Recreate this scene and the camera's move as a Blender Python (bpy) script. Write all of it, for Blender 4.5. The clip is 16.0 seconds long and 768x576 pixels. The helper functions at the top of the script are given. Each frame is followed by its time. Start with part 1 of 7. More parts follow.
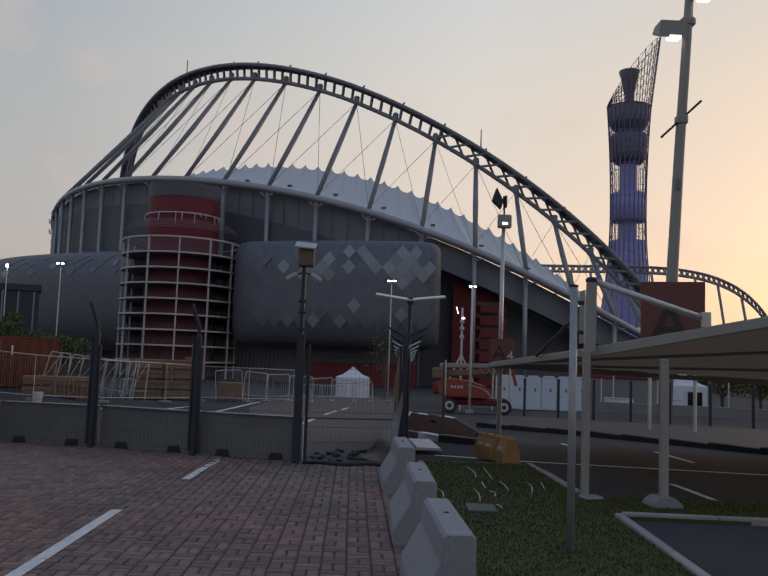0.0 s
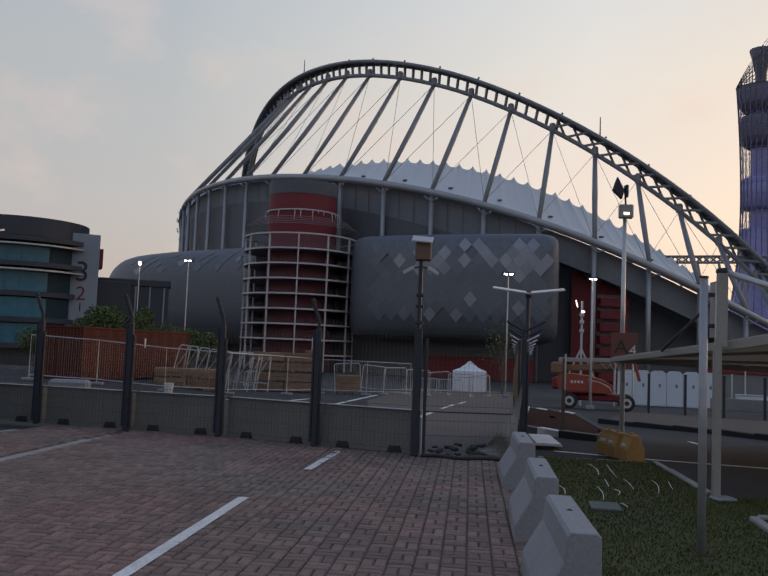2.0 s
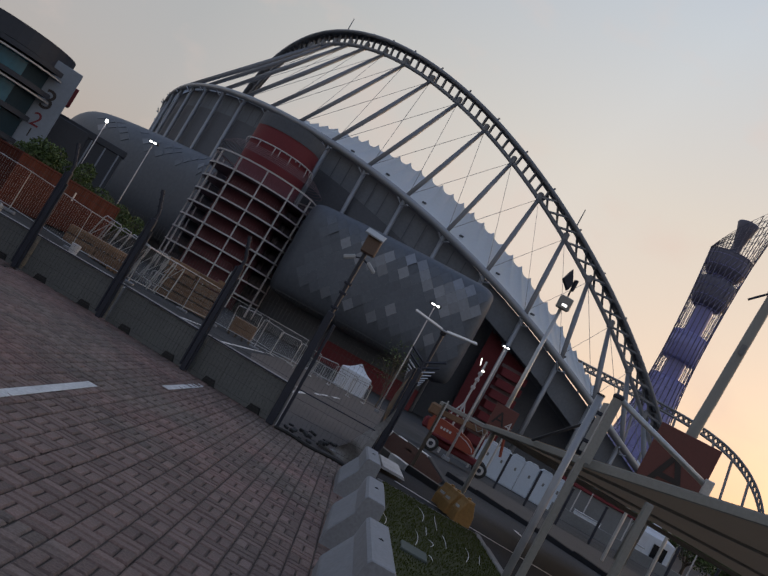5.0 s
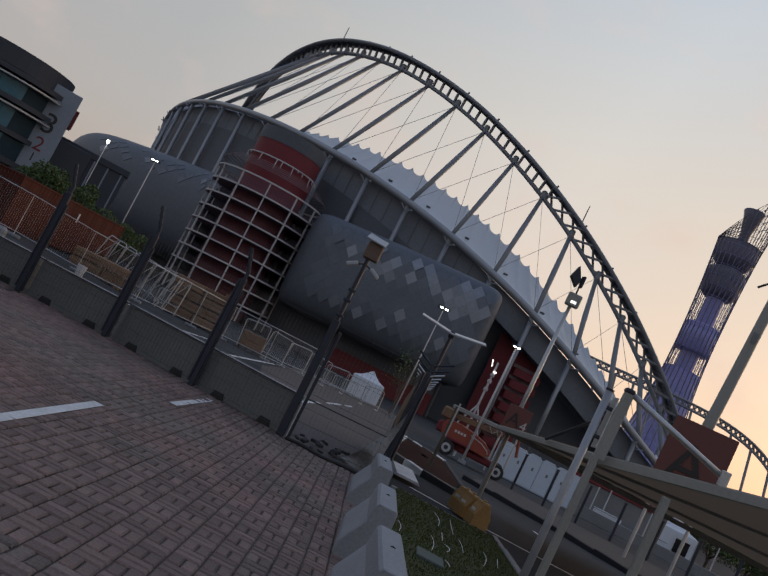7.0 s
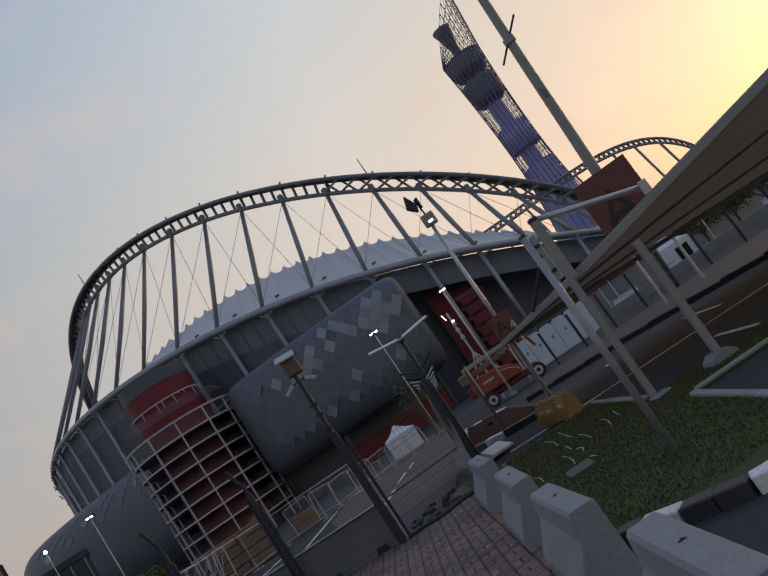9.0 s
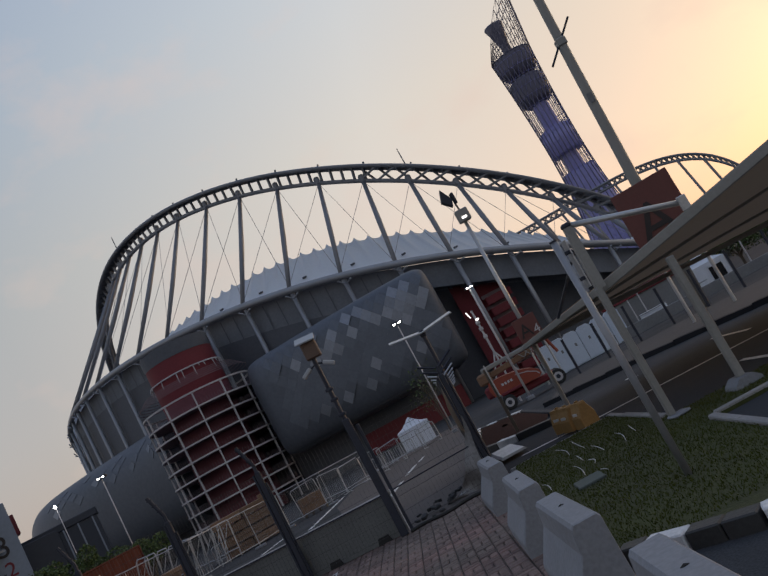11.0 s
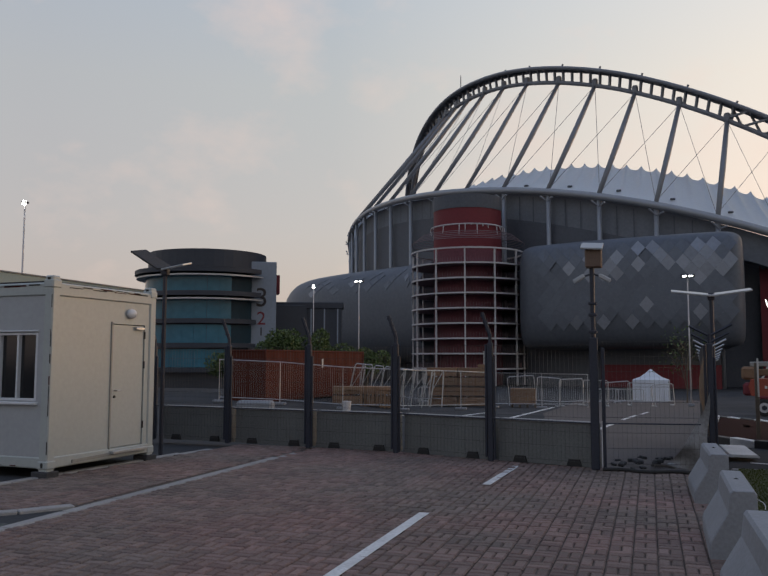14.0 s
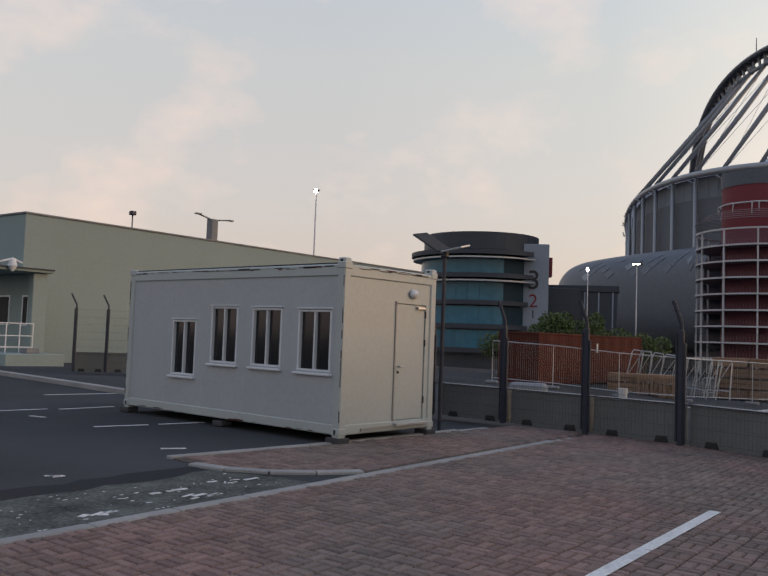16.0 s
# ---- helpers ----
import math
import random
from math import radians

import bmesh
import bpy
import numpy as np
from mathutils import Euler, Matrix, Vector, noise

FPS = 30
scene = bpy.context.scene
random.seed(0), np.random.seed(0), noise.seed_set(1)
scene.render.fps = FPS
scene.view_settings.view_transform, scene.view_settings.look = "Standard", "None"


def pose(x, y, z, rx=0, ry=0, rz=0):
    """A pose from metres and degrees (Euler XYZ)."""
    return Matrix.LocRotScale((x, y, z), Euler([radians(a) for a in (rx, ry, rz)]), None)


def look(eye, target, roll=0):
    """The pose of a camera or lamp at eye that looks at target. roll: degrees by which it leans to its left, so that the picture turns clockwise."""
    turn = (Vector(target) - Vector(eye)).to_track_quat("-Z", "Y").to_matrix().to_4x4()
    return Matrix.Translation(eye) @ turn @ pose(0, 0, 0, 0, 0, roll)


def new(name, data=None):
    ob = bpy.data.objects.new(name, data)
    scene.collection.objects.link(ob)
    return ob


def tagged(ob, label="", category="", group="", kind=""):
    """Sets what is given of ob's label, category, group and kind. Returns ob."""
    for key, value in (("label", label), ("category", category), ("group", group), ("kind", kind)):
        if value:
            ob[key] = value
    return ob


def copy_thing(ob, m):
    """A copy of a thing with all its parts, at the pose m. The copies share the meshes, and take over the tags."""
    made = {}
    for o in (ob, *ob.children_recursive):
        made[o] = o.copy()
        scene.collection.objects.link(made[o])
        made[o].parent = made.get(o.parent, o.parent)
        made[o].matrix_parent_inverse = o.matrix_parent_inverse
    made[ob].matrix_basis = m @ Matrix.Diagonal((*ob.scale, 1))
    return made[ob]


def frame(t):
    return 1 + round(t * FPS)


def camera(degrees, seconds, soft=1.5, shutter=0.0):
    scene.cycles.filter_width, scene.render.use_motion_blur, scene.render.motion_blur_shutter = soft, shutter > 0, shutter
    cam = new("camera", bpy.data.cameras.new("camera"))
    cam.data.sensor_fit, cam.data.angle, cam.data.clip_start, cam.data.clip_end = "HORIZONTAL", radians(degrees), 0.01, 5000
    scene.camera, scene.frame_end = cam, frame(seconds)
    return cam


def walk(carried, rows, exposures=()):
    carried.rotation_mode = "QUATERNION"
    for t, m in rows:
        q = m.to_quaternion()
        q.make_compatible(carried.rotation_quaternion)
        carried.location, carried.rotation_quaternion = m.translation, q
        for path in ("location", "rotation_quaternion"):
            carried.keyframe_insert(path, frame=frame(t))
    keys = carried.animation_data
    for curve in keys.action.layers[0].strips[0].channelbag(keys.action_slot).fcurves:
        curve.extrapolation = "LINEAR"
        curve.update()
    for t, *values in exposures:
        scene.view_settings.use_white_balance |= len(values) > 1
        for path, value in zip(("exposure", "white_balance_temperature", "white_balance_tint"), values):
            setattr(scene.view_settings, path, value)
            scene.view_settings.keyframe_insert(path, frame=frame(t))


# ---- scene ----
cam = camera(50.68, 16.0)
PATH = [
    (0, look((-0.005, 0.019, 1.7), (0.063, 2.011, 1.876), 2.1)),
    (0.5, look((-0.014, 0.011, 1.703), (-0.035, 2.004, 1.866), 1.9)),
    (1, look((-0.024, 0.031, 1.7), (-0.142, 2.022, 1.854), 2.2)),
    (1.5, look((-0.024, 0.037, 1.698), (-0.195, 2.023, 1.856), 2.4)),
    (2, look((-0.026, 0.032, 1.698), (-0.242, 2.015, 1.848), 2.3)),
    (2.5, look((-0.019, 0.024, 1.692), (-0.253, 2.007, 1.81), 1.8)),
    (3, look((-0.02, 0.036, 1.698), (-0.228, 2.021, 1.818), 5.8)),
    (3.5, look((-0.001, 0.024, 1.686), (-0.149, 2.014, 1.821), 18.3)),
    (4, look((-0.005, -0.026, 1.699), (-0.054, 1.965, 1.879), 25.5)),
    (4.2, look((-0.056, -0.04, 1.692), (-0.106, 1.951, 1.874), 27.7)),
    (6.3, look((0.048, 0.204, 1.721), (-0.002, 2.196, 1.884), 30.1)),
    (6.5, look((0.051, 0.173, 1.719), (-0.008, 2.164, 1.891), 30.2)),
    (7, look((0.039, 0.11, 1.724), (-0.031, 2.102, 1.897), 26.6)),
    (7.5, look((0.037, 0.064, 1.734), (0.029, 2.049, 1.979), 11.6)),
    (8, look((0.023, 0.028, 1.751), (0.203, 1.996, 2.055), -10.7)),
    (8.5, look((0.02, -0.07, 1.75), (0.183, 1.904, 2.027), -28.5)),
    (8.7, look((0.014, -0.071, 1.75), (0.182, 1.904, 2.017), -34.3)),
    (10.8, look((0.041, -0.017, 1.752), (0.178, 1.956, 2.052), -30.4)),
    (11, look((0.043, -0.027, 1.749), (0.142, 1.951, 2.032), -28.6)),
    (11.5, look((0.033, -0.043, 1.752), (0.066, 1.942, 1.995), -23.1)),
    (12, look((0.041, 0.016, 1.743), (-0.02, 1.995, 2.02), -10.9)),
    (12.5, look((0.046, 0.015, 1.732), (-0.054, 1.991, 2.025), -2.8)),
    (13, look((0.042, -0.001, 1.727), (-0.084, 1.978, 1.984), 0.2)),
    (13.5, look((0.015, -0.02, 1.722), (-0.243, 1.951, 1.941), -0.1)),
    (14, look((-0.022, 0.01, 1.706), (-0.641, 1.903, 1.882), 0.1)),
    (14.5, look((-0.058, -0.057, 1.704), (-0.977, 1.713, 1.857), 1.4)),
    (15, look((-0.06, -0.065, 1.686), (-1.121, 1.624, 1.834), 1.6)),
    (15.5, look((-0.07, -0.058, 1.691), (-1.193, 1.592, 1.826), 2.1)),
    (16, look((-0.1, -0.05, 1.697), (-1.305, 1.541, 1.817), 2.1)),
]
walk(cam, PATH, [(0.0, 0.74, 6500, 10), (2.0, 0.93, 6500, 10), (3.5, 0.82, 6500, 10), (4.2, 0.73, 6500, 10), (6.5, 0.75, 6500, 10), (8.2, 0.70, 6500, 10), (11.0, 0.74, 6500, 10), (11.8, 0.84, 6500, 10), (12.6, 0.80, 6500, 10), (13.4, 0.68, 6500, 10), (14.0, 0.98, 6600, 10), (15.0, 0.99, 6760, 10), (16.0, 1.29, 6820, 10)])


# ---- world, sun, exposure ----
SUN_AZ = 50.0                                   # degrees to the right of straight ahead
world = bpy.data.worlds.new("dusk_sky")
scene.world = world
world.use_nodes = True
wn, wl = world.node_tree.nodes, world.node_tree.links
wn.clear()
w_out = wn.new("ShaderNodeOutputWorld")
w_bg = wn.new("ShaderNodeBackground")
w_sky = wn.new("ShaderNodeTexSky")
w_sky.sky_type = 'NISHITA'
w_sky.sun_disc = False
w_sky.sun_elevation = radians(4.0)
w_sky.sun_rotation = radians(SUN_AZ)
w_sky.altitude = 10
w_sky.air_density = 1.0
w_sky.dust_density = 2.5
w_sky.ozone_density = 1.5
w_co = wn.new("ShaderNodeTexCoord")
w_map = wn.new("ShaderNodeMapping")
w_map.inputs["Scale"].default_value = (4.6, 4.6, 7.5)
w_noise = wn.new("ShaderNodeTexNoise")
w_noise.inputs["Scale"].default_value = 1.35
w_noise.inputs["Detail"].default_value = 6.0
w_noise.inputs["Roughness"].default_value = 0.55
w_ramp = wn.new("ShaderNodeValToRGB")
w_ramp.color_ramp.elements[0].position = 0.50
w_ramp.color_ramp.elements[1].position = 0.76
w_ramp.color_ramp.elements[1].color = (0.40, 0.40, 0.40, 1)
w_haze = wn.new("ShaderNodeMixRGB")             # thin milky haze over the clear sky
w_haze.inputs[0].default_value = 0.60
w_hz = wn.new("ShaderNodeValToRGB")              # warm towards the sun, cool away from it
w_hz.color_ramp.elements[0].position = 0.0
w_hz.color_ramp.elements[0].color = (0.475, 0.50, 0.555, 1)
w_hz.color_ramp.elements[1].position = 0.98
w_hz.color_ramp.elements[1].color = (0.84, 0.70, 0.58, 1)
w_hz2 = w_hz.color_ramp.elements.new(0.72)
w_hz2.color = (0.84, 0.80, 0.76, 1)
w_hz3 = w_hz.color_ramp.elements.new(0.32)
w_hz3.color = (0.52, 0.55, 0.59, 1)
w_dot = wn.new("ShaderNodeVectorMath")
w_dot.operation = 'DOT_PRODUCT'
w_dot.inputs[1].default_value = (math.sin(radians(SUN_AZ)), math.cos(radians(SUN_AZ)), 0.07)
w_amp = wn.new("ShaderNodeVectorMath")
w_amp.operation = 'SCALE'
w_amp.inputs["Scale"].default_value = 7.4
wl.new(w_dot.outputs["Value"], w_hz.inputs[0])
wl.new(w_hz.outputs[0], w_amp.inputs[0])
wl.new(w_amp.outputs[0], w_haze.inputs[2])
w_cloud = wn.new("ShaderNodeMixRGB")
w_cloud.inputs[2].default_value = (4.7, 3.45, 2.95, 1)
wl.new(w_co.outputs["Generated"], w_dot.inputs[0])
wl.new(w_co.outputs["Generated"], w_map.inputs["Vector"])
wl.new(w_map.outputs[0], w_noise.inputs["Vector"])
wl.new(w_noise.outputs["Fac"], w_ramp.inputs[0])
wl.new(w_sky.outputs[0], w_haze.inputs[1])
w_sep = wn.new("ShaderNodeSeparateXYZ")
w_tint = wn.new("ShaderNodeValToRGB")            # rosy near the horizon, blue overhead
w_tint.color_ramp.elements[0].position = 0.0
w_tint.color_ramp.elements[0].color = (1.06, 0.84, 0.74, 1)
w_tint.color_ramp.elements[1].position = 0.85
w_tint.color_ramp.elements[1].color = (0.56, 0.74, 1.08, 1)
w_mid = w_tint.color_ramp.elements.new(0.16)
w_mid.color = (1.04, 0.915, 0.845, 1)
w_low = w_tint.color_ramp.elements.new(0.32)
w_low.color = (1.0, 0.95, 0.89, 1)
w_mid2 = w_tint.color_ramp.elements.new(0.5)
w_mid2.color = (0.86, 0.93, 1.0, 1)
w_mul = wn.new("ShaderNodeMixRGB")
w_mul.blend_type = 'MULTIPLY'
w_mul.inputs[0].default_value = 1.0
wl.new(w_co.outputs["Generated"], w_sep.inputs[0])
wl.new(w_sep.outputs["Z"], w_tint.inputs[0])
wl.new(w_haze.outputs[0], w_mul.inputs[1])
wl.new(w_tint.outputs[0], w_mul.inputs[2])
wl.new(w_mul.outputs[0], w_cloud.inputs[1])
wl.new(w_ramp.outputs[0], w_cloud.inputs[0])
wl.new(w_cloud.outputs[0], w_bg.inputs[0])
wl.new(w_bg.outputs[0], w_out.inputs[0])
w_bg.inputs[1].default_value = 0.10

sun = new("sun", bpy.data.lights.new("sun", "SUN"))
sun.data.energy = 0.3
sun.data.angle = radians(20)
sun.data.color = (1.0, 0.78, 0.55)
sun.matrix_world = look((0, 0, 0), (-math.sin(radians(SUN_AZ)), -math.cos(radians(SUN_AZ)), -math.tan(radians(5))))


# ---- materials ----
def mat(name, color, rough=0.7, var=0.18, scale=3.0, fine=40.0, bump=0.15, metal=0.0, per_piece=0.0, island=False, spec=0.5, tint=None):
    """Paint, stone or metal with large stains and fine grain."""
    m = bpy.data.materials.new(name)
    m.use_nodes = True
    nt = m.node_tree
    n, l = nt.nodes, nt.links
    b = n["Principled BSDF"]
    b.inputs["Metallic"].default_value = metal
    b.inputs["Specular IOR Level"].default_value = spec
    co = n.new("ShaderNodeTexCoord")
    big = n.new("ShaderNodeTexNoise")
    big.inputs["Scale"].default_value = scale
    big.inputs["Detail"].default_value = 5
    small = n.new("ShaderNodeTexNoise")
    small.inputs["Scale"].default_value = fine
    small.inputs["Detail"].default_value = 4
    l.new(co.outputs["Object"], big.inputs["Vector"])
    l.new(co.outputs["Object"], small.inputs["Vector"])
    add = n.new("ShaderNodeMath")
    add.operation = 'ADD'
    l.new(big.outputs["Fac"], add.inputs[0])
    l.new(small.outputs["Fac"], add.inputs[1])
    mr = n.new("ShaderNodeMapRange")
    mr.inputs["From Min"].default_value = 0.65
    mr.inputs["From Max"].default_value = 1.35
    mr.inputs["To Min"].default_value = 1 - var
    mr.inputs["To Max"].default_value = 1 + var
    l.new(add.outputs[0], mr.inputs["Value"])
    val = mr.outputs[0]
    if per_piece:
        info = n.new("ShaderNodeNewGeometry" if island else "ShaderNodeObjectInfo")
        pm = n.new("ShaderNodeMapRange")
        pm.inputs["To Min"].default_value = 1 - per_piece
        pm.inputs["To Max"].default_value = 1 + per_piece
        l.new(info.outputs["Random Per Island" if island else "Random"], pm.inputs["Value"])
        mul = n.new("ShaderNodeMath")
        mul.operation = 'MULTIPLY'
        l.new(val, mul.inputs[0])
        l.new(pm.outputs[0], mul.inputs[1])
        val = mul.outputs[0]
    mix = n.new("ShaderNodeVectorMath")
    mix.operation = 'SCALE'
    mix.inputs[0].default_value = color
    if tint:                                     # broad patches of a second tone
        wide = n.new("ShaderNodeTexNoise")
        wide.inputs["Scale"].default_value = 0.45
        wide.inputs["Detail"].default_value = 3
        l.new(co.outputs["Object"], wide.inputs["Vector"])
        wr = n.new("ShaderNodeMapRange")
        wr.inputs["From Min"].default_value = 0.40
        wr.inputs["From Max"].default_value = 0.62
        l.new(wide.outputs["Fac"], wr.inputs["Value"])
        two = n.new("ShaderNodeMixRGB")
        two.inputs[1].default_value = (*color, 1)
        two.inputs[2].default_value = (*tint, 1)
        l.new(wr.outputs[0], two.inputs[0])
        l.new(two.outputs[0], mix.inputs[0])
    l.new(val, mix.inputs["Scale"])
    l.new(mix.outputs[0], b.inputs["Base Color"])
    rr = n.new("ShaderNodeMapRange")
    rr.inputs["To Min"].default_value = max(rough - 0.12, 0.03)
    rr.inputs["To Max"].default_value = min(rough + 0.12, 1)
    l.new(big.outputs["Fac"], rr.inputs["Value"])
    l.new(rr.outputs[0], b.inputs["Roughness"])
    if bump:
        bp = n.new("ShaderNodeBump")
        bp.inputs["Strength"].default_value = bump
        bp.inputs["Distance"].default_value = 0.02
        l.new(small.outputs["Fac"], bp.inputs["Height"])
        l.new(bp.outputs[0], b.inputs["Normal"])
    return m


def thin_cloth(m, color, amount):
    """Lets daylight soak through a fabric."""
    n, l = m.node_tree.nodes, m.node_tree.links
    tr = n.new("ShaderNodeBsdfTranslucent")
    tr.inputs[0].default_value = (*color, 1)
    mx = n.new("ShaderNodeMixShader")
    mx.inputs[0].default_value = amount
    l.new(n["Principled BSDF"].outputs[0], mx.inputs[1])
    l.new(tr.outputs[0], mx.inputs[2])
    l.new(mx.outputs[0], n["Material Output"].inputs[0])


def glow(name, color, strength):
    m = bpy.data.materials.new(name)
    m.use_nodes = True
    b = m.node_tree.nodes["Principled BSDF"]
    b.inputs["Base Color"].default_value = (*color, 1)
    b.inputs["Emission Color"].default_value = (*color, 1)
    b.inputs["Emission Strength"].default_value = strength
    return m


ASPHALT = mat("asphalt", (0.058, 0.060, 0.064), 0.95, 0.4, 0.25, 60, 0.4, spec=0.04)
ASPHALT_WORN = mat("asphalt_worn", (0.082, 0.088, 0.082), 0.95, 0.75, 2.2, 25, 0.6, spec=0.15)
# repaired asphalt; also the painted shadow line of the verge kerb
ASPHALT_NEW_KERB_SHADE = mat("asphalt_patch_kerb_shade", (0.020, 0.021, 0.025), 0.9, 0.3, 0.6, 60, 0.3, spec=0.2)
PAVER = mat("red_paver", (0.141, 0.108, 0.094), 0.85, 0.38, 0.6, 45, 0.5, per_piece=0.26, tint=(0.176, 0.108, 0.095))
PAVER_ISLAND = mat("red_paver_joined", (0.141, 0.108, 0.094), 0.85, 0.38, 0.6, 45, 0.5, per_piece=0.26, island=True, tint=(0.176, 0.108, 0.095))
SAND_JOINT = mat("joint_sand", (0.070, 0.053, 0.044), 0.95, 0.3, 1.0, 80, 0.5)
KERB_STONE = mat("kerb_concrete", (0.25, 0.245, 0.24), 0.8, 0.22, 1.5, 40, 0.3, per_piece=0.1)
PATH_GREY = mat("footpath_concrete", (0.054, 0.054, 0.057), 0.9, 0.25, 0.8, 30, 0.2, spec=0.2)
CONCRETE = mat("cast_concrete", (0.205, 0.215, 0.235), 0.75, 0.2, 1.3, 30, 0.08)
LINE_PAINT = mat("road_paint", (0.55, 0.55, 0.55), 0.7, 0.3, 2.5, 30, 0.2)
BLACK_PAINT = mat("black_kerb_paint", (0.03, 0.03, 0.03), 0.6, 0.3, 2, 30, 0.2)
WHITE_PAINT = mat("white_kerb_paint", (0.6, 0.6, 0.6), 0.6, 0.25, 2, 30, 0.2)
GRASS_SOIL = mat("turf", (0.039, 0.046, 0.009), 0.95, 0.4, 0.8, 35, 0.6)
GRASS_BLADE = mat("grass_blades", (0.054, 0.062, 0.011), 0.95, 0.35, 0.7, 20, 0, island=True, per_piece=0.12, spec=0.1)
STEEL_GREY = mat("painted_steel_grey", (0.27, 0.285, 0.31), 0.45, 0.12, 0.3, 12, 0.05, metal=0.3)
TRUSS_GREY = mat("arch_steel", (0.185, 0.195, 0.215), 0.5, 0.15, 0.1, 6, 0.05, metal=0.2)
FACADE = mat("facade_cladding", (0.158, 0.174, 0.200), 0.75, 0.14, 0.05, 2.0, 0.05, spec=0.25)
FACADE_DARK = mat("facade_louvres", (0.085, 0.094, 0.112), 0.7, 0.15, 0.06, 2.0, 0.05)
SHELL = mat("metal_shell", (0.110, 0.123, 0.146), 0.55, 0.16, 0.06, 1.5, 0.05, metal=0.3, spec=0.3)
SHELL_TILE = mat("metal_tile", (0.128, 0.143, 0.169), 0.55, 0.12, 0.1, 2, 0.05, metal=0.3, per_piece=0.06, spec=0.3)
SHELL_LIGHT = mat("pale_metal_tile", (0.200, 0.218, 0.252), 0.45, 0.12, 0.1, 2, 0.05, metal=0.35, per_piece=0.16)
MEMBRANE = mat("roof_fabric", (0.60, 0.66, 0.72), 0.55, 0.08, 0.05, 2, 0.04)

RED_WALL = mat("red_plaster", (0.15, 0.017, 0.024), 0.7, 0.2, 0.12, 3, 0.1)
# the core's red with the shade between the slabs mixed in
RED_SLAB_SHADE = mat("red_plaster_slab_shade", (0.150, 0.048, 0.064), 0.8, 0.25, 0.12, 3, 0.1)
RAMP_WHITE = mat("ramp_rail", (0.45, 0.44, 0.45), 0.6, 0.15, 0.2, 6, 0.1)
DARK_SLAB = mat("dark_slab", (0.195, 0.145, 0.160), 0.8, 0.2, 0.2, 5, 0.1)
# blue lifted so the colour carries some distance haze
TOWER_HAZE_BLUE = mat("tower_blue_glass_hazed", (0.24, 0.24, 0.52), 0.3, 0.2, 0.04, 1, 0.02)
TOWER_DARK = mat("tower_dark", (0.115, 0.115, 0.165), 0.5, 0.2, 0.05, 1, 0.02)
CABIN_WHITE = mat("cabin_cream_paint", (0.335, 0.365, 0.36), 0.5, 0.07, 0.7, 14, 0.06)
CABIN_SIDE = mat("cabin_panel", (0.32, 0.34, 0.36), 0.5, 0.07, 0.7, 14, 0.06)
UPVC = mat("white_window_plastic", (0.55, 0.57, 0.6), 0.35, 0.05, 2, 30, 0.03)
BLACK_METAL = mat("fence_black_steel", (0.024, 0.028, 0.042), 0.55, 0.25, 1.5, 30, 0.1, spec=0.35)
MESH_WIRE = mat("fence_wire", (0.05, 0.052, 0.055), 0.5, 0.2, 2, 30, 0.0, metal=0.3)
BARRIER_GREY = mat("grey_barrier", (0.138, 0.145, 0.142), 0.85, 0.25, 0.7, 30, 0.3)
RUBBER = mat("rubber", (0.02, 0.02, 0.02), 0.8, 0.2, 3, 40, 0.2)
GALV = mat("galvanised_steel", (0.42, 0.43, 0.44), 0.42, 0.15, 1.2, 25, 0.06, metal=0.6)
POST_CREAM = mat("post_cream_paint", (0.24, 0.24, 0.225), 0.5, 0.12, 1.0, 25, 0.08)
# tan base includes the warm sunset glow that soaks through the cloth
SHADE_CLOTH = mat("beige_cloth_sunset_tan", (0.44, 0.31, 0.20), 0.9, 0.12, 0.5, 60, 0.15)
RUST_RED = mat("container_rust_red", (0.070, 0.021, 0.015), 0.85, 0.22, 0.4, 8, 0.15, spec=0.1)
SIGN_BROWN = mat("sign_red_brown", (0.12, 0.036, 0.030), 0.55, 0.1, 0.5, 10, 0.05)
SIGN_BLACK = mat("sign_letter", (0.02, 0.015, 0.015), 0.6, 0.1, 1, 10, 0)
PALE_SIGN = mat("pale_letter", (0.5, 0.5, 0.5), 0.6, 0.1, 1, 10, 0)
ORANGE = mat("orange_machine_paint", (0.25, 0.042, 0.020), 0.5, 0.15, 0.8, 15, 0.05)
YELLOW_OLD = mat("faded_orange_plastic", (0.30, 0.17, 0.055), 0.65, 0.2, 1.5, 20, 0.15)
TIMBER = mat("crate_timber", (0.19, 0.112, 0.066), 0.8, 0.25, 0.8, 12, 0.3, per_piece=0.2)
TENT_WHITE = mat("white_tent_fabric", (0.72, 0.76, 0.83), 0.7, 0.06, 0.5, 10, 0.1)
WALL_CREAM = mat("building_render", (0.232, 0.284, 0.280), 0.9, 0.07, 0.25, 8, 0.1, spec=0.2)
PLINTH_GREY = mat("plinth_grey", (0.17, 0.175, 0.18), 0.8, 0.2, 0.5, 10, 0.1)
LEAF = mat("leaf", (0.062, 0.10, 0.024), 0.7, 0.3, 0.4, 5, 0, island=True, per_piece=0.4)
BARK = mat("bark", (0.10, 0.08, 0.06), 0.9, 0.3, 2, 30, 0.4)
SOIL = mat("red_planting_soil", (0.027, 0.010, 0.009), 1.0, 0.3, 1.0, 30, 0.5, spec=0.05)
TARP = mat("dark_tarpaulin", (0.03, 0.031, 0.036), 0.5, 0.3, 1.2, 15, 0.2)
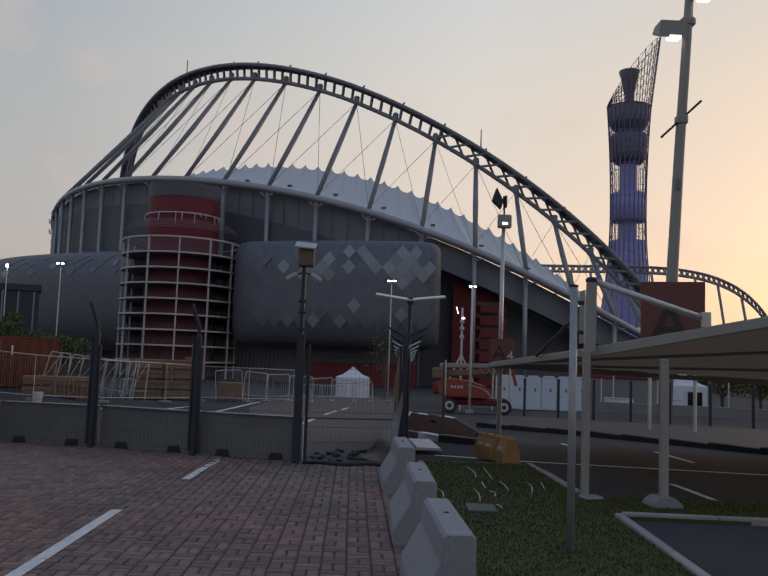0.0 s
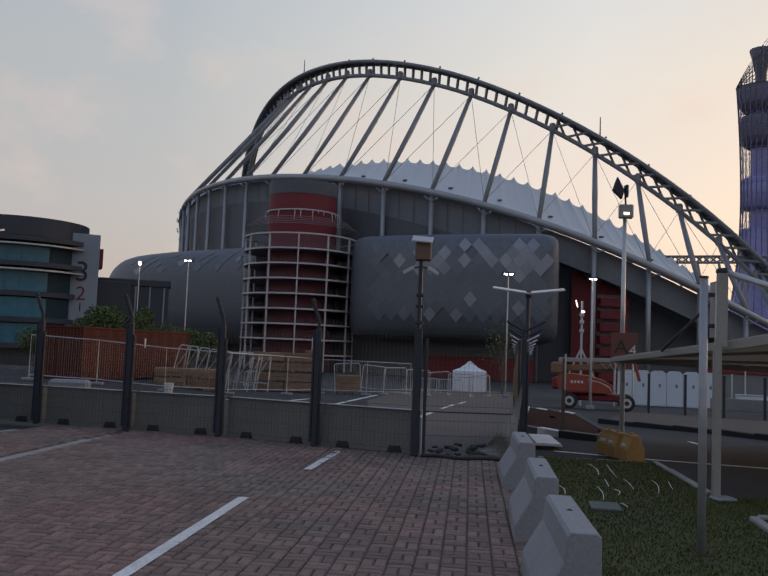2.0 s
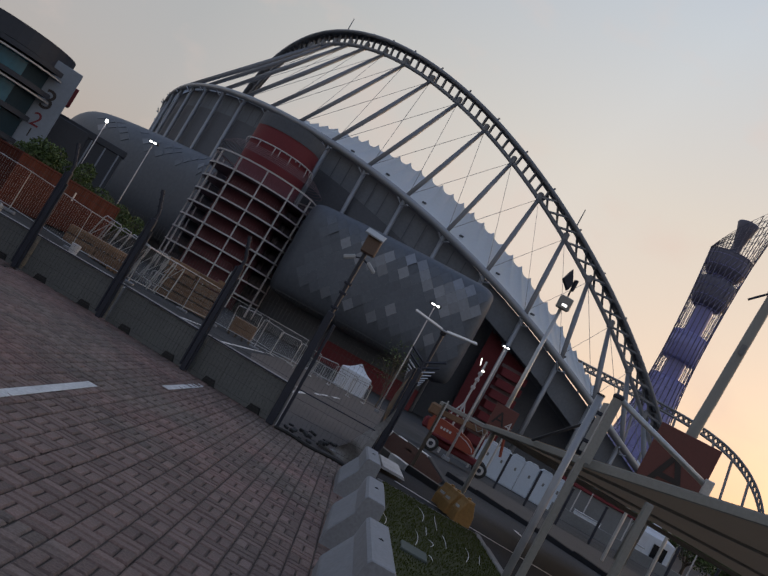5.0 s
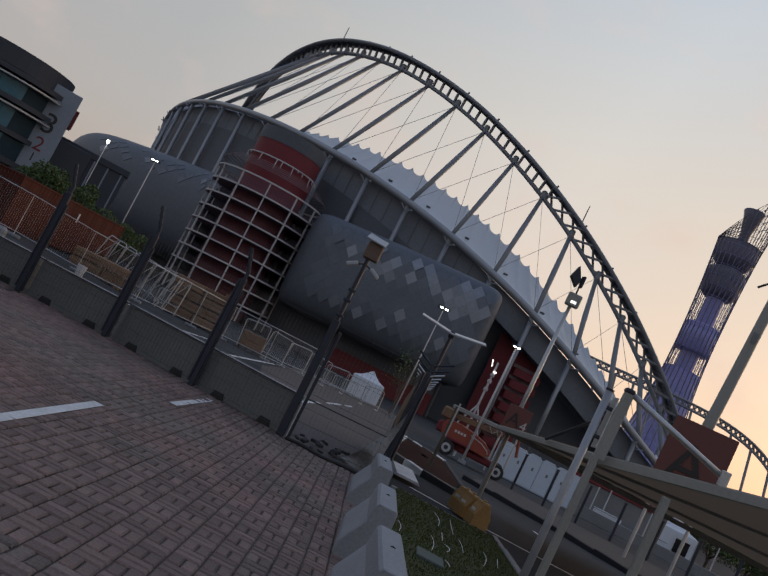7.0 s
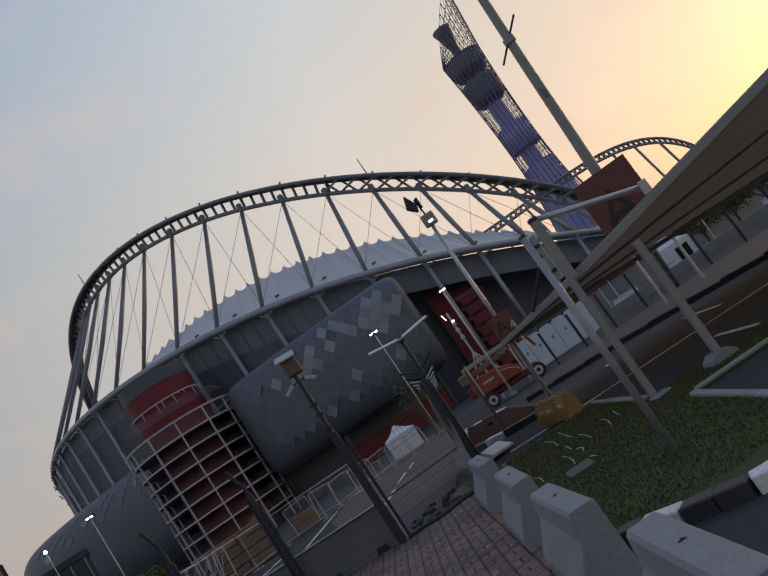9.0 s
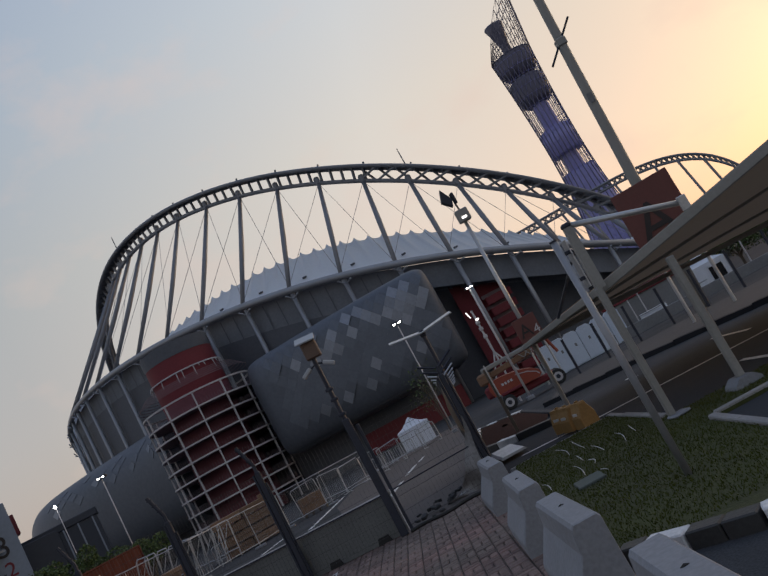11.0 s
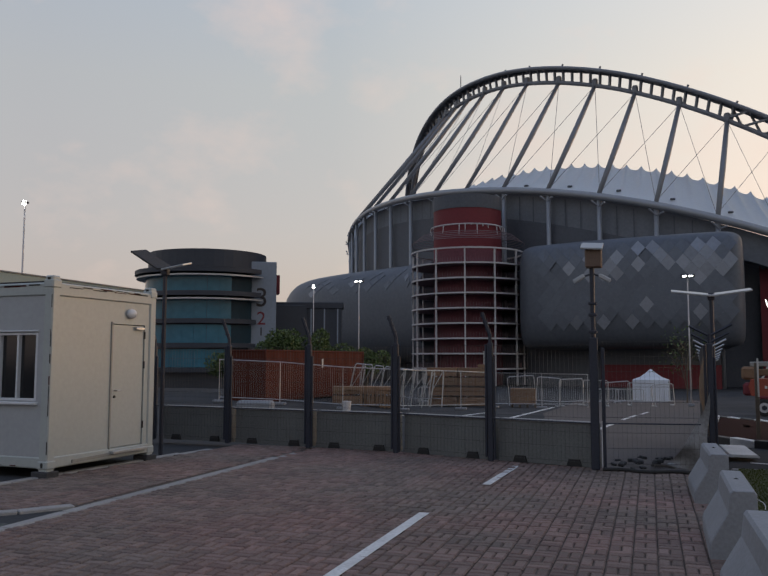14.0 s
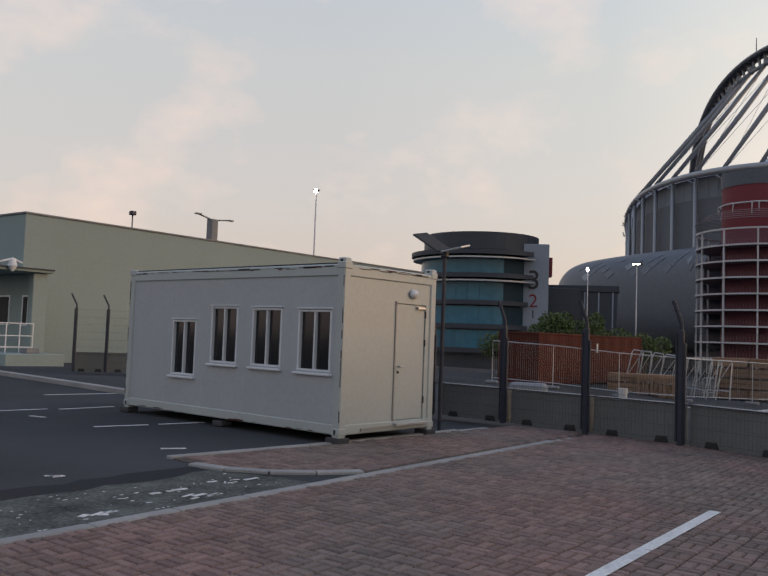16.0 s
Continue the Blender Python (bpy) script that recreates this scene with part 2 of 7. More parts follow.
TARP_GREY = mat("grey_plastic_sheet", (0.20, 0.205, 0.215), 0.45, 0.35, 2.5, 20, 0.3)
YARD_BROWN = mat("brown_yard_paving", (0.095, 0.083, 0.080), 0.9, 0.25, 0.4, 15, 0.3, spec=0.2)
TOILET_WHITE = mat("toilet_plastic", (0.50, 0.57, 0.66), 0.5, 0.08, 0.6, 12, 0.05)
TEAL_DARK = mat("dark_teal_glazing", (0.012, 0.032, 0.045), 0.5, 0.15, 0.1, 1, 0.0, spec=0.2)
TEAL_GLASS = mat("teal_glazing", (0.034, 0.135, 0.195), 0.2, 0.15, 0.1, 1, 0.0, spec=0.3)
DARK_GLASS = mat("dark_window_glass", (0.012, 0.013, 0.015), 0.06, 0.1, 1, 4, 0.0)
MUSEUM_DARK = mat("museum_bands", (0.022, 0.029, 0.044), 0.5, 0.15, 0.1, 2, 0.05)
MUSEUM_GREY = mat("museum_grey_wall", (0.20, 0.235, 0.285), 0.6, 0.1, 0.1, 2, 0.05)
LAMP_GLOW = glow("lit_lamp", (1.0, 0.98, 0.92), 5.0)
LAMP_SOFT = glow("lit_lamp_far", (1.0, 0.97, 0.9), 1.2)


thin_cloth(MEMBRANE, (0.80, 0.86, 0.95), 0.25)
thin_cloth(SHADE_CLOTH, (0.55, 0.44, 0.33), 0.12)
thin_cloth(TENT_WHITE, (0.75, 0.77, 0.8), 0.3)


# ---- mesh helpers ----
class Mesh:
    """Collects vertices and faces of one part."""
    def __init__(self):
        self.v, self.f = [], []

    def add(self, verts, faces):
        k = len(self.v)
        self.v += [tuple(p) for p in verts]
        self.f += [tuple(i + k for i in q) for q in faces]
        return self

    def box(self, c, s, rz=0.0, bev=0.0, m=None):
        x, y, z = (d / 2 for d in s)
        t = m if m is not None else Matrix.Translation(c) @ Matrix.Rotation(radians(rz), 4, 'Z')
        if m is not None:
            t = m @ Matrix.Translation(c)
        if bev:
            vs, idx = [], {}
            for sx in (-1, 1):
                for sy in (-1, 1):
                    for sz in (-1, 1):
                        for a in range(3):
                            p = [sx * (x - bev), sy * (y - bev), sz * (z - bev)]
                            p[a] = (sx * x, sy * y, sz * z)[a]
                            idx[sx, sy, sz, a] = len(vs)
                            vs.append(t @ Vector(p))
            fs = []
            for a in range(3):
                b, c2 = (a + 1) % 3, (a + 2) % 3
                for s1 in (-1, 1):
                    q = []
                    for u, w in ((-1, -1), (1, -1), (1, 1), (-1, 1)):
                        k = [0, 0, 0]
                        k[a], k[b], k[c2] = s1, u, w
                        q.append(idx[(*k, a)])
                    fs.append(q if s1 > 0 else q[::-1])
                for u in (-1, 1):
                    for w in (-1, 1):
                        k1, k2 = [0, 0, 0], [0, 0, 0]
                        k1[a], k1[b], k1[c2] = -1, u, w
                        k2[a], k2[b], k2[c2] = 1, u, w
                        q = [idx[(*k1, b)], idx[(*k2, b)], idx[(*k2, c2)], idx[(*k1, c2)]]
                        fs.append(q if u * w < 0 else q[::-1])
            for sx in (-1, 1):
                for sy in (-1, 1):
                    for sz in (-1, 1):
                        q = [idx[sx, sy, sz, a] for a in range(3)]
                        fs.append(q if sx * sy * sz > 0 else q[::-1])
            return self.add(vs, fs)
        vs = [t @ Vector((i * x, j * y, k * z)) for i in (-1, 1) for j in (-1, 1) for k in (-1, 1)]
        return self.add(vs, [(0, 1, 3, 2), (4, 6, 7, 5), (0, 4, 5, 1), (2, 3, 7, 6), (0, 2, 6, 4), (1, 5, 7, 3)])

    def tube(self, pts, r, n=8, closed=False):
        """A round bar along points; r is one radius or one for each point."""
        pts = [Vector(p) for p in pts]
        rs = r if isinstance(r, (list, tuple)) else [r] * len(pts)
        vs, fs, side = [], [], None
        for i, p in enumerate(pts):
            a = pts[(i - 1) % len(pts)] if closed or i else p
            b = pts[(i + 1) % len(pts)] if closed or i < len(pts) - 1 else p
            d = (b - a).normalized()
            if side is None:
                side = d.cross(Vector((0, 0, 1)) if abs(d.z) < 0.9 else Vector((1, 0, 0))).normalized()
            side = (side - d * side.dot(d)).normalized()
            up = side.cross(d)
            vs += [p + (side * math.cos(2 * math.pi * k / n) + up * math.sin(2 * math.pi * k / n)) * rs[i] for k in range(n)]
        m = len(pts)
        for i in range(m if closed else m - 1):
            for k in range(n):
                a, b = i * n, ((i + 1) % m) * n
                fs.append((a + k, b + k, b + (k + 1) % n, a + (k + 1) % n))
        if not closed:
            fs += [tuple(range(n)), tuple(range((m - 1) * n, m * n))[::-1]]
        return self.add(vs, fs)

    def grid(self, rows, close=False):
        """A sheet through rows of points."""
        w = len(rows[0])
        vs = [p for row in rows for p in row]
        fs = []
        for i in range(len(rows) - (0 if close else 1)):
            for k in range(w - 1):
                a, b = i * w, ((i + 1) % len(rows)) * w
                fs.append((a + k, b + k, b + k + 1, a + k + 1))
        return self.add(vs, fs)

    def prism(self, outline, a, b):
        """outline of (u, w) pairs, lofted between two functions of it."""
        n = len(outline)
        vs = [a(*p) for p in outline] + [b(*p) for p in outline]
        fs = [tuple(range(n))[::-1], tuple(range(n, 2 * n))]
        fs += [(i, (i + 1) % n, n + (i + 1) % n, n + i) for i in range(n)]
        return self.add(vs, fs)

    def data(self, name, material, smooth=False, fix=True):
        me = bpy.data.meshes.new(name)
        me.from_pydata(self.v, [], self.f)
        if fix:
            bm = bmesh.new()
            bm.from_mesh(me)
            bmesh.ops.recalc_face_normals(bm, faces=bm.faces)
            bm.to_mesh(me)
            bm.free()
        me.materials.append(material)
        if smooth:
            me.polygons.foreach_set("use_smooth", [True] * len(me.polygons))
        return me


def part(name, mesh, material, parent, label="", smooth=False, fix=True):
    ob = new(name, mesh.data(name, material, smooth, fix))
    ob.parent = parent
    return tagged(ob, label)


def single(name, mesh, material, label, category, group="", kind="", smooth=False, at=None, fix=True):
    ob = new(name, mesh.data(name, material, smooth, fix))
    if at is not None:
        ob.matrix_basis = at
    return tagged(ob, label, category, group, kind)


def thing(name, label, category, group="", at=None, kind=""):
    ob = new(name)
    ob.empty_display_size = 0.2
    if at is not None:
        ob.matrix_basis = at
    return tagged(ob, label, category, group, kind)


def lerp(a, b, t):
    return Vector(a) * (1 - t) + Vector(b) * t



def ground_z(x, y):
    """The yard falls gently from the fence towards the stadium."""
    t = min(max((y - 13.0) / 100.0, 0), 1)
    side = min(max((-x - 13.0) / 5.0, 0), 1) * (1 - min(max((y - 58.0) / 40.0, 0), 1))
    return -3.1 * t * (1 - 0.55 * side)


# ---- ground ----
xs = [-2500, -900, -300, -150, -80, -50, -30, -22, -19, -17.5, -16, -14.5, -13, -11.5, -10, -6, 0, 6, 12, 20, 30, 50, 80, 150, 300, 900, 2500]
ys = [-2500, -600, -100, -30, 0, 10, 13, 17, 20, 24, 28, 34, 40, 48, 56, 66, 78, 88, 96, 120, 160, 260, 500, 1000, 3000]
single("ground", Mesh().grid([[(x, y, ground_z(x, y) - 0.03) for x in xs] for y in ys]), ASPHALT,
       "dark worn asphalt of the yard and car park", "ground", kind="structure", fix=False)

# ---- stadium ----
GZ = -3.1
CX, CY, EA, EB, EPH = 1.46, 271.08, 96.57, 125.16, 0.3524


def oval(deg, s=1.0, a=EA, b=EB, cx=CX, cy=CY):
    t = radians(deg)
    x, y = a * s * math.cos(t), b * s * math.sin(t)
    return cx + x * math.cos(EPH) - y * math.sin(EPH), cy + x * math.sin(EPH) + y * math.cos(EPH)


def rim_z(deg):
    t = radians(deg)
    z = 24.32 + 12.487 * math.cos(2 * t) + 13.89 * math.sin(2 * t) + 1.47 * math.cos(4 * t) - 2.322 * math.sin(4 * t)
    d = deg % 360
    low = min(max((d - 284) / 10, 0), 1) if d > 200 else min(max((165 - d) / 12, 0), 1)
    return z * (1 - low) + 6.0 * low                # the far side stays low


def rim(deg, s=1.0, dz=0.0):
    return Vector((*oval(deg, s), rim_z(deg) + dz))


def arch_mid(deg):
    m = radians(deg) - 1.5 * math.pi
    z = 22.838 - 67.708 * m - 14.001 * m ** 2 + 7.414 * m ** 3 + 0.586 * m ** 4 + 1.907 * m ** 5
    return Vector((*oval(deg, 1.0, 89.19, 113.47, CX + 12.06, CY + 0.71), z + 0.6 * min(max((deg - 212) / 22, 0), 1)))


stadium = thing("stadium", "large oval stadium with grey facade, white fabric roof and steel arch", "stadium", at=pose(CX, CY, GZ))
stadium_inv = Matrix.Translation((-CX, -CY, -GZ))


def spart(name, mesh, material, label="", smooth=False, parent=None):
    ob = part(name, mesh, material, parent or stadium, label, smooth)
    if parent is None:
        ob.matrix_parent_inverse = stadium_inv
    return ob


# column angles, ten metres apart along the rim
cols = [222.4]
for sign in (1, -1):
    d = 222.4
    while True:
        e = d
        while (rim(e) - rim(d)).length < 10.62:
            e += 0.05 * sign
        d = e
        if d > 300 or d < 150:
            break
        cols.append(d)
cols.sort()

N_SEG = 240
degs = [360 * i / N_SEG for i in range(N_SEG)]


def opening(d):
    """Lower edge of the cladding: it lifts over the red stair."""
    t = min(max((d - 249.0) / 2.0, 0), 1)
    full = GZ
    band = rim_z(d) - 5.6
    return full * (1 - t) + max(band, GZ) * t if 249 < d < 300 else full


wall = Mesh().grid([[Vector((*oval(d, 0.985), opening(d))), rim(d, 0.985, -0.4), rim(d, 0.955, -0.4), Vector((*oval(d, 0.955), opening(d)))] for d in degs], close=True)
spart("facade", wall, FACADE, "grey panelled facade wall", smooth=False)
inner = Mesh().grid([[Vector((*oval(d, 0.93), GZ)), rim(d, 0.93, -2.0), rim(d, 0.91, -2.0), Vector((*oval(d, 0.91), GZ))] for d in degs], close=True)
spart("inner_bowl", inner, FACADE_DARK, "dark concrete bowl behind the facade")
rows = []
for i in range(124):
    d = 190 + 0.5 * i
    top = rim_z(d) - 5.2 - 2.2 * max(d - 222, 0) / 30
    rows.append([Vector((*oval(d, 0.9885), top)), Vector((*oval(d, 0.9885), max(GZ, top - 12)))])
spart("louvre_band", Mesh().grid(rows), FACADE_DARK, "darker louvred band of the facade")
ringm = Mesh().tube([rim(d) for d in degs], 0.72, 10, closed=True)
spart("rim_pipe", ringm, STEEL_GREY, "grey steel ring at the roof edge", smooth=True)
for d in cols:
    p = rim(d, 0.998)
    spart("facade_column", Mesh().tube([(p.x, p.y, GZ), p], 0.46, 10), STEEL_GREY, smooth=True)
    # small splayed brackets under the ring
    q = rim(d, 1.012, -1.0)
    br = Mesh()
    for s in (-0.7, 0.7):
        br.tube([rim(d, 1.005, -1.9), rim(d + s, 1.012, -1.1)], [0.08, 0.2], 6)
    spart("column_bracket", br, STEEL_GREY)
# vertical joints of the facade
for d in cols:
    for k in (1 / 3, 2 / 3):
        e = d + k * 5.2
        if 186 < e < 249:
            spart("panel_joint", Mesh().grid([[Vector((*oval(e - .06, 0.9872), 10)), Vector((*oval(e + .06, 0.9872), 10))],
                  [Vector((*oval(e - .06, 0.9872), rim_z(e) - 1)), Vector((*oval(e + .06, 0.9872), rim_z(e) - 1))]]), FACADE_DARK)


def rise(d):
    return max(10.2 - ((d - 257) / 16) ** 2 * 1.05, 2.5) if d < 300 else 2.5


rows = []
for i in range(598):
    d = 222.4 + (i - 266) * 0.235
    cusp = (1 - abs(math.sin(math.pi * (d - 222.4) / 1.88))) ** 1.6
    row = []
    for k in range(9):
        t = k / 8
        sag = -0.9 * math.sin(math.pi * t) * (0.4 + 0.6 * abs(math.sin(math.pi * (d - 222.4) / 5.64)))
        row.append(rim(d, 0.995 - 0.135 * t, 0.2 + rise(d) * t + sag + cusp * (0.55 * t ** 3 + 0.42 * t)))
    rows.append(row)
roof = spart("roof_membrane", Mesh().grid(rows), MEMBRANE, "white scalloped fabric roof", smooth=True)
for d in cols:
    if d < 268:
        a = rim(d + 1.8, 0.955, rise(d) * 0.32 - 0.2)
        spart("roof_vent", Mesh().box((0, 0, 0), (0.9, 0.5, 0.35), m=Matrix.Translation(a), bev=0.08), FACADE_DARK)

# arch truss: four chords, frames and diagonals
def chord(d, u, w):
    p, a = arch_mid(d), arch_mid(d + 0.1) - arch_mid(d - 0.1)
    side = Vector((a.y, -a.x, 0)).normalized()
    up = side.cross(a).normalized()
    if up.z < 0:
        up = -up
    return p + side * u + up * w


A0, A1 = 160.0, 284.0
arch_deg = [A0 + (A1 - A0) * i / 124 for i in range(125)]
for u, w, r in ((-1.3, 0.9, 0.42), (1.3, 0.9, 0.42), (0, -2.0, 0.46)):
    spart("arch_chord", Mesh().tube([chord(d, u, w) for d in arch_deg], r, 8), TRUSS_GREY, smooth=True)
lace = Mesh()
for i in range(0, 124, 1):
    d, e = arch_deg[i], arch_deg[i + 1]
    lace.tube([chord(d, -1.3, 0.9), chord(d, 1.3, 0.9)], 0.2, 5)
    if d < 246:                                  # slanted bars between the nodes
        if i % 5 != 4:
            e = A0 + 1.27 * (i - i // 5)
            lace.tube([chord(e, 0, 0.7), chord(e + 0.45, 0, -2.0)], 0.33, 5)
    elif i % 2 == 0:
        lace.tube([chord(d, -1.3, 0.9), chord(d + 2, 0, -2.0)], 0.27, 5)
        lace.tube([chord(d + 2, 1.3, 0.9), chord(d, 0, -2.0)], 0.27, 5)
tagged(spart("arch_lacing", lace, TRUSS_GREY, "lattice bars of the arch"), kind="stuff")
walkway = Mesh().grid([[chord(d, -1.25, 1.15), chord(d, 1.25, 1.15)] for d in arch_deg])
spart("arch_walkway", walkway, TRUSS_GREY)


def arch_of(d):
    k = cols.index(d) - cols.index(222.4)
    return 220.7 + (5.08 * k + 0.012 * k * k if k >= 0 else 4.4 * k + 0.14 * k * k)


stay = [d for d in cols if 190 < d < 282]
for d in stay:
    a = arch_of(d)
    top = chord(a, 0, -2.0)
    spart("arch_strut", Mesh().tube([rim(d, 1.0, 0.5), lerp(rim(d), top, 0.5), top], [0.42, 0.55, 0.42], 8), TRUSS_GREY, smooth=True)
    spart("strut_node", Mesh().box((0, 0, 0), (1.2, 1.2, 1.9), m=Matrix.Translation(top + Vector((0, 0, 0.5))), bev=0.3), TRUSS_GREY)
    spart("arch_stub", Mesh().tube([chord(a, 0, 1.0), chord(a, 0, 2.0)], 0.22, 6), TRUSS_GREY)
for d, e in zip(stay, stay[1:]):
    spart("stay_cable", Mesh().tube([rim(d, 0.99, 1), chord(arch_of(e), 0, -2.0)], 0.05, 4), TRUSS_GREY)
    spart("stay_cable", Mesh().tube([rim(e, 0.99, 1), chord(arch_of(d), 0, -2.0)], 0.05, 4), TRUSS_GREY)
for a in (206.5, 251.2):
    p = chord(a, 0, 1.0)
    spart("arch_mast", Mesh().tube([p, p + Vector((0, 0, 4.4))], [0.16, 0.1], 6), TRUSS_GREY)

# far arch over the opposite stand
far_arch = thing("far_arch", "distant steel arch over the opposite stand with hanging struts", "arch", at=pose(120, 310, GZ))
fa_inv = Matrix.Translation((-120, -310, -GZ))


def far_pt(t, w=0.0):
    """t from 0 at the crown to 1 at the foot."""
    z = GZ + 44.5 * (1 - t ** 6.5) ** 0.48 + w
    return Vector((60 + 97 * t - 0 * t, 327 - 36 * t ** 1.6, z))


fts = [1 - (1 - i / 54) ** 1.5 for i in range(55)]
for w, r in ((0.8, 0.5), (-1.6, 0.5)):
    o = part("arch_chord", Mesh().tube([far_pt(t, w) for t in fts], r, 6), TRUSS_GREY, far_arch)
    o.matrix_parent_inverse = fa_inv
lace = Mesh()
for t, t2 in zip(fts, fts[1:]):
    lace.tube([far_pt(t, 0.8), far_pt(t2, -1.6)], 0.34, 4)
    lace.tube([far_pt(t2, 0.8), far_pt(t, -1.6)], 0.34, 4)
o = part("arch_lacing", lace, TRUSS_GREY, far_arch)
o.matrix_parent_inverse = fa_inv
for i in range(12):
    t = 0.12 + 0.075 * i
    p = far_pt(t, -1.6)
    if t < 0.97:
        o = part("arch_strut", Mesh().tube([p, (p.x - 6 * (t - 0.3) + 4, p.y - 8, GZ + 8)], 0.5, 6), TRUSS_GREY, far_arch)
        o.matrix_parent_inverse = fa_inv

# ---- ramp tower ----
ramp = thing("ramp_tower", "round stadium ramp tower with pale rail rings and a red core", "tower", at=pose(-33.35, 154.3, GZ))
RZ0, RSTEP, RN, RR = 22.15 - GZ, 2.76, 9, 10.8


def circle(r, z, n=48, a0=0.0, a1=360.0):
    return [(r * math.cos(radians(a0 + (a1 - a0) * i / n)), r * math.sin(radians(a0 + (a1 - a0) * i / n)), z) for i in range(n)]


# same core as the drum; its duller red stands for shade between slabs
part("core", Mesh().grid([circle(6.58, 0, 40) + circle(6.58, 0, 40)[:1], circle(6.58, RZ0 + 0.4, 40) + circle(6.58, RZ0 + 0.4, 40)[:1]]), RED_SLAB_SHADE, ramp, "round red core, dulled by slab shade put into its colour", smooth=True)
part("drum", Mesh().grid([circle(6.6, RZ0 + 0.3, 40) + circle(6.6, RZ0 + 0.3, 40)[:1], circle(6.6, 33.5, 40) + circle(6.6, 33.5, 40)[:1]]), RED_WALL, ramp, "red upper drum", smooth=True)
part("core_cap", Mesh().grid([circle(6.7, 33.4, 40) + [(6.7, 0, 33.4)], circle(6.75, 36.0, 40) + [(6.75, 0, 36.0)], circle(0.1, 36.0, 40) + [(0.1, 0, 36.0)]]), FACADE_DARK, ramp, "dark grey cap", smooth=False)
for k in range(RN):
    z = RZ0 - k * RSTEP
    ring = Mesh()
    for prof in ([(RR - 0.25, z - 0.15), (RR + 0.12, z - 0.15), (RR + 0.12, z + 0.13), (RR - 0.25, z + 0.13), (RR - 0.25, z - 0.15)],):
        ring.grid([[(r * math.cos(radians(7.5 * i)), r * math.sin(radians(7.5 * i)), zz) for r, zz in prof] for i in range(48)], close=True)
    part("rail_ring", ring, RAMP_WHITE, ramp)
    if k:
        slab = Mesh().grid([[(r * math.cos(radians(7.5 * i)), r * math.sin(radians(7.5 * i)), zz) for r, zz in
                            ((6.5, z - 0.1), (RR - 0.3, z - 0.1), (RR - 0.3, z + 0.12), (6.5, z + 0.12), (6.5, z - 0.1))] for i in range(48)], close=True)
        part("ramp_slab", slab, DARK_SLAB, ramp)
for i in range(12):
    a = radians(30 * i + 9.5)
    x, y = (RR - 0.1) * math.cos(a), (RR - 0.1) * math.sin(a)
    part("ramp_column", Mesh().box((x, y, RZ0 / 2 + 0.1), (0.27, 0.26, RZ0), rz=30 * i + 9.5), RAMP_WHITE, ramp)
bal = Mesh()
for k in range(1, RN):
    z = RZ0 - k * RSTEP
    for i in range(120):
        a = radians(3 * i)
        bal.tube([((RR - .7) * math.cos(a), (RR - .7) * math.sin(a), z + 0.1), ((RR - .7) * math.cos(a), (RR - .7) * math.sin(a), z + 1.1)], 0.03, 3)
tagged(part("baluster_infill", bal, DARK_SLAB, ramp), kind="stuff")
part("core_rail", Mesh().tube(circle(7.1, 30.2, 40), 0.13, 5, closed=True), RAMP_WHITE, ramp)
tat = Mesh()
rng = random.Random(5)
for i in range(40):
    a = radians(9 * i)
    tat.tube([(7.1 * math.cos(a), 7.1 * math.sin(a), 30.2), (7.3 * math.cos(a), 7.3 * math.sin(a), 30.0 - rng.random() ** 3 * 2.0)], [0.12, 0.05], 4)
tagged(part("torn_netting", tat, RAMP_WHITE, ramp), kind="stuff")
wires = Mesh()
for k in range(5):
    wires.tube(circle(11.0 - 0.5 * k, 27.0 + 0.4 * k, 40), 0.06, 4, closed=True)
tagged(part("scaffold_wire", wires, DARK_SLAB, ramp), kind="stuff")


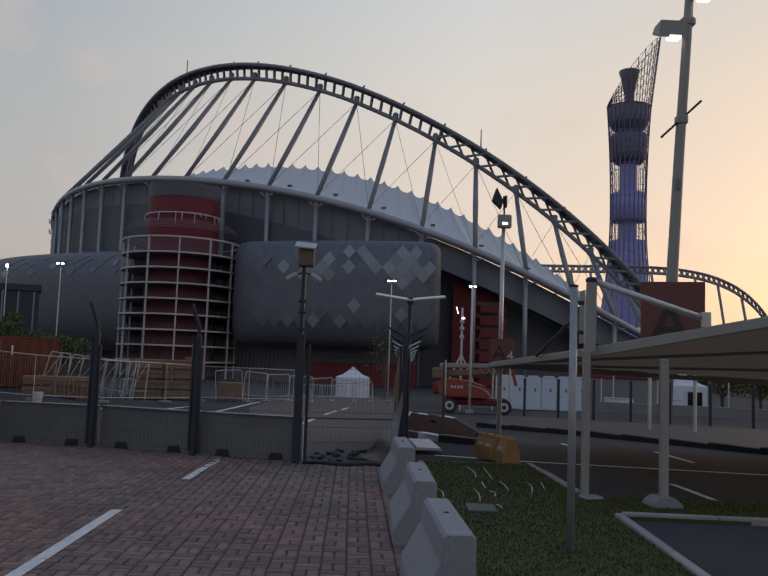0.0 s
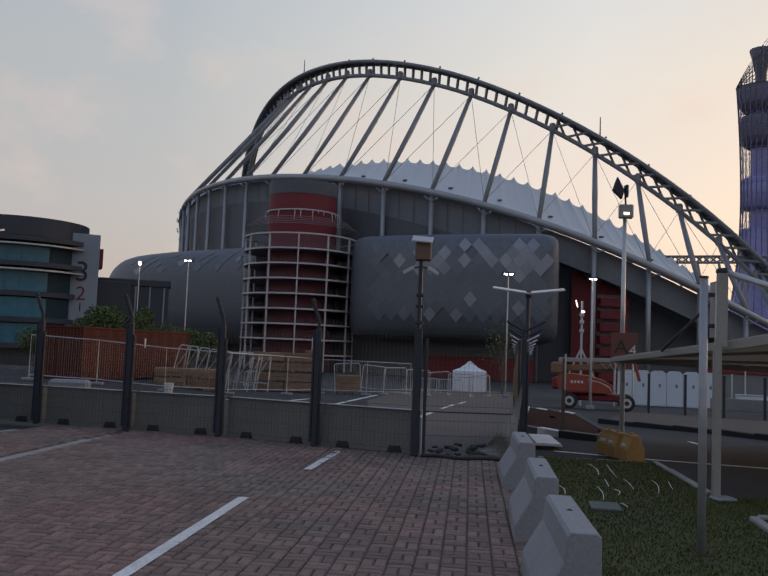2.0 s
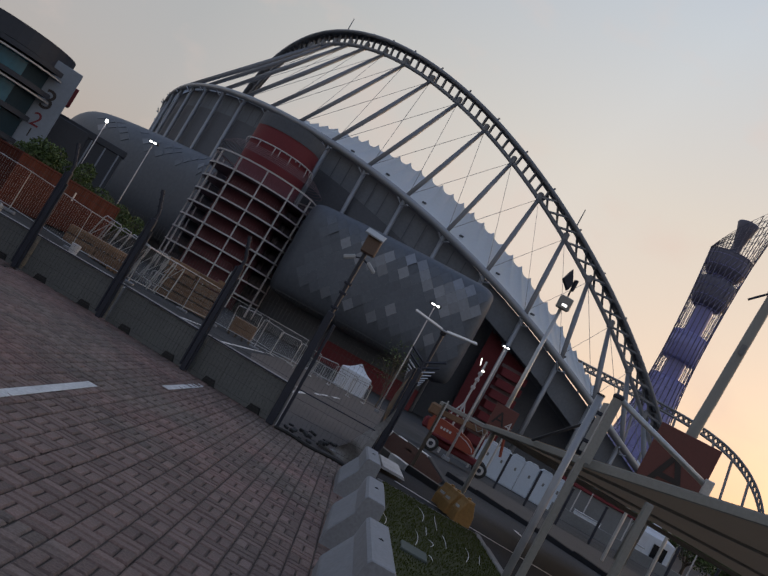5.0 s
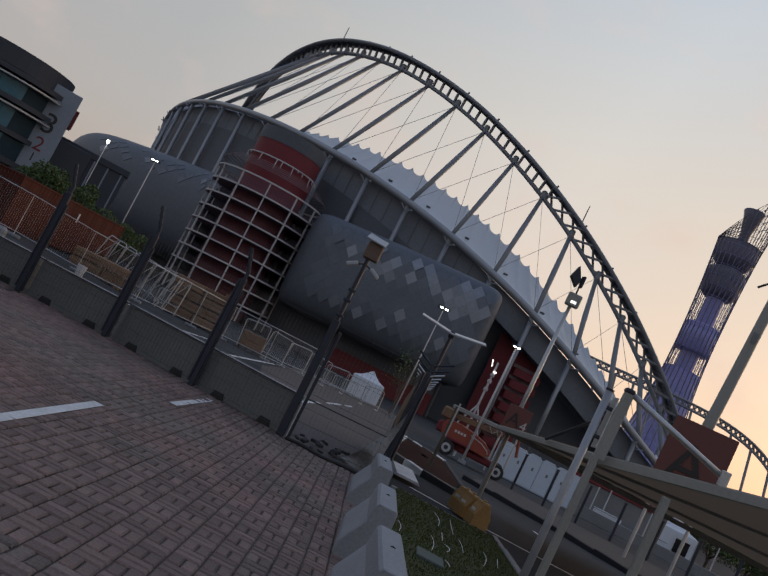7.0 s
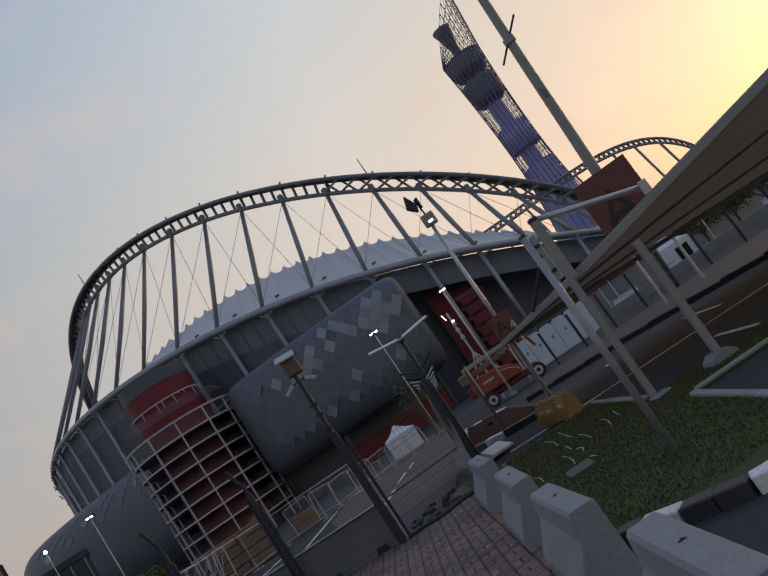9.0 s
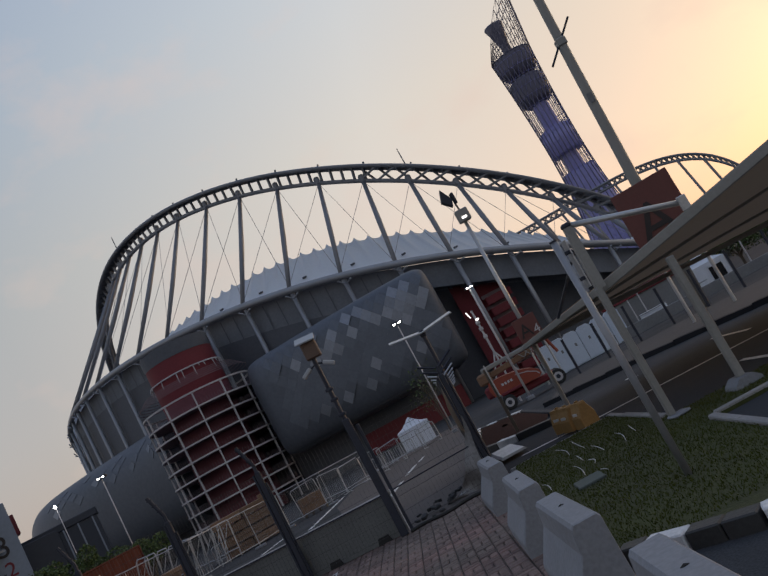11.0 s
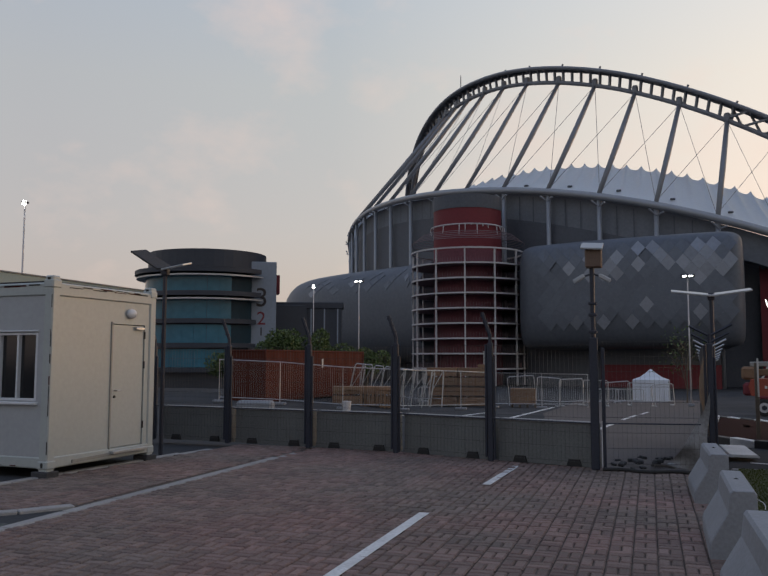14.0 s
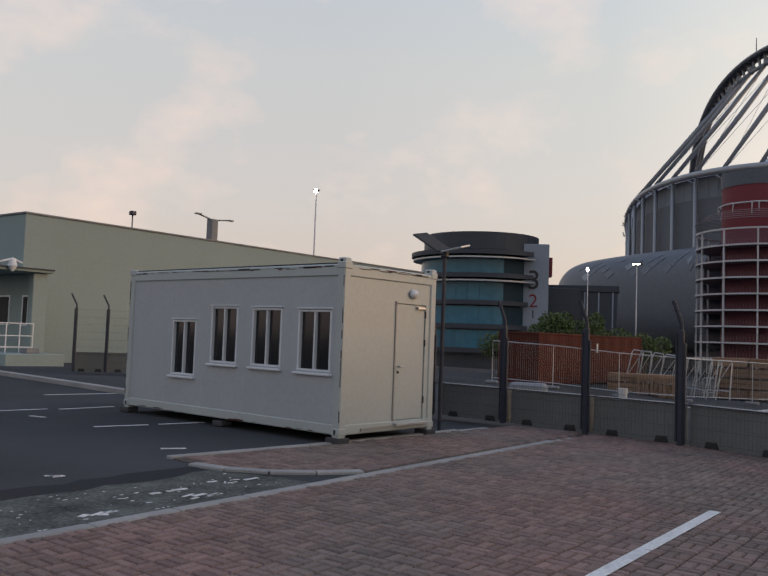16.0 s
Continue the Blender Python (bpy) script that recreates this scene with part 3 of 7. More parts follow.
# ---- rounded shells of the podium ----
def shell(name, d0, d1, s, z0, z1, label, end0, end1, round_a, round_b, bulge, draw_in=0.0):
    """A bulging metal body that follows the oval; its ends are rounded off."""
    ob = thing(name, label, "building", at=pose(*oval((d0 + d1) / 2, s), GZ))
    inv = Matrix.Translation(tuple(-c for c in (*oval((d0 + d1) / 2, s), GZ)))
    n = 72
    ch = (Vector(oval(d1, s)) - Vector(oval(d0, s))).length
    rows = []
    for i in range(n + 1):
        t = i / n
        t = 0.5 - 0.5 * math.cos(math.pi * t)
        d = d0 + (d1 - d0) * t
        e0 = max(0, 1 - t * (d1 - d0) / 2.2) if end0 else 0
        e1 = max(0, 1 - (1 - t) * (d1 - d0) / 2.2) if end1 else 0
        e = max(e0, e1)
        k = (1 - e ** 2.6) ** (1 / 2.6)
        row = []
        u = min(max((d - 194.0) / 24.0, 0), 1)
        sd = s - draw_in * u * u * (3 - 2 * u)
        zc, hz = (z0 + z1) / 2, (z1 - z0) / 2
        for j in range(21):
            a = math.pi * (-0.5 + j / 20)
            cu, su = math.copysign(abs(math.cos(a)) ** round_a, math.cos(a)), math.copysign(abs(math.sin(a)) ** round_b, math.sin(a))
            row.append(Vector((*oval(d, sd - bulge + bulge * cu * (0.25 + 0.75 * k)), zc + hz * su * (0.82 + 0.18 * k))))
        row += [Vector((*oval(d, sd - 0.15), z1 - 1.0 * (1 - k))), Vector((*oval(d, sd - 0.15), z0))]
        row.append(row[0])
        rows.append(row)
    sh = part("shell", Mesh().grid(rows), SHELL, ob, smooth=True)
    sh.matrix_parent_inverse = inv
    for r_ in (rows[0], rows[-1]):
        c = part("end_wall", Mesh().add(r_[:-1], [tuple(range(len(r_) - 1))]), SHELL, ob)
        c.matrix_parent_inverse = inv
    return ob, inv, rows


east, east_inv, east_rows = shell("podium_shell", 231.6, 251.6, 1.10, 3.6, 22.6, "bulging grey metal podium building with diamond tiles", True, True, 0.42, 0.62, 0.055)
west, west_inv, west_rows = shell("podium_shell", 168.0, 219.9, 1.205, 1.0, 22.6, "long bulging grey metal podium wing", True, False, 0.62, 0.72, 0.085, 0.10)


def shell_pt(s, z0, z1, d, v, proud=0.15):
    a = math.pi * (v - 0.5)
    cu, su = abs(math.cos(a)) ** 0.42, math.copysign(abs(math.sin(a)) ** 0.62, math.sin(a))
    return Vector((*oval(d, s - 0.055 + 0.055 * cu + proud / 110), (z0 + z1) / 2 + (z1 - z0) / 2 * su))


def lay_diamonds(owner, inv, s, z0, z1, d0, d1, pale, seed):
    rnd = random.Random(seed)
    step, hh = 0.6, 1.35
    zz = [(shell_pt(s, z0, z1, 240, v / 400).z, v / 400) for v in range(401)]

    def at_z(d, z):
        v = min(zz, key=lambda q: abs(q[0] - z))[1]
        return shell_pt(s, z0, z1, d, v)
    r = 0
    z = z1 - 2.4
    while z > z1 - 15:
        d = d0 + (step if r % 2 else 0)
        while d < d1:
            if rnd.random() < 0.93:
                c = [at_z(d, z + hh), at_z(d + step, z), at_z(d, z - hh), at_z(d - step, z)]
                m = sum(c, Vector()) / 4
                out = (c[1] - c[3]).cross(c[0] - c[2]).normalized()
                if out.y > 0:
                    out = -out
                c = [m + (p - m) * 0.99 + out * 0.05 for p in c]
                back = Vector((0, 0.12, 0))
                tile = Mesh().add(c + [p + back for p in c], [(0, 1, 2, 3), (0, 4, 5, 1), (1, 5, 6, 2), (2, 6, 7, 3), (3, 7, 4, 0)])
                o = part("metal_tile", tile, SHELL_LIGHT if rnd.random() < pale(d, z) else SHELL_TILE, owner)
                o.matrix_parent_inverse = inv
            d += 2 * step
        z -= hh
        r += 1


lay_diamonds(east, east_inv, 1.10, 3.6, 22.6, 234.6, 250.2,
             lambda d, z: (0.85 if math.sin(d * 1.5) + 0.6 * math.sin(d * 0.7 + z) > -0.35 else 0.12) * (1 if 15.0 < z < 20.6 else 0.12) * (1 if d > 237.5 else 0.3), 3)
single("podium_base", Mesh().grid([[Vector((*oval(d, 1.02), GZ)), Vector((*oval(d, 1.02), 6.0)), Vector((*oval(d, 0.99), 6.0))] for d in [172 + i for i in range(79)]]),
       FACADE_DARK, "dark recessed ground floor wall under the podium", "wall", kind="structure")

single("podium_base_red", Mesh().grid([[Vector((*oval(d, 1.024), GZ)), Vector((*oval(d, 1.024), 0.9))] for d in [239 + i for i in range(12)]]), RED_WALL, "dark red plinth wall under the metal podium", "wall", kind="structure")
# scattered pale tiles on the long wing
rt = random.Random(17)
for i in range(40, 71):
    for j in range(13, 17):
        if (i + j) % 2 or rt.random() > 0.5:
            continue
        c = [west_rows[i][j + 1], west_rows[i + 1][j], west_rows[i][j - 1], west_rows[i - 1][j]]
        out = (c[1] - c[3]).cross(c[0] - c[2]).normalized()
        if out.y > 0:
            out = -out
        m = sum(c, Vector()) / 4
        c = [m + (p - m) * 0.8 + out * 0.11 for p in c]
        tile = Mesh().add(c + [p - out * 0.3 for p in c], [(0, 1, 2, 3), (0, 4, 5, 1), (1, 5, 6, 2), (2, 6, 7, 3), (3, 7, 4, 0)])
        o = part("metal_tile", tile, SHELL_LIGHT if rt.random() < 0.2 else SHELL_TILE, west)
        o.matrix_parent_inverse = west_inv

# red stair block in the opening
stair = thing("stair_block", "dark red stair block in the open corner of the stadium", "stairs", at=pose(*oval(254, 0.965), GZ))
st_inv = Matrix.Translation((-oval(254, 0.965)[0], -oval(254, 0.965)[1], -GZ))
o = part("wall", Mesh().grid([[Vector((*oval(d, 0.955), GZ)), Vector((*oval(d, 0.955), rim_z(d) - 5.2))] for d in (254.8, 256, 258, 259.5, 260.8)]), RED_WALL, stair)
o.matrix_parent_inverse = st_inv
for k in range(9):
    z = -2.6 + 2.3 * k
    if z < rim_z(258) - 8.5:
        o = part("landing", Mesh().grid([[Vector((*oval(d, 0.972), z)), Vector((*oval(d, 0.972), z + 1.5)), Vector((*oval(d, 0.958), z + 1.5))] for d in (257.6, 258.6, 259.6, 260.8)]), RED_WALL, stair)
        o.matrix_parent_inverse = st_inv
        o = part("landing_gap", Mesh().grid([[Vector((*oval(d, 0.9575), z + 1.55)), Vector((*oval(d, 0.9575), z + 2.25))] for d in (257.6, 258.6, 259.6, 260.8)]), DARK_SLAB, stair)
        o.matrix_parent_inverse = st_inv

# ---- paved yard ----
def slab(name, outline, z, thick, material, label, category="ground", drop=0.0):
    m = Mesh().prism(outline, lambda x, y: (x, y, z - thick), lambda x, y: (x, y, z))
    return single(name, m, material, label, category, kind="structure")


yard_bed = slab("pavement", [(-6.22, -6), (0.95, -6), (0.95, 13.6), (-0.9, 13.7), (-6.22, 15.0)], -0.018, 0.05, SAND_JOINT, "red brick paving of the parking bay in basket weave", "paving")
wedge_bed = slab("pavement_wedge", [(-8.85, 7.0), (-8.2, 6.92), (-7.4, 7.2), (-6.75, 7.75), (-6.36, 8.3), (-6.36, 14.9), (-8.0, 15.0), (-8.5, 9.3)], -0.018, 0.05, SAND_JOINT, "red brick paving beside the site cabin", "paving")


def strip(name, pts, w, z0, z1, material, label, category, pieces=0, alt=None):
    """A kerb or painted line along points, in stones of equal length when pieces is given."""
    ob = thing(name, label, category, kind="structure") if pieces else None
    P = [Vector((*p, 0)) for p in pts]
    if not pieces:
        m = Mesh()
        for a, b in zip(P, P[1:]):
            d = (b - a).normalized()
            s = Vector((-d.y, d.x, 0)) * w / 2
            za, zb = ground_z(*a.xy), ground_z(*b.xy)
            m.add([a - s + Vector((0, 0, za + z0)), a + s + Vector((0, 0, za + z0)), b + s + Vector((0, 0, zb + z0)), b - s + Vector((0, 0, zb + z0)),
                   a - s + Vector((0, 0, za + z1)), a + s + Vector((0, 0, za + z1)), b + s + Vector((0, 0, zb + z1)), b - s + Vector((0, 0, zb + z1))],
                  [(0, 1, 2, 3), (4, 5, 6, 7), (0, 1, 5, 4), (1, 2, 6, 5), (2, 3, 7, 6), (3, 0, 4, 7)])
        return single(name, m, material, label, category, kind="structure")
    k = 0
    for a, b in zip(P, P[1:]):
        n = max(1, round((b - a).length / pieces))
        d = (b - a).normalized()
        for i in range(n):
            c = lerp(a, b, (i + 0.5) / n)
            ln = (b - a).length / n - 0.008
            c.z = ground_z(*c.xy) + (z0 + z1) / 2
            m = Mesh().box(c, (ln, w, z1 - z0), rz=math.degrees(math.atan2(d.y, d.x)), bev=0.012)
            part("kerb_stone", m, (alt if alt and k % 2 else material), ob)
            k += 1
    return ob


strip("kerb_flush", [(-6.29, -4), (-6.29, 14.9)], 0.15, -0.08, 0.006, KERB_STONE, "flush pale concrete kerb between paving and asphalt", "kerb", pieces=0.9)
strip("kerb_wedge_side", [(-8.92, 6.98), (-8.55, 9.3), (-8.05, 15.0)], 0.15, -0.08, 0.008, KERB_STONE, "flush pale kerb running under the cabin", "kerb", pieces=0.9)
strip("kerb_wedge_curve", [(-8.3, 6.86), (-7.75, 6.95), (-7.25, 7.2), (-6.85, 7.6), (-6.5, 8.1)], 0.17, -0.08, 0.008, KERB_STONE, "curved row of pale kerb stones", "kerb", pieces=0.55)


def paint_line(pts, w, label, z=0.004, material=LINE_PAINT):
    return strip("painted_line", pts, w, z - 0.004, z, material, label, "road marking")


paint_line([(-2.46, 4.0), (-2.46, 8.93)], 0.115, "worn white parking line on brick paving", 0.007)
paint_line([(-2.2, 11.2), (-2.13, 13.4)], 0.11, "short white parking line on brick paving", 0.007)
paint_line([(1.64, 16.0), (3.06, 15.3), (5.55, 14.6), (9.0, 13.6)], 0.1, "thin white line across the asphalt", -0.02)
paint_line([(4.93, 10.9), (4.9, 12.4)], 0.09, "white parking bay line on asphalt", -0.02)
paint_line([(7.1, 18.9), (6.85, 16.2)], 0.1, "white parking bay line on asphalt", -0.02)
paint_line([(5.38, 20.8), (5.4, 19.9)], 0.1, "white parking bay line on asphalt", -0.02)
for a, b in (((-1.62, 25.8), (-1.28, 31.2)), ((-1.13, 34.2), (-0.72, 39.8)), ((-0.5, 41.5), (-0.2, 45.4))):
    paint_line([a, b], 0.16, "white dash of the lane across the inner yard", -0.018)
paint_line([(-30, 36.0), (-10.6, 33.0), (-7.5, 32.8), (-5.3, 31.8), (-3.0, 27.1)], 0.22, "long white line behind the fence", -0.018)
paint_line([(-7.8, 34.1), (-7.58, 39.0)], 0.22, "slanting white line behind the fence", -0.018)
paint_line([(-5.5, 33.3), (-5.78, 51.5)], 0.2, "slanting white line behind the fence", -0.018)
for a, b in (((-12.46, 8.19), (-12.2, 9.1)), ((-12.15, 9.3), (-11.95, 10.18)), ((-15.4, 9.33), (-15.37, 10.58)), ((-15.73, 8.0), (-15.57, 9.15)),
             ((-18.7, 10.9), (-18.3, 13.1)), ((-14.57, 8.23), (-14.2, 8.3)), ((-9.7, 7.45), (-9.5, 7.75))):
    paint_line([a, b], 0.09, "worn white bay line on asphalt", -0.02)
rf = random.Random(14)
for a, b in (((-6.68, 4.2), (-6.67, 4.81)), ((-7.22, 5.2), (-7.08, 5.65)), ((-7.2, 6.16), (-7.04, 6.84)), ((-8.8, 5.09), (-8.5, 5.21)), ((-6.75, 5.3), (-6.6, 6.1))):
    for k in range(5):
        p = lerp((*a, 0), (*b, 0), rf.random())
        x, y, w_ = p.x + rf.gauss(0, 0.05), p.y, rf.uniform(0.02, 0.07)
        paint_line([(x, y), (x + rf.gauss(0, 0.04), y + rf.uniform(0.05, 0.22))], w_, "flaked remains of a white line on asphalt", -0.02)
rp = random.Random(31)
worn, fresh, specks = [], [], Mesh()
for i in range(40):
    y = -4.0 + 0.3 * i
    edge = -7.8 + rp.gauss(0, 0.05)
    worn.append([(-6.37, y, -0.026), (-7.05, y, -0.026), (min(edge, -6.4) if y < 6.9 else -6.4 - max(0, 7.6 - y), y, -0.026)])
    fresh.append([(edge if y < 6.9 else -7.75, y, -0.0255), (-8.28 + rp.gauss(0, 0.05) if y < 6.9 else -7.76, y, -0.0255)])
single("asphalt_worn_strip", Mesh().grid(worn[:38]), ASPHALT_WORN, "worn dusty asphalt strip along the paving kerb", "asphalt", kind="structure")
single("asphalt_fresh_strip", Mesh().grid(fresh[:37]), ASPHALT_NEW_KERB_SHADE, "dark repaired asphalt strip", "asphalt", kind="structure")
for i in range(80):
    x, y = rp.uniform(-7.75, -6.45), rp.uniform(1.0, 6.9)
    s = rp.uniform(0.006, 0.02)
    specks.box((x, y, -0.0235), (s, s * rp.uniform(1, 4), 0.003), rz=rp.uniform(-30, 30))
single("paint_flake", specks, LINE_PAINT, "white flakes of old paint on worn asphalt", "paint flakes", kind="stuff")
strip("white_kerb_far", [(-34, 15.6), (-26.8, 14.07), (-18.4, 12.85), (-15.5, 12.6)], 0.25, -0.06, 0.1, KERB_STONE, "pale raised kerb across the car park", "kerb", pieces=1.0)

single("inner_paving", Mesh().grid([[(x0 + (x1 - x0) * k / 6, y, ground_z(0, y) - 0.024) for k in range(7)] for y, x0, x1 in ((13.4, -0.95, 0.75), (20, -2.4, 1.1), (28, -3.4, 1.55), (40, -5.0, 2.3), (58, -5.5, 3.2), (75, -6.5, 4.2), (88, -7, 4.8))]), YARD_BROWN, "brown grey paving of the lane inside the gate", "paving", kind="structure", fix=False)

# ---- lawn and its kerbs ----
lawn_shape = [(0.98, 6.45), (1.45, 5.98), (1.86, 5.66), (2.4, 5.5), (2.92, 5.55), (3.02, 9.4), (9.0, 9.0), (20, 8.2), (20, 9.6), (9.0, 10.3), (3.1, 10.9), (3.02, 13.95), (1.25, 14.0), (1.0, 12)]
lawn = slab("lawn", lawn_shape, 0.012, 0.12, GRASS_SOIL, "dark green watered lawn strip", "lawn")


def inside(x, y, poly):
    hit = False
    for (x1, y1), (x2, y2) in zip(poly, poly[1:] + poly[:1]):
        if (y1 > y) != (y2 > y) and x < (x2 - x1) * (y - y1) / (y2 - y1) + x1:
            hit = not hit
    return hit


rnd = random.Random(21)
g = Mesh()
count = 0
while count < 26000:
    x, y = rnd.uniform(0.95, 6.5), rnd.uniform(6.1, 14)
    if not inside(x, y, lawn_shape):
        continue
    h, a, w = rnd.uniform(0.012, 0.034), rnd.uniform(0, 6.3), rnd.uniform(0.004, 0.008)
    dx, dy = math.cos(a) * w, math.sin(a) * w
    lx, ly = rnd.uniform(-.02, .02), rnd.uniform(-.02, .02)
    g.add([(x - dx, y - dy, 0.01), (x + dx, y + dy, 0.01), (x + lx, y + ly, 0.012 + h)], [(0, 1, 2)])
    count += 1
single("grass", g, GRASS_BLADE, "short dark green grass blades of the lawn", "grass", kind="stuff", fix=False)
kerb_run = [(0.96, 6.24), (1.14, 6.10), (1.38, 5.83), (1.79, 5.47), (2.25, 5.33), (2.75, 5.36), (3.15, 5.5)]
strip("kerb_striped", kerb_run[:2], 0.17, -0.06, 0.10, BLACK_PAINT, "black painted kerb stone beside the barrier row", "kerb", pieces=0.5)
strip("kerb_striped", kerb_run[1:3], 0.17, -0.06, 0.10, WHITE_PAINT, "white painted kerb stone at the lawn", "kerb", pieces=0.5)
strip("kerb_striped", kerb_run[2:4], 0.17, -0.06, 0.10, BLACK_PAINT, "black painted kerb stones at the lawn", "kerb", pieces=0.3)
strip("kerb_striped", kerb_run[3:], 0.17, -0.06, 0.10, WHITE_PAINT, "white and black painted kerb round the lawn corner", "kerb", pieces=0.5, alt=BLACK_PAINT)
strip("kerb_lawn_side", [(3.07, 11.0), (3.07, 14.0)], 0.1, -0.06, 0.05, KERB_STONE, "thin pale kerb along the lawn", "kerb", pieces=1.0)
strip("kerb_lawn_bay", [(2.86, 5.6), (3.1, 9.40)], 0.1, -0.06, 0.05, KERB_STONE, "pale kerb round the parking bay", "kerb", pieces=1.0)
strip("kerb_bay_end", [(3.16, 9.46), (6.4, 9.2)], 0.1, -0.06, 0.05, KERB_STONE, "pale kerb across the head of the parking bay", "kerb", pieces=1.0)
strip("kerb_lawn_end", [(1.15, 14.04), (3.05, 14.0)], 0.1, -0.06, 0.04, KERB_STONE, "thin pale kerb at the lawn's end", "kerb", pieces=1.0)
single("inspection_cover", Mesh().box((1.54, 9.55, 0.02), (0.34, 0.46, 0.05), rz=-3, bev=0.01), mat("old_cover", (0.075, 0.092, 0.080), 0.8), "grey square inspection cover in the lawn", "manhole cover")
for x0, y0, x1, y1 in ((1.85, 13.1, 1.83, 11.9), (1.86, 11.6, 1.81, 10.9), (2.13, 11.7, 2.10, 10.8), (2.51, 11.7, 2.36, 10.6), (2.75, 11.75, 2.62, 10.95),
                       (1.65, 10.9, 1.58, 9.9), (1.83, 10.75, 1.82, 10.3), (1.16, 10.8, 1.16, 10.1), (1.74, 9.75, 1.78, 9.5), (2.15, 13.2, 2.06, 11.8)):
    bend = 0.035 * math.sin(7 * x0 + 3 * y0) + 0.02
    c = [(x0 + (x1 - x0) * t + bend * math.sin(math.pi * t), y0 + (y1 - y0) * t, 0.045 + 0.01 * math.sin(3 * t)) for t in (0, .2, .4, .6, .8, 1)]
    single("straw_stalk", Mesh().tube(c, [0.002, 0.004, 0.005, 0.006, 0.005, 0.003], 4), LINE_PAINT, "pale dry stalk lying on the lawn", "stalk", group="dry stalks on the lawn")


# ---- concrete barriers ----
def jersey(at):
    prof = [(-0.285, 0), (0.118, 0), (0.112, 0.3), (0.108, 0.565), (0.085, 0.59), (-0.085, 0.59), (-0.108, 0.565), (-0.128, 0.40), (-0.275, 0.15), (-0.285, 0.12)]
    m = Mesh()
    n = len(prof)
    ys_ = (-0.70, -0.68, 0.68, 0.70)
    vs = []
    for i, y in enumerate(ys_):
        k = 0.95 if i in (0, 3) else 1.0
        vs += [(u * k, y, w * (0.99 if i in (0, 3) and w > .5 else 1)) for u, w in prof]
    fs = [tuple(range(n)), tuple(range(3 * n, 4 * n))]
    for i in range(3):
        fs += [(i * n + k, i * n + (k + 1) % n, (i + 1) * n + (k + 1) % n, (i + 1) * n + k) for k in range(n)]
    m.add(vs, fs)
    ob = thing("concrete_barrier", "pale grey cast concrete barrier block on the paving edge", "barrier", group="row of concrete barriers", at=at)
    part("block", m, CONCRETE, ob)
    part("lifting_eye", Mesh().tube([(-0.02, 0.05, 0.586), (0, 0.05, 0.596), (0.02, 0.05, 0.586)], 0.008, 5), RUBBER, ob)
    return ob


first_block = jersey(pose(0.72, 11.26, 0, 0, 0, 0.6))
copy_thing(first_block, pose(0.72, 8.38, 0, 0, 0, -0.8))
copy_thing(first_block, pose(0.725, 6.06, 0, 0, 0, 0.4))
copy_thing(first_block, pose(0.79, 3.58, 0, 0, 0, -1))


# ---- fence of the inner yard ----
FENCE = [(-10.2, 15.2), (-8.28, 14.98), (-6.36, 14.7), (-4.5, 14.42), (-2.62, 13.8), (-0.87, 13.28)]


def fence_post(x, y, z=0, cap=True, lean=-1, h=2.0, group="fence posts"):
    ob = thing("fence_post", "dark steel fence post with slanted barbed wire arm", "post", group=group, at=pose(x, y, z))
    part("post", Mesh().box((0, 0, h / 2), (0.092, 0.09, h), bev=0.012), BLACK_METAL, ob)
    part("clamp_bar", Mesh().box((-0.075, 0.0, h / 2 + 0.02), (0.04, 0.05, h - 0.1), bev=0.008), BLACK_METAL, ob)
    part("clamp_bar", Mesh().box((0.07, -0.01, h / 2 - 0.1), (0.032, 0.05, h - 0.25), bev=0.008), BLACK_METAL, ob)
    if cap:
        part("arm", Mesh().tube([(0, 0, h - 0.05), (0, 0, h + 0.12), (lean * 0.13, -0.05, h + 0.52)], 0.033, 6), BLACK_METAL, ob)
        for k in range(3):
            t = 0.25 + 0.3 * k
            part("wire_clip", Mesh().box((lean * 0.13 * t, -0.05 * t, h + 0.12 + 0.4 * t), (0.09, 0.025, 0.025)), BLACK_METAL, ob)
    return ob


for x, y in FENCE[:-1]:
    fence_post(x, y)


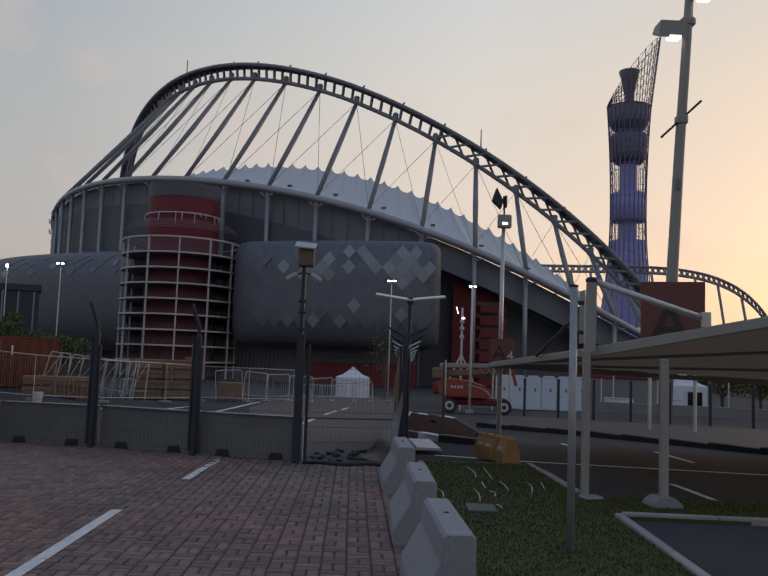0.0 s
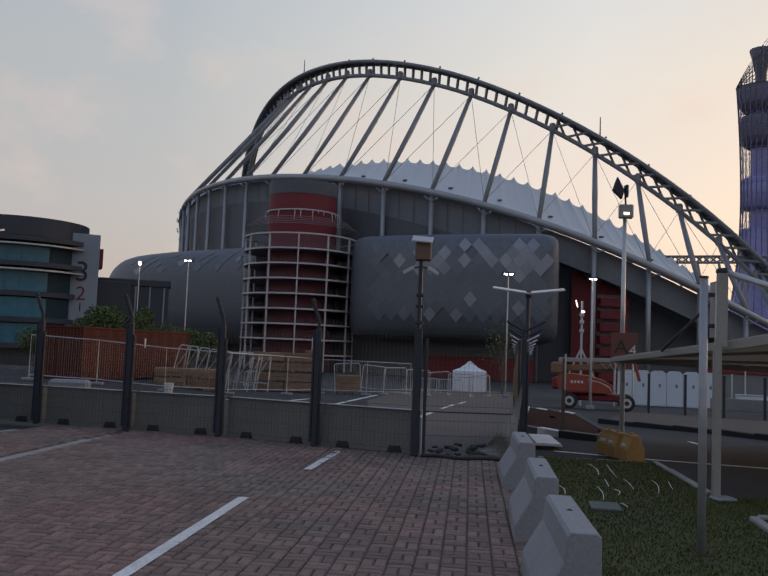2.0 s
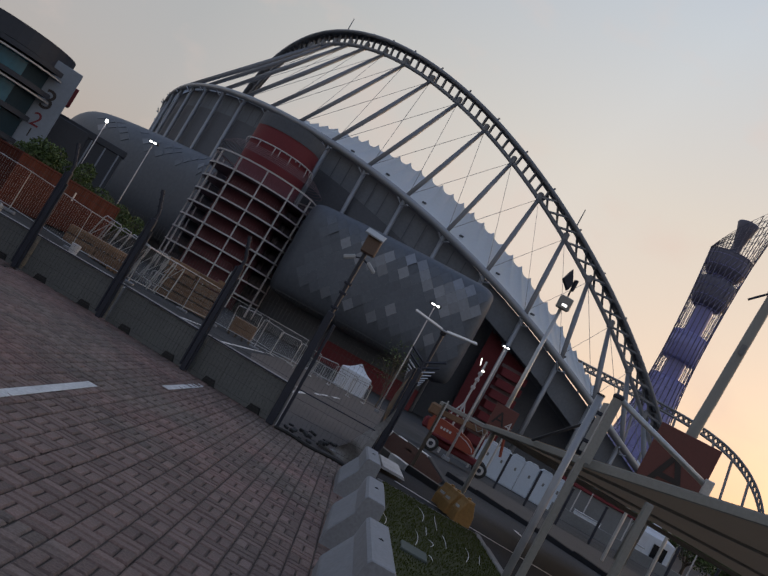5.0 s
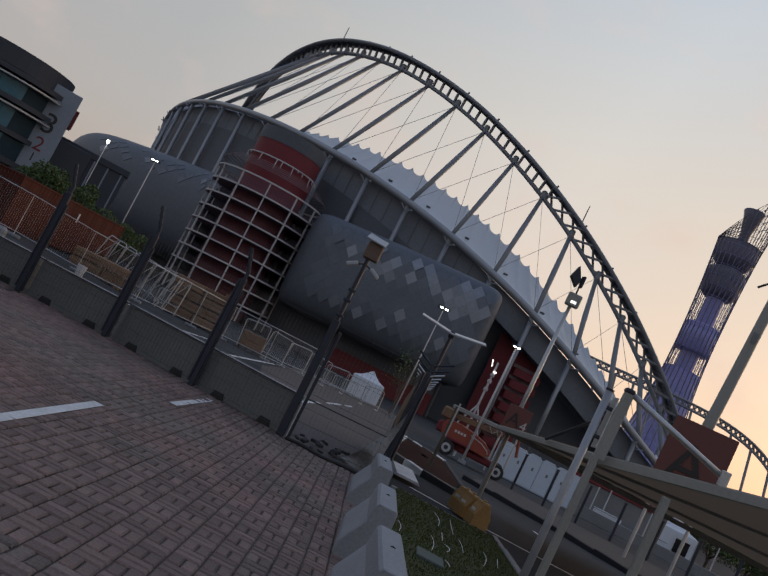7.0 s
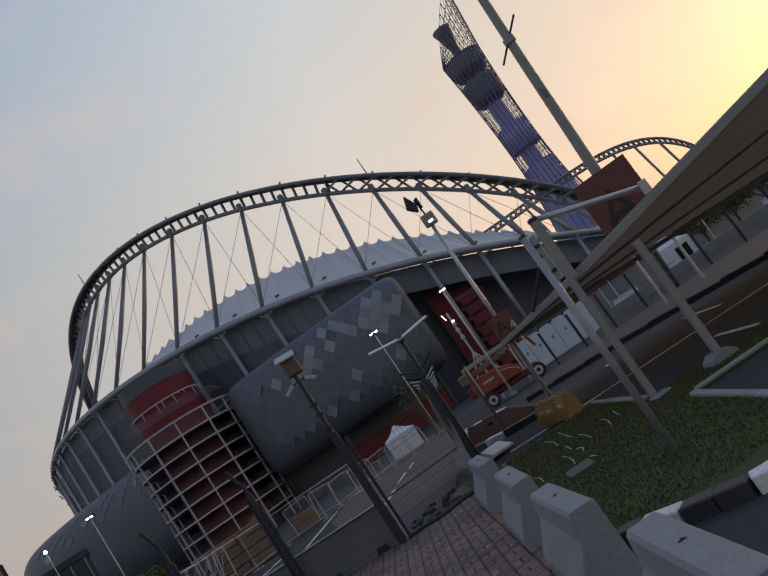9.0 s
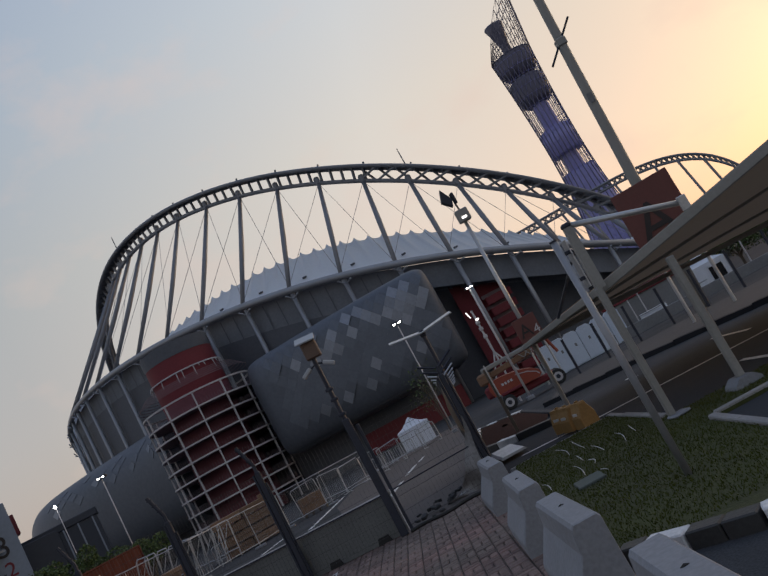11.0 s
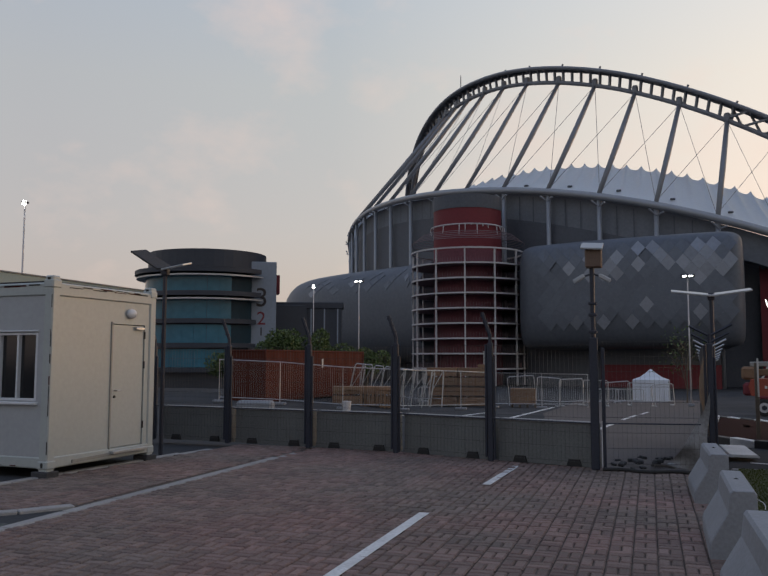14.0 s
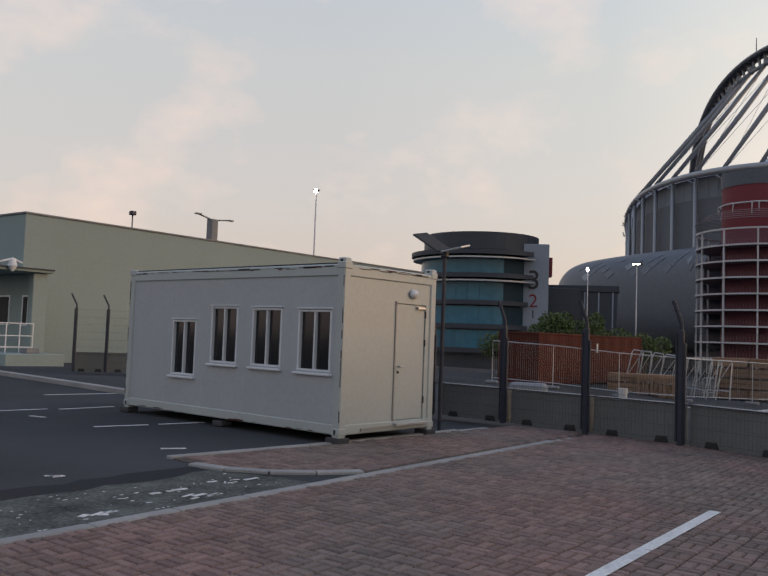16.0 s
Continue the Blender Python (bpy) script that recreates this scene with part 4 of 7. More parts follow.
def bay(a, b, z=0.0, wall=True, h=1.95):
    a, b = Vector((*a, z)), Vector((*b, z))
    d = b - a
    ln, rz = d.length, math.degrees(math.atan2(d.y, d.x))
    at = pose(a.x, a.y, z, 0, 0, rz)
    if wall:
        ob = thing("barrier_wall", "low grey concrete wall block with fork pockets under the fence", "barrier", group="wall blocks under the fence", at=at)
        m = Mesh()
        k = 16
        for i in range(k):                       # shallow vertical ribs
            x0, x1 = 0.06 + (ln - 0.12) * i / k, 0.06 + (ln - 0.12) * (i + 1) / k
            m.box(((x0 + x1) / 2, 0.30 + (0.006 if i % 2 else 0), 0.40 - 0.01), (x1 - x0, 0.20, 0.58))
        part("block", m, BARRIER_GREY, ob)
        part("top_edge", Mesh().box((ln / 2, 0.30, 0.695), (ln - 0.1, 0.24, 0.035), bev=0.01), KERB_STONE, ob, "pale top edge")
        part("base", Mesh().box((ln / 2, 0.30, 0.05), (ln - 0.1, 0.22, 0.1)), BARRIER_GREY, ob)
        for t in (0.25, 0.77):
            part("fork_pocket", Mesh().prism([(-0.125, 0), (0.125, 0), (0.09, 0.11), (-0.09, 0.11)], lambda u, w: (ln * t + u, 0.15, w), lambda u, w: (ln * t + u, 0.26, w)), RUBBER, ob)
    pan = thing("wire_fence", "dark welded wire mesh fence panel", "fence", group="wire fence panels", at=at)
    w = Mesh()
    n = int(ln / 0.075)
    for i in range(n + 1):
        x = 0.06 + (ln - 0.12) * i / n
        w.add([(x - .0014, -0.02, 0.08), (x + .0014, -0.02, 0.08), (x + .0014, -0.02, h), (x - .0014, -0.02, h), (x, -0.024, 0.08), (x, -0.024, h)], [(0, 4, 5, 3), (4, 1, 2, 5), (0, 1, 2, 3)])
    for i in range(9):
        zz = 0.1 + (h - 0.1) * i / 8
        w.add([(0.05, -0.02, zz - .0025), (ln - 0.05, -0.02, zz - .0025), (ln - 0.05, -0.02, zz + .0025), (0.05, -0.02, zz + .0025)], [(0, 1, 2, 3)])
    tagged(part("wire_mesh", w, MESH_WIRE, pan, fix=False), kind="stuff")
    part("rail", Mesh().tube([(0.03, -0.02, 0.72), (ln - 0.03, -0.02, 0.715)], 0.012, 6), BLACK_METAL, pan)


for a, b in zip(FENCE, FENCE[1:]):
    bay(a, b)
bay((-0.80, 13.25), (0.72, 13.6), wall=False, h=2.0)

# camera post at the gate
cp = thing("camera_post", "dark steel gate post with solar panel and two white floodlights", "post", at=pose(-0.87, 13.28, 0))
part("post", Mesh().box((0, 0, 1.03), (0.13, 0.11, 2.06), bev=0.012), BLACK_METAL, cp)
part("side_post", Mesh().box((0.14, -0.01, 0.95), (0.055, 0.055, 1.9), bev=0.008), BLACK_METAL, cp)
part("white_edge", Mesh().box((0.11, -0.05, 0.38), (0.012, 0.012, 0.74)), RAMP_WHITE, cp)
part("mast", Mesh().tube([(0, 0, 2.0), (0.0, 0, 3.3)], 0.038, 8), BLACK_METAL, cp)
for z in (2.15, 2.42, 2.6):
    part("clamp", Mesh().box((0, 0, z), (0.13, 0.09, 0.05), bev=0.01), BLACK_METAL, cp)
part("battery_box", Mesh().box((0.03, 0, 3.32), (0.26, 0.2, 0.3), bev=0.02), mat("brown_box", (0.11, 0.07, 0.05), 0.6), cp, "brown box")
part("solar_panel", Mesh().box((0, 0, 0), (0.34, 0.32, 0.03), m=pose(0.01, -0.02, 3.52, 22, 4, 0), bev=0.006), CABIN_SIDE, cp)
for s in (-1, 1):
    part("floodlight", Mesh().box((0, 0, 0), (0.2, 0.09, 0.07), m=pose(s * 0.2, -0.02, 3.0, 0, s * 30, 0), bev=0.015), CABIN_SIDE, cp)
    part("light_arm", Mesh().tube([(0, 0, 3.08), (s * 0.14, -0.01, 3.03)], 0.015, 5), BLACK_METAL, cp)


# fence that runs away towards the stadium
def solar_light(name, at, h, span, tilt, label, arm=0.0):
    ob = thing(name, label, "lamp post", at=at)
    part("pole", Mesh().tube([(0, 0, 0), (0, 0, h)], 0.045, 8), BLACK_METAL, ob)
    for s in (-1, 1):
        part("panel", Mesh().box((s * span / 2, 0, 0), (span, 0.3, 0.035), m=pose(0, 0, h, 12, -s * tilt, 0), bev=0.006), GALV, ob, "grey solar panel")
    part("hub", Mesh().box((0, 0, h - 0.04), (0.14, 0.12, 0.16), bev=0.02), BLACK_METAL, ob)
    part("base_plate", Mesh().box((0, 0, 0.01), (0.25, 0.25, 0.02)), BLACK_METAL, ob)
    return ob


solar_light("twin_solar_lamp", pose(1.27, 18.9, ground_z(1, 18.9)), 3.3, 0.82, 7, "dark pole with two flat solar panels spread like wings")
sl2 = thing("twin_solar_lamp", "dark pole behind the cabin with two tilted solar panels", "lamp post", at=pose(-8.53, 12.97, -0.06))
part("pole", Mesh().tube([(0, 0, 0), (0, 0, 3.40)], 0.04, 8), BLACK_METAL, sl2)
part("hub", Mesh().box((0, 0, 3.38), (0.14, 0.12, 0.14), bev=0.02), BLACK_METAL, sl2)
part("panel", Mesh().box((-0.36, 0, 0), (0.68, 0.42, 0.035), m=pose(0, 0, 3.44, 12, 31, 0), bev=0.006), PATH_GREY, sl2, "grey solar panel tilted steeply")
part("panel", Mesh().box((0.24, 0, 0), (0.46, 0.34, 0.035), m=pose(0, 0, 3.44, 12, -9, 0), bev=0.006), GALV, sl2, "pale solar panel nearly flat")
part("base_plate", Mesh().box((0, 0, 0.01), (0.25, 0.25, 0.02)), BLACK_METAL, sl2)
for i in range(9):
    y = 13.9 + 2.15 * i
    x = 0.78 + 0.062 * (y - 13.9) + 0.10
    o = fence_post(x, y, ground_z(x, y), cap=False, group="posts of the receding fence")
    part("cross_arm", Mesh().tube([(-0.3, 0, 2.28), (0, 0, 2.12), (0.34, 0.02, 2.3)], 0.022, 5), GALV if i > 1 else BLACK_METAL, o)
    part("arm_stem", Mesh().tube([(0, 0, 1.98), (0, 0, 2.15)], 0.03, 6), BLACK_METAL, o)
    if i:
        bay((px_, py_), (x, y), z=ground_z(x, y), wall=False, h=1.95)
    px_, py_ = x, y
# dark netting hung on it, sagging
rows = []
for i in range(25):
    t = i / 24
    y = 13.95 + 6.5 * t
    x = 0.80 + 0.062 * (y - 13.9)
    row = []
    for j in range(9):
        v = j / 8
        top = 1.95 - 0.2 * t + 0.1 * math.sin(9 * t)
        row.append((x - 0.03 + 0.07 * math.sin(7 * v + 11 * t), y + 0.05 * math.sin(5 * v), ground_z(x, y) + 0.03 + top * v - 0.06 * math.sin(3.1 * v)))
    rows.append(row)
net = Mesh().grid(rows)
single("netting", net, TARP, "dark shade netting hung along the receding fence", "netting", smooth=True)
# loose tarp corner and rubble at the gate
rows = []
for i in range(19):
    t = i / 18
    top = 0.05 + 1.15 * t ** 2.2
    rows.append([(0.02 + 0.80 * t + 0.03 * math.sin(6 * v + 9 * t), 13.62 + 0.07 * math.sin(11 * t + 5 * v) + 0.08 * (1 - v), 0.02 + v * top + 0.015 * math.sin(17 * t + 8 * v)) for v in [k / 8 for k in range(9)]])
single("tarpaulin", Mesh().grid(rows), TARP_GREY, "crumpled grey plastic sheet hanging in the gate corner", "tarpaulin", smooth=True)
hose = [(-0.75 + 0.11 * i, 13.15 + 0.09 * math.sin(i * 0.8), 0.025) for i in range(15)]
single("hose", Mesh().tube(hose, 0.03, 6), RUBBER, "black hose lying along the gate", "hose", smooth=True)
for i in range(26):
    x, y, s = rnd.uniform(-0.7, 0.55), rnd.uniform(13.5, 15.2), rnd.uniform(0.03, 0.1)
    single("rubble_stone", Mesh().box((0, 0, 0), (s * 1.6, s, s * 0.6), m=pose(x, y, s * 0.25, rnd.uniform(-15, 15), rnd.uniform(-15, 15), rnd.uniform(0, 180)), bev=s * 0.12), PATH_GREY if i % 3 else RUBBER, "broken lump of rubble inside the gate", "rubble", group="rubble at the gate")


# ---- site cabin ----
cabin = thing("site_cabin", "cream white portable site cabin with four windows and a door", "cabin", at=pose(-8.34, 9.79, 0, 0, 0, -3.28))
CL, CW, CH, CB = 6.06, 2.44, 2.84, 0.12      # length to -x, width to +y


def cpart(name, m, material, label="", parent=None, smooth=False):
    return part(name, m, material, parent or cabin, label, smooth)


cpart("floor_frame", Mesh().box((-CL / 2, CW / 2, CB + 0.08), (CL, CW, 0.16), bev=0.015), CABIN_WHITE)
cpart("roof_frame", Mesh().box((-CL / 2, CW / 2, CH - 0.1), (CL, CW, 0.2), bev=0.02), CABIN_WHITE)
cpart("roof_lip", Mesh().box((-CL / 2, CW / 2, CH + 0.012), (CL - 0.3, CW - 0.1, 0.03), bev=0.008), RUBBER)
for x in (-0.08, -CL + 0.08):
    for y in (0.08, CW - 0.08):
        p = cpart("corner_post", Mesh().box((x, y, CH / 2 + 0.03), (0.162, 0.162, CH - 0.02), bev=0.02), CABIN_WHITE)
        for z in (CB + 0.05, CH - 0.02):
            cpart("corner_casting", Mesh().box((x, y, z), (0.19, 0.19, 0.13), bev=0.02), CABIN_WHITE)
        cpart("casting_hole", Mesh().box((x, y - (0.085 if y < 1 else -0.085), CB + 0.05), (0.05, 0.04, 0.08), bev=0.012), RUBBER)
        cpart("foot_block", Mesh().box((x - 0.02, y, 0.03), (0.3, 0.26, 0.1), bev=0.015), PATH_GREY)
cpart("foot_block", Mesh().box((-3.0, 0.1, 0.03), (0.26, 0.26, 0.1), bev=0.015), PATH_GREY)
# wall with four window openings
WIN = [(0.27, 0.77, 1.09, 2.10), (1.44, 0.77, 1.11, 2.12), (2.6, 0.76, 1.11, 2.14), (3.8, 0.75, 0.83, 1.88)]
edges = [0.16] + [e for w in WIN for e in (w[0], w[0] + w[1])] + [CL - 0.16]
panels = []
for i in range(0, len(edges), 2):
    x0, x1 = edges[i], edges[i + 1]
    panels.append(((-(x0 + x1) / 2, 0.055, (CB + 0.16 + CH - 0.2) / 2), (x1 - x0, 0.06, CH - CB - 0.36)))
for x, w, z0, z1 in WIN:
    panels.append(((-(x + w / 2), 0.055, (CB + 0.16 + z0) / 2), (w, 0.06, z0 - CB - 0.16)))
    panels.append(((-(x + w / 2), 0.055, (CH - 0.2 + z1) / 2), (w, 0.06, CH - 0.2 - z1)))
for c, d in panels:
    cpart("wall_panel", Mesh().box(c, d), CABIN_SIDE, "pale grey white sandwich panel")
for xj in (1.24, 2.4, 3.58, 4.74):
    cpart("panel_joint", Mesh().box((-xj, 0.0245, (CB + CH) / 2 - 0.02), (0.006, 0.003, CH - CB - 0.37)), CABIN_WHITE)
for x, w, z0, z1 in WIN:
    win = cpart("window", Mesh().box((-(x + w / 2), 0.09, (z0 + z1) / 2), (w - 0.06, 0.012, z1 - z0 - 0.06)), DARK_GLASS, "dark sliding window pane")
    for a, b, c, d in ((x, x + 0.04, z0, z1), (x + w - 0.04, x + w, z0, z1), (x + w / 2 - 0.017, x + w / 2 + 0.017, z0, z1)):
        cpart("frame_bar", Mesh().box((-(a + b) / 2, 0.055, (c + d) / 2), (b - a, 0.075, d - c - 0.004), bev=0.008), UPVC, parent=win)
    for zz in (z0 + 0.02, z1 - 0.02):
        cpart("frame_bar", Mesh().box((-(x + w / 2), 0.055, zz), (w - 0.085, 0.07, 0.036), bev=0.006), UPVC, parent=win)
    cpart("sill", Mesh().box((-(x + w / 2), 0.0, z0 - 0.035), (w + 0.08, 0.08, 0.04), bev=0.008), UPVC, parent=win)
    cpart("head_trim", Mesh().box((-(x + w / 2), 0.012, z1 + 0.02), (w + 0.04, 0.04, 0.02), bev=0.005), UPVC, parent=win)
cpart("back_wall", Mesh().box((-CL / 2, CW - 0.055, CH / 2 + 0.05), (CL - 0.32, 0.06, CH - 0.46)), CABIN_SIDE)
cpart("far_wall", Mesh().box((-CL + 0.055, CW / 2, CH / 2 + 0.05), (0.06, CW - 0.32, CH - 0.46)), CABIN_WHITE)
# door end
end = Mesh()
end.box((-0.055, (0.16 + 1.32) / 2, 1.46), (0.06, 1.16, 2.37))
end.box((-0.055, (2.18 + CW - 0.16) / 2, 1.46), (0.06, CW - 0.16 - 2.18, 2.37))
end.box((-0.055, 1.75, (2.3 + CH - 0.2) / 2), (0.06, 0.86, CH - 0.2 - 2.3))
cpart("door_wall", end, CABIN_WHITE, "cream end wall")
door = cpart("door", Mesh().box((-0.05, 1.75, 1.28), (0.05, 0.78, 1.98), bev=0.006), CABIN_WHITE, "closed cream steel door with worn edge")
cpart("door_frame", Mesh().box((-0.03, 1.335, 1.29), (0.05, 0.03, 2.04)), POST_CREAM, parent=door)
cpart("door_frame", Mesh().box((-0.03, 2.165, 1.29), (0.05, 0.03, 2.04)), CABIN_WHITE, parent=door)
cpart("door_frame", Mesh().box((-0.03, 1.75, 2.295), (0.05, 0.86, 0.03)), CABIN_WHITE, parent=door)
cpart("seal_gap", Mesh().box((-0.021, 1.356, 1.2), (0.008, 0.012, 1.8)), RUBBER, parent=door)
cpart("handle", Mesh().tube([(-0.02, 1.43, 1.2), (0.03, 1.43, 1.2), (0.03, 1.54, 1.2)], 0.013, 6), GALV, parent=door)
cpart("lock", Mesh().tube([(-0.025, 1.43, 1.1), (-0.005, 1.43, 1.1)], 0.022, 8), RUBBER, parent=door)
cpart("door_closer", Mesh().box((0.0, 2.0, 2.22), (0.06, 0.22, 0.05), bev=0.01), GALV, parent=door)
for z in (0.55, 1.55, 2.05):
    cpart("hinge", Mesh().tube([(-0.01, 2.15, z), (-0.01, 2.15, z + 0.12)], 0.014, 6), RUBBER, parent=door)
lamp = Mesh()
lamp.grid([[(0.0 + 0.075 * math.cos(a), 1.78 + 0.11 * math.sin(a) * math.cos(b) * 1.0, 2.46 + 0.085 * math.sin(a) * math.sin(b)) for b in [2 * math.pi * k / 12 for k in range(13)]] for a in (0.05, 0.5, 1.0, 1.4, 1.57)])
cpart("wall_light", lamp, UPVC, "white oval bulkhead light", smooth=True)
cpart("threshold", Mesh().box((0.03, 1.75, 0.22), (0.12, 0.86, 0.05), bev=0.008), GALV)
rw = random.Random(8)
for i in range(34):                              # black scrapes along the roof edge
    x = -0.25 - rw.random() * 5.6
    cpart("rust_patch", Mesh().box((x, -0.0035, CH - 0.035 - rw.random() ** 2 * 0.03), (rw.uniform(0.05, 0.42), 0.004, rw.uniform(0.006, 0.022)), m=pose(0, 0, 0, 0, 0, 0)), RUST_RED if i % 6 == 0 else RUBBER)
for i in range(14):
    cpart("rust_patch", Mesh().box((0.0035, 0.3 + rw.random() * 1.9, CH - 0.03 - rw.random() * 0.03), (0.004, rw.uniform(0.06, 0.35), rw.uniform(0.006, 0.02))), RUST_RED if i % 4 == 0 else RUBBER)
for i in range(16):                              # chipped floor rail
    cpart("rust_patch", Mesh().box((-0.25 - rw.random() * 5.6, -0.0035, CB + 0.012 + rw.random() * 0.02), (rw.uniform(0.04, 0.3), 0.004, rw.uniform(0.008, 0.025))), PLINTH_GREY if i % 3 else RUST_RED)
for i in range(9):                               # chipped corner posts
    z = rw.uniform(0.3, 2.6)
    cpart("rust_patch", Mesh().box((-0.012 + 0.006 * rw.random(), -0.0035, z), (rw.uniform(0.006, 0.02), 0.004, rw.uniform(0.03, 0.22))), RUBBER if i % 3 else RUST_RED)
    cpart("rust_patch", Mesh().box((-CL + 0.02, -0.0035, rw.uniform(0.3, 2.6)), (rw.uniform(0.008, 0.025), 0.004, rw.uniform(0.04, 0.25))), RUBBER)
cpart("skirt_plate", Mesh().box((0.012, 1.25, 0.17), (0.02, 1.5, 0.05), m=pose(0, 0, 0, 1.2, 0, 0)), POST_CREAM, "bent cream plate under the door")
for z in (CH + 0.02,):
    for y in (0.08, CW - 0.08):
        cpart("corner_lug", Mesh().box((-0.08, y, z + 0.03), (0.16, 0.16, 0.1), bev=0.02), CABIN_WHITE)
        cpart("lug_hole", Mesh().box((-0.08, y - 0.079, z + 0.03), (0.06, 0.008, 0.05), bev=0.003), RUBBER)

# ---- shade roof over the parking bays ----
shade = thing("car_shade", "beige cloth parking shade on cream steel posts", "canopy", at=pose(3.12, 10.6, 0))
sh_inv = Matrix.Translation((-3.12, -10.6, 0))


def shp(name, m, material, label="", smooth=False):
    o = part(name, m, material, shade, label, smooth)
    o.matrix_parent_inverse = sh_inv
    return o


F0, F1 = Vector((3.17, 10.78, 1.90)), Vector((9.2, 6.92, 3.30))       # front edge
B0, B1 = Vector((3.33, 19.76, 1.66)), Vector((15.0, 18.1, 1.34))      # back edge
shp("post", Mesh().box((3.05, 10.6, 0.95), (0.095, 0.09, 1.94), bev=0.012), POST_CREAM)
shp("post_sleeve", Mesh().prism([(-0.075, 1.90), (0.055, 1.90), (0.062, 2.82), (-0.05, 2.82)], lambda u, w: (3.10 + u, 10.55, w), lambda u, w: (3.10 + u, 10.66, w)), POST_CREAM)
shp("post_cap", Mesh().box((3.10, 10.60, 2.85), (0.13, 0.13, 0.07), bev=0.02), BLACK_METAL)
shp("post_base", Mesh().box((3.12, 10.55, 0.03), (0.26, 0.24, 0.05), rz=12, bev=0.02), CONCRETE)
shp("post", Mesh().box((3.93, 10.2, 0.98), (0.10, 0.10, 1.72), bev=0.015), POST_CREAM)
shp("post_foot", Mesh().prism([(-0.2, 0), (0.2, 0), (0.18, 0.06), (0.09, 0.13), (-0.09, 0.13), (-0.18, 0.06)], lambda u, w: (3.92 + u, 10.02, w), lambda u, w: (3.92 + u, 10.38, w)), CONCRETE, "pale concrete post foot")
shp("front_beam", Mesh().box((0, 0, 0), ((F1 - F0).length, 0.09, 0.13), m=Matrix.Translation((F0 + F1) / 2) @ (F1 - F0).to_track_quat('X', 'Z').to_matrix().to_4x4(), bev=0.01), POST_CREAM)
shp("side_beam", Mesh().box((0, 0, 0), ((B0 - F0).length, 0.09, 0.11), m=Matrix.Translation((F0 + B0) / 2) @ (B0 - F0).to_track_quat('X', 'Z').to_matrix().to_4x4(), bev=0.01), POST_CREAM)
shp("back_beam", Mesh().box((0, 0, 0), ((B1 - B0).length, 0.09, 0.11), m=Matrix.Translation((B1 + B0) / 2) @ (B1 - B0).to_track_quat('X', 'Z').to_matrix().to_4x4(), bev=0.01), POST_CREAM)
for k in (0.42, 0.72):
    a, b = lerp(F0, B0, k), lerp(F1, B1, k)
    shp("purlin", Mesh().tube([a + Vector((0, 0, -0.04)), b + Vector((0, 0, -0.04))], 0.03, 6), POST_CREAM)
rows = []
for i in range(21):
    u = i / 20
    rows.append([lerp(lerp(F0, F1, u), lerp(B0, B1, u), j / 14) + Vector((0, 0, 0.075 - 0.10 * math.sin(math.pi * j / 14) * math.sin(math.pi * u))) for j in range(15)])
cloth = Mesh().grid(rows)
shp("cloth", cloth, SHADE_CLOTH, "taut beige shade cloth with sunset glow in its tan colour", smooth=True)
shp("tie_tube", Mesh().tube([(3.12, 10.6, 2.84), (4.36, 10.02, 2.36)], 0.04, 8), GALV, smooth=True)
shp("tie_plate", Mesh().box((4.38, 10.0, 2.34), (0.12, 0.05, 0.2), bev=0.01), GALV)
shp("stay_rod", Mesh().tube([(3.05, 10.7, 2.5), (3.13, 13.9, 1.86)], [0.02, 0.028], 6), BLACK_METAL)
for u, v in ((0.02, 1.0), (0.35, 1.0), (0.75, 1.0)):
    p = lerp(B0, B1, u)
    shp("back_post", Mesh().tube([(p.x, p.y, ground_z(p.x, p.y)), p], 0.06, 8), POST_CREAM)

# thin sign pole on the lawn
tp = thing("sign_pole", "slim grey round pole with a sign seen edge-on", "pole", at=pose(2.04, 7.54, 0))
part("pole", Mesh().tube([(0, 0, 0), (0, 0, 2.45)], 0.036, 10), STEEL_GREY, tp, smooth=True)
part("cap", Mesh().tube([(0, 0, 2.445), (0, 0, 2.465)], 0.04, 10), BLACK_METAL, tp)
for z in (2.02, 2.3):
    part("clamp", Mesh().box((0.06, 0.02, z), (0.1, 0.05, 0.035), bev=0.006), BLACK_METAL, tp)
part("sign_plate", Mesh().box((0.1, 0.07, 2.17), (0.012, 0.16, 0.5)), GALV, tp)


# ---- signs ----
def text_mesh(body, size, name, material, parent, m, depth=0.02):
    cu = bpy.data.curves.new(name, 'FONT')
    cu.body, cu.size, cu.extrude, cu.align_x, cu.align_y = body, size, depth, 'CENTER', 'CENTER'
    tmp = bpy.data.objects.new(name, cu)
    me = bpy.data.meshes.new_from_object(tmp)
    bpy.data.objects.remove(tmp)
    me.materials.clear()
    me.materials.append(material)
    o = new(name, me)
    o.parent = parent
    o.matrix_basis = m
    return o


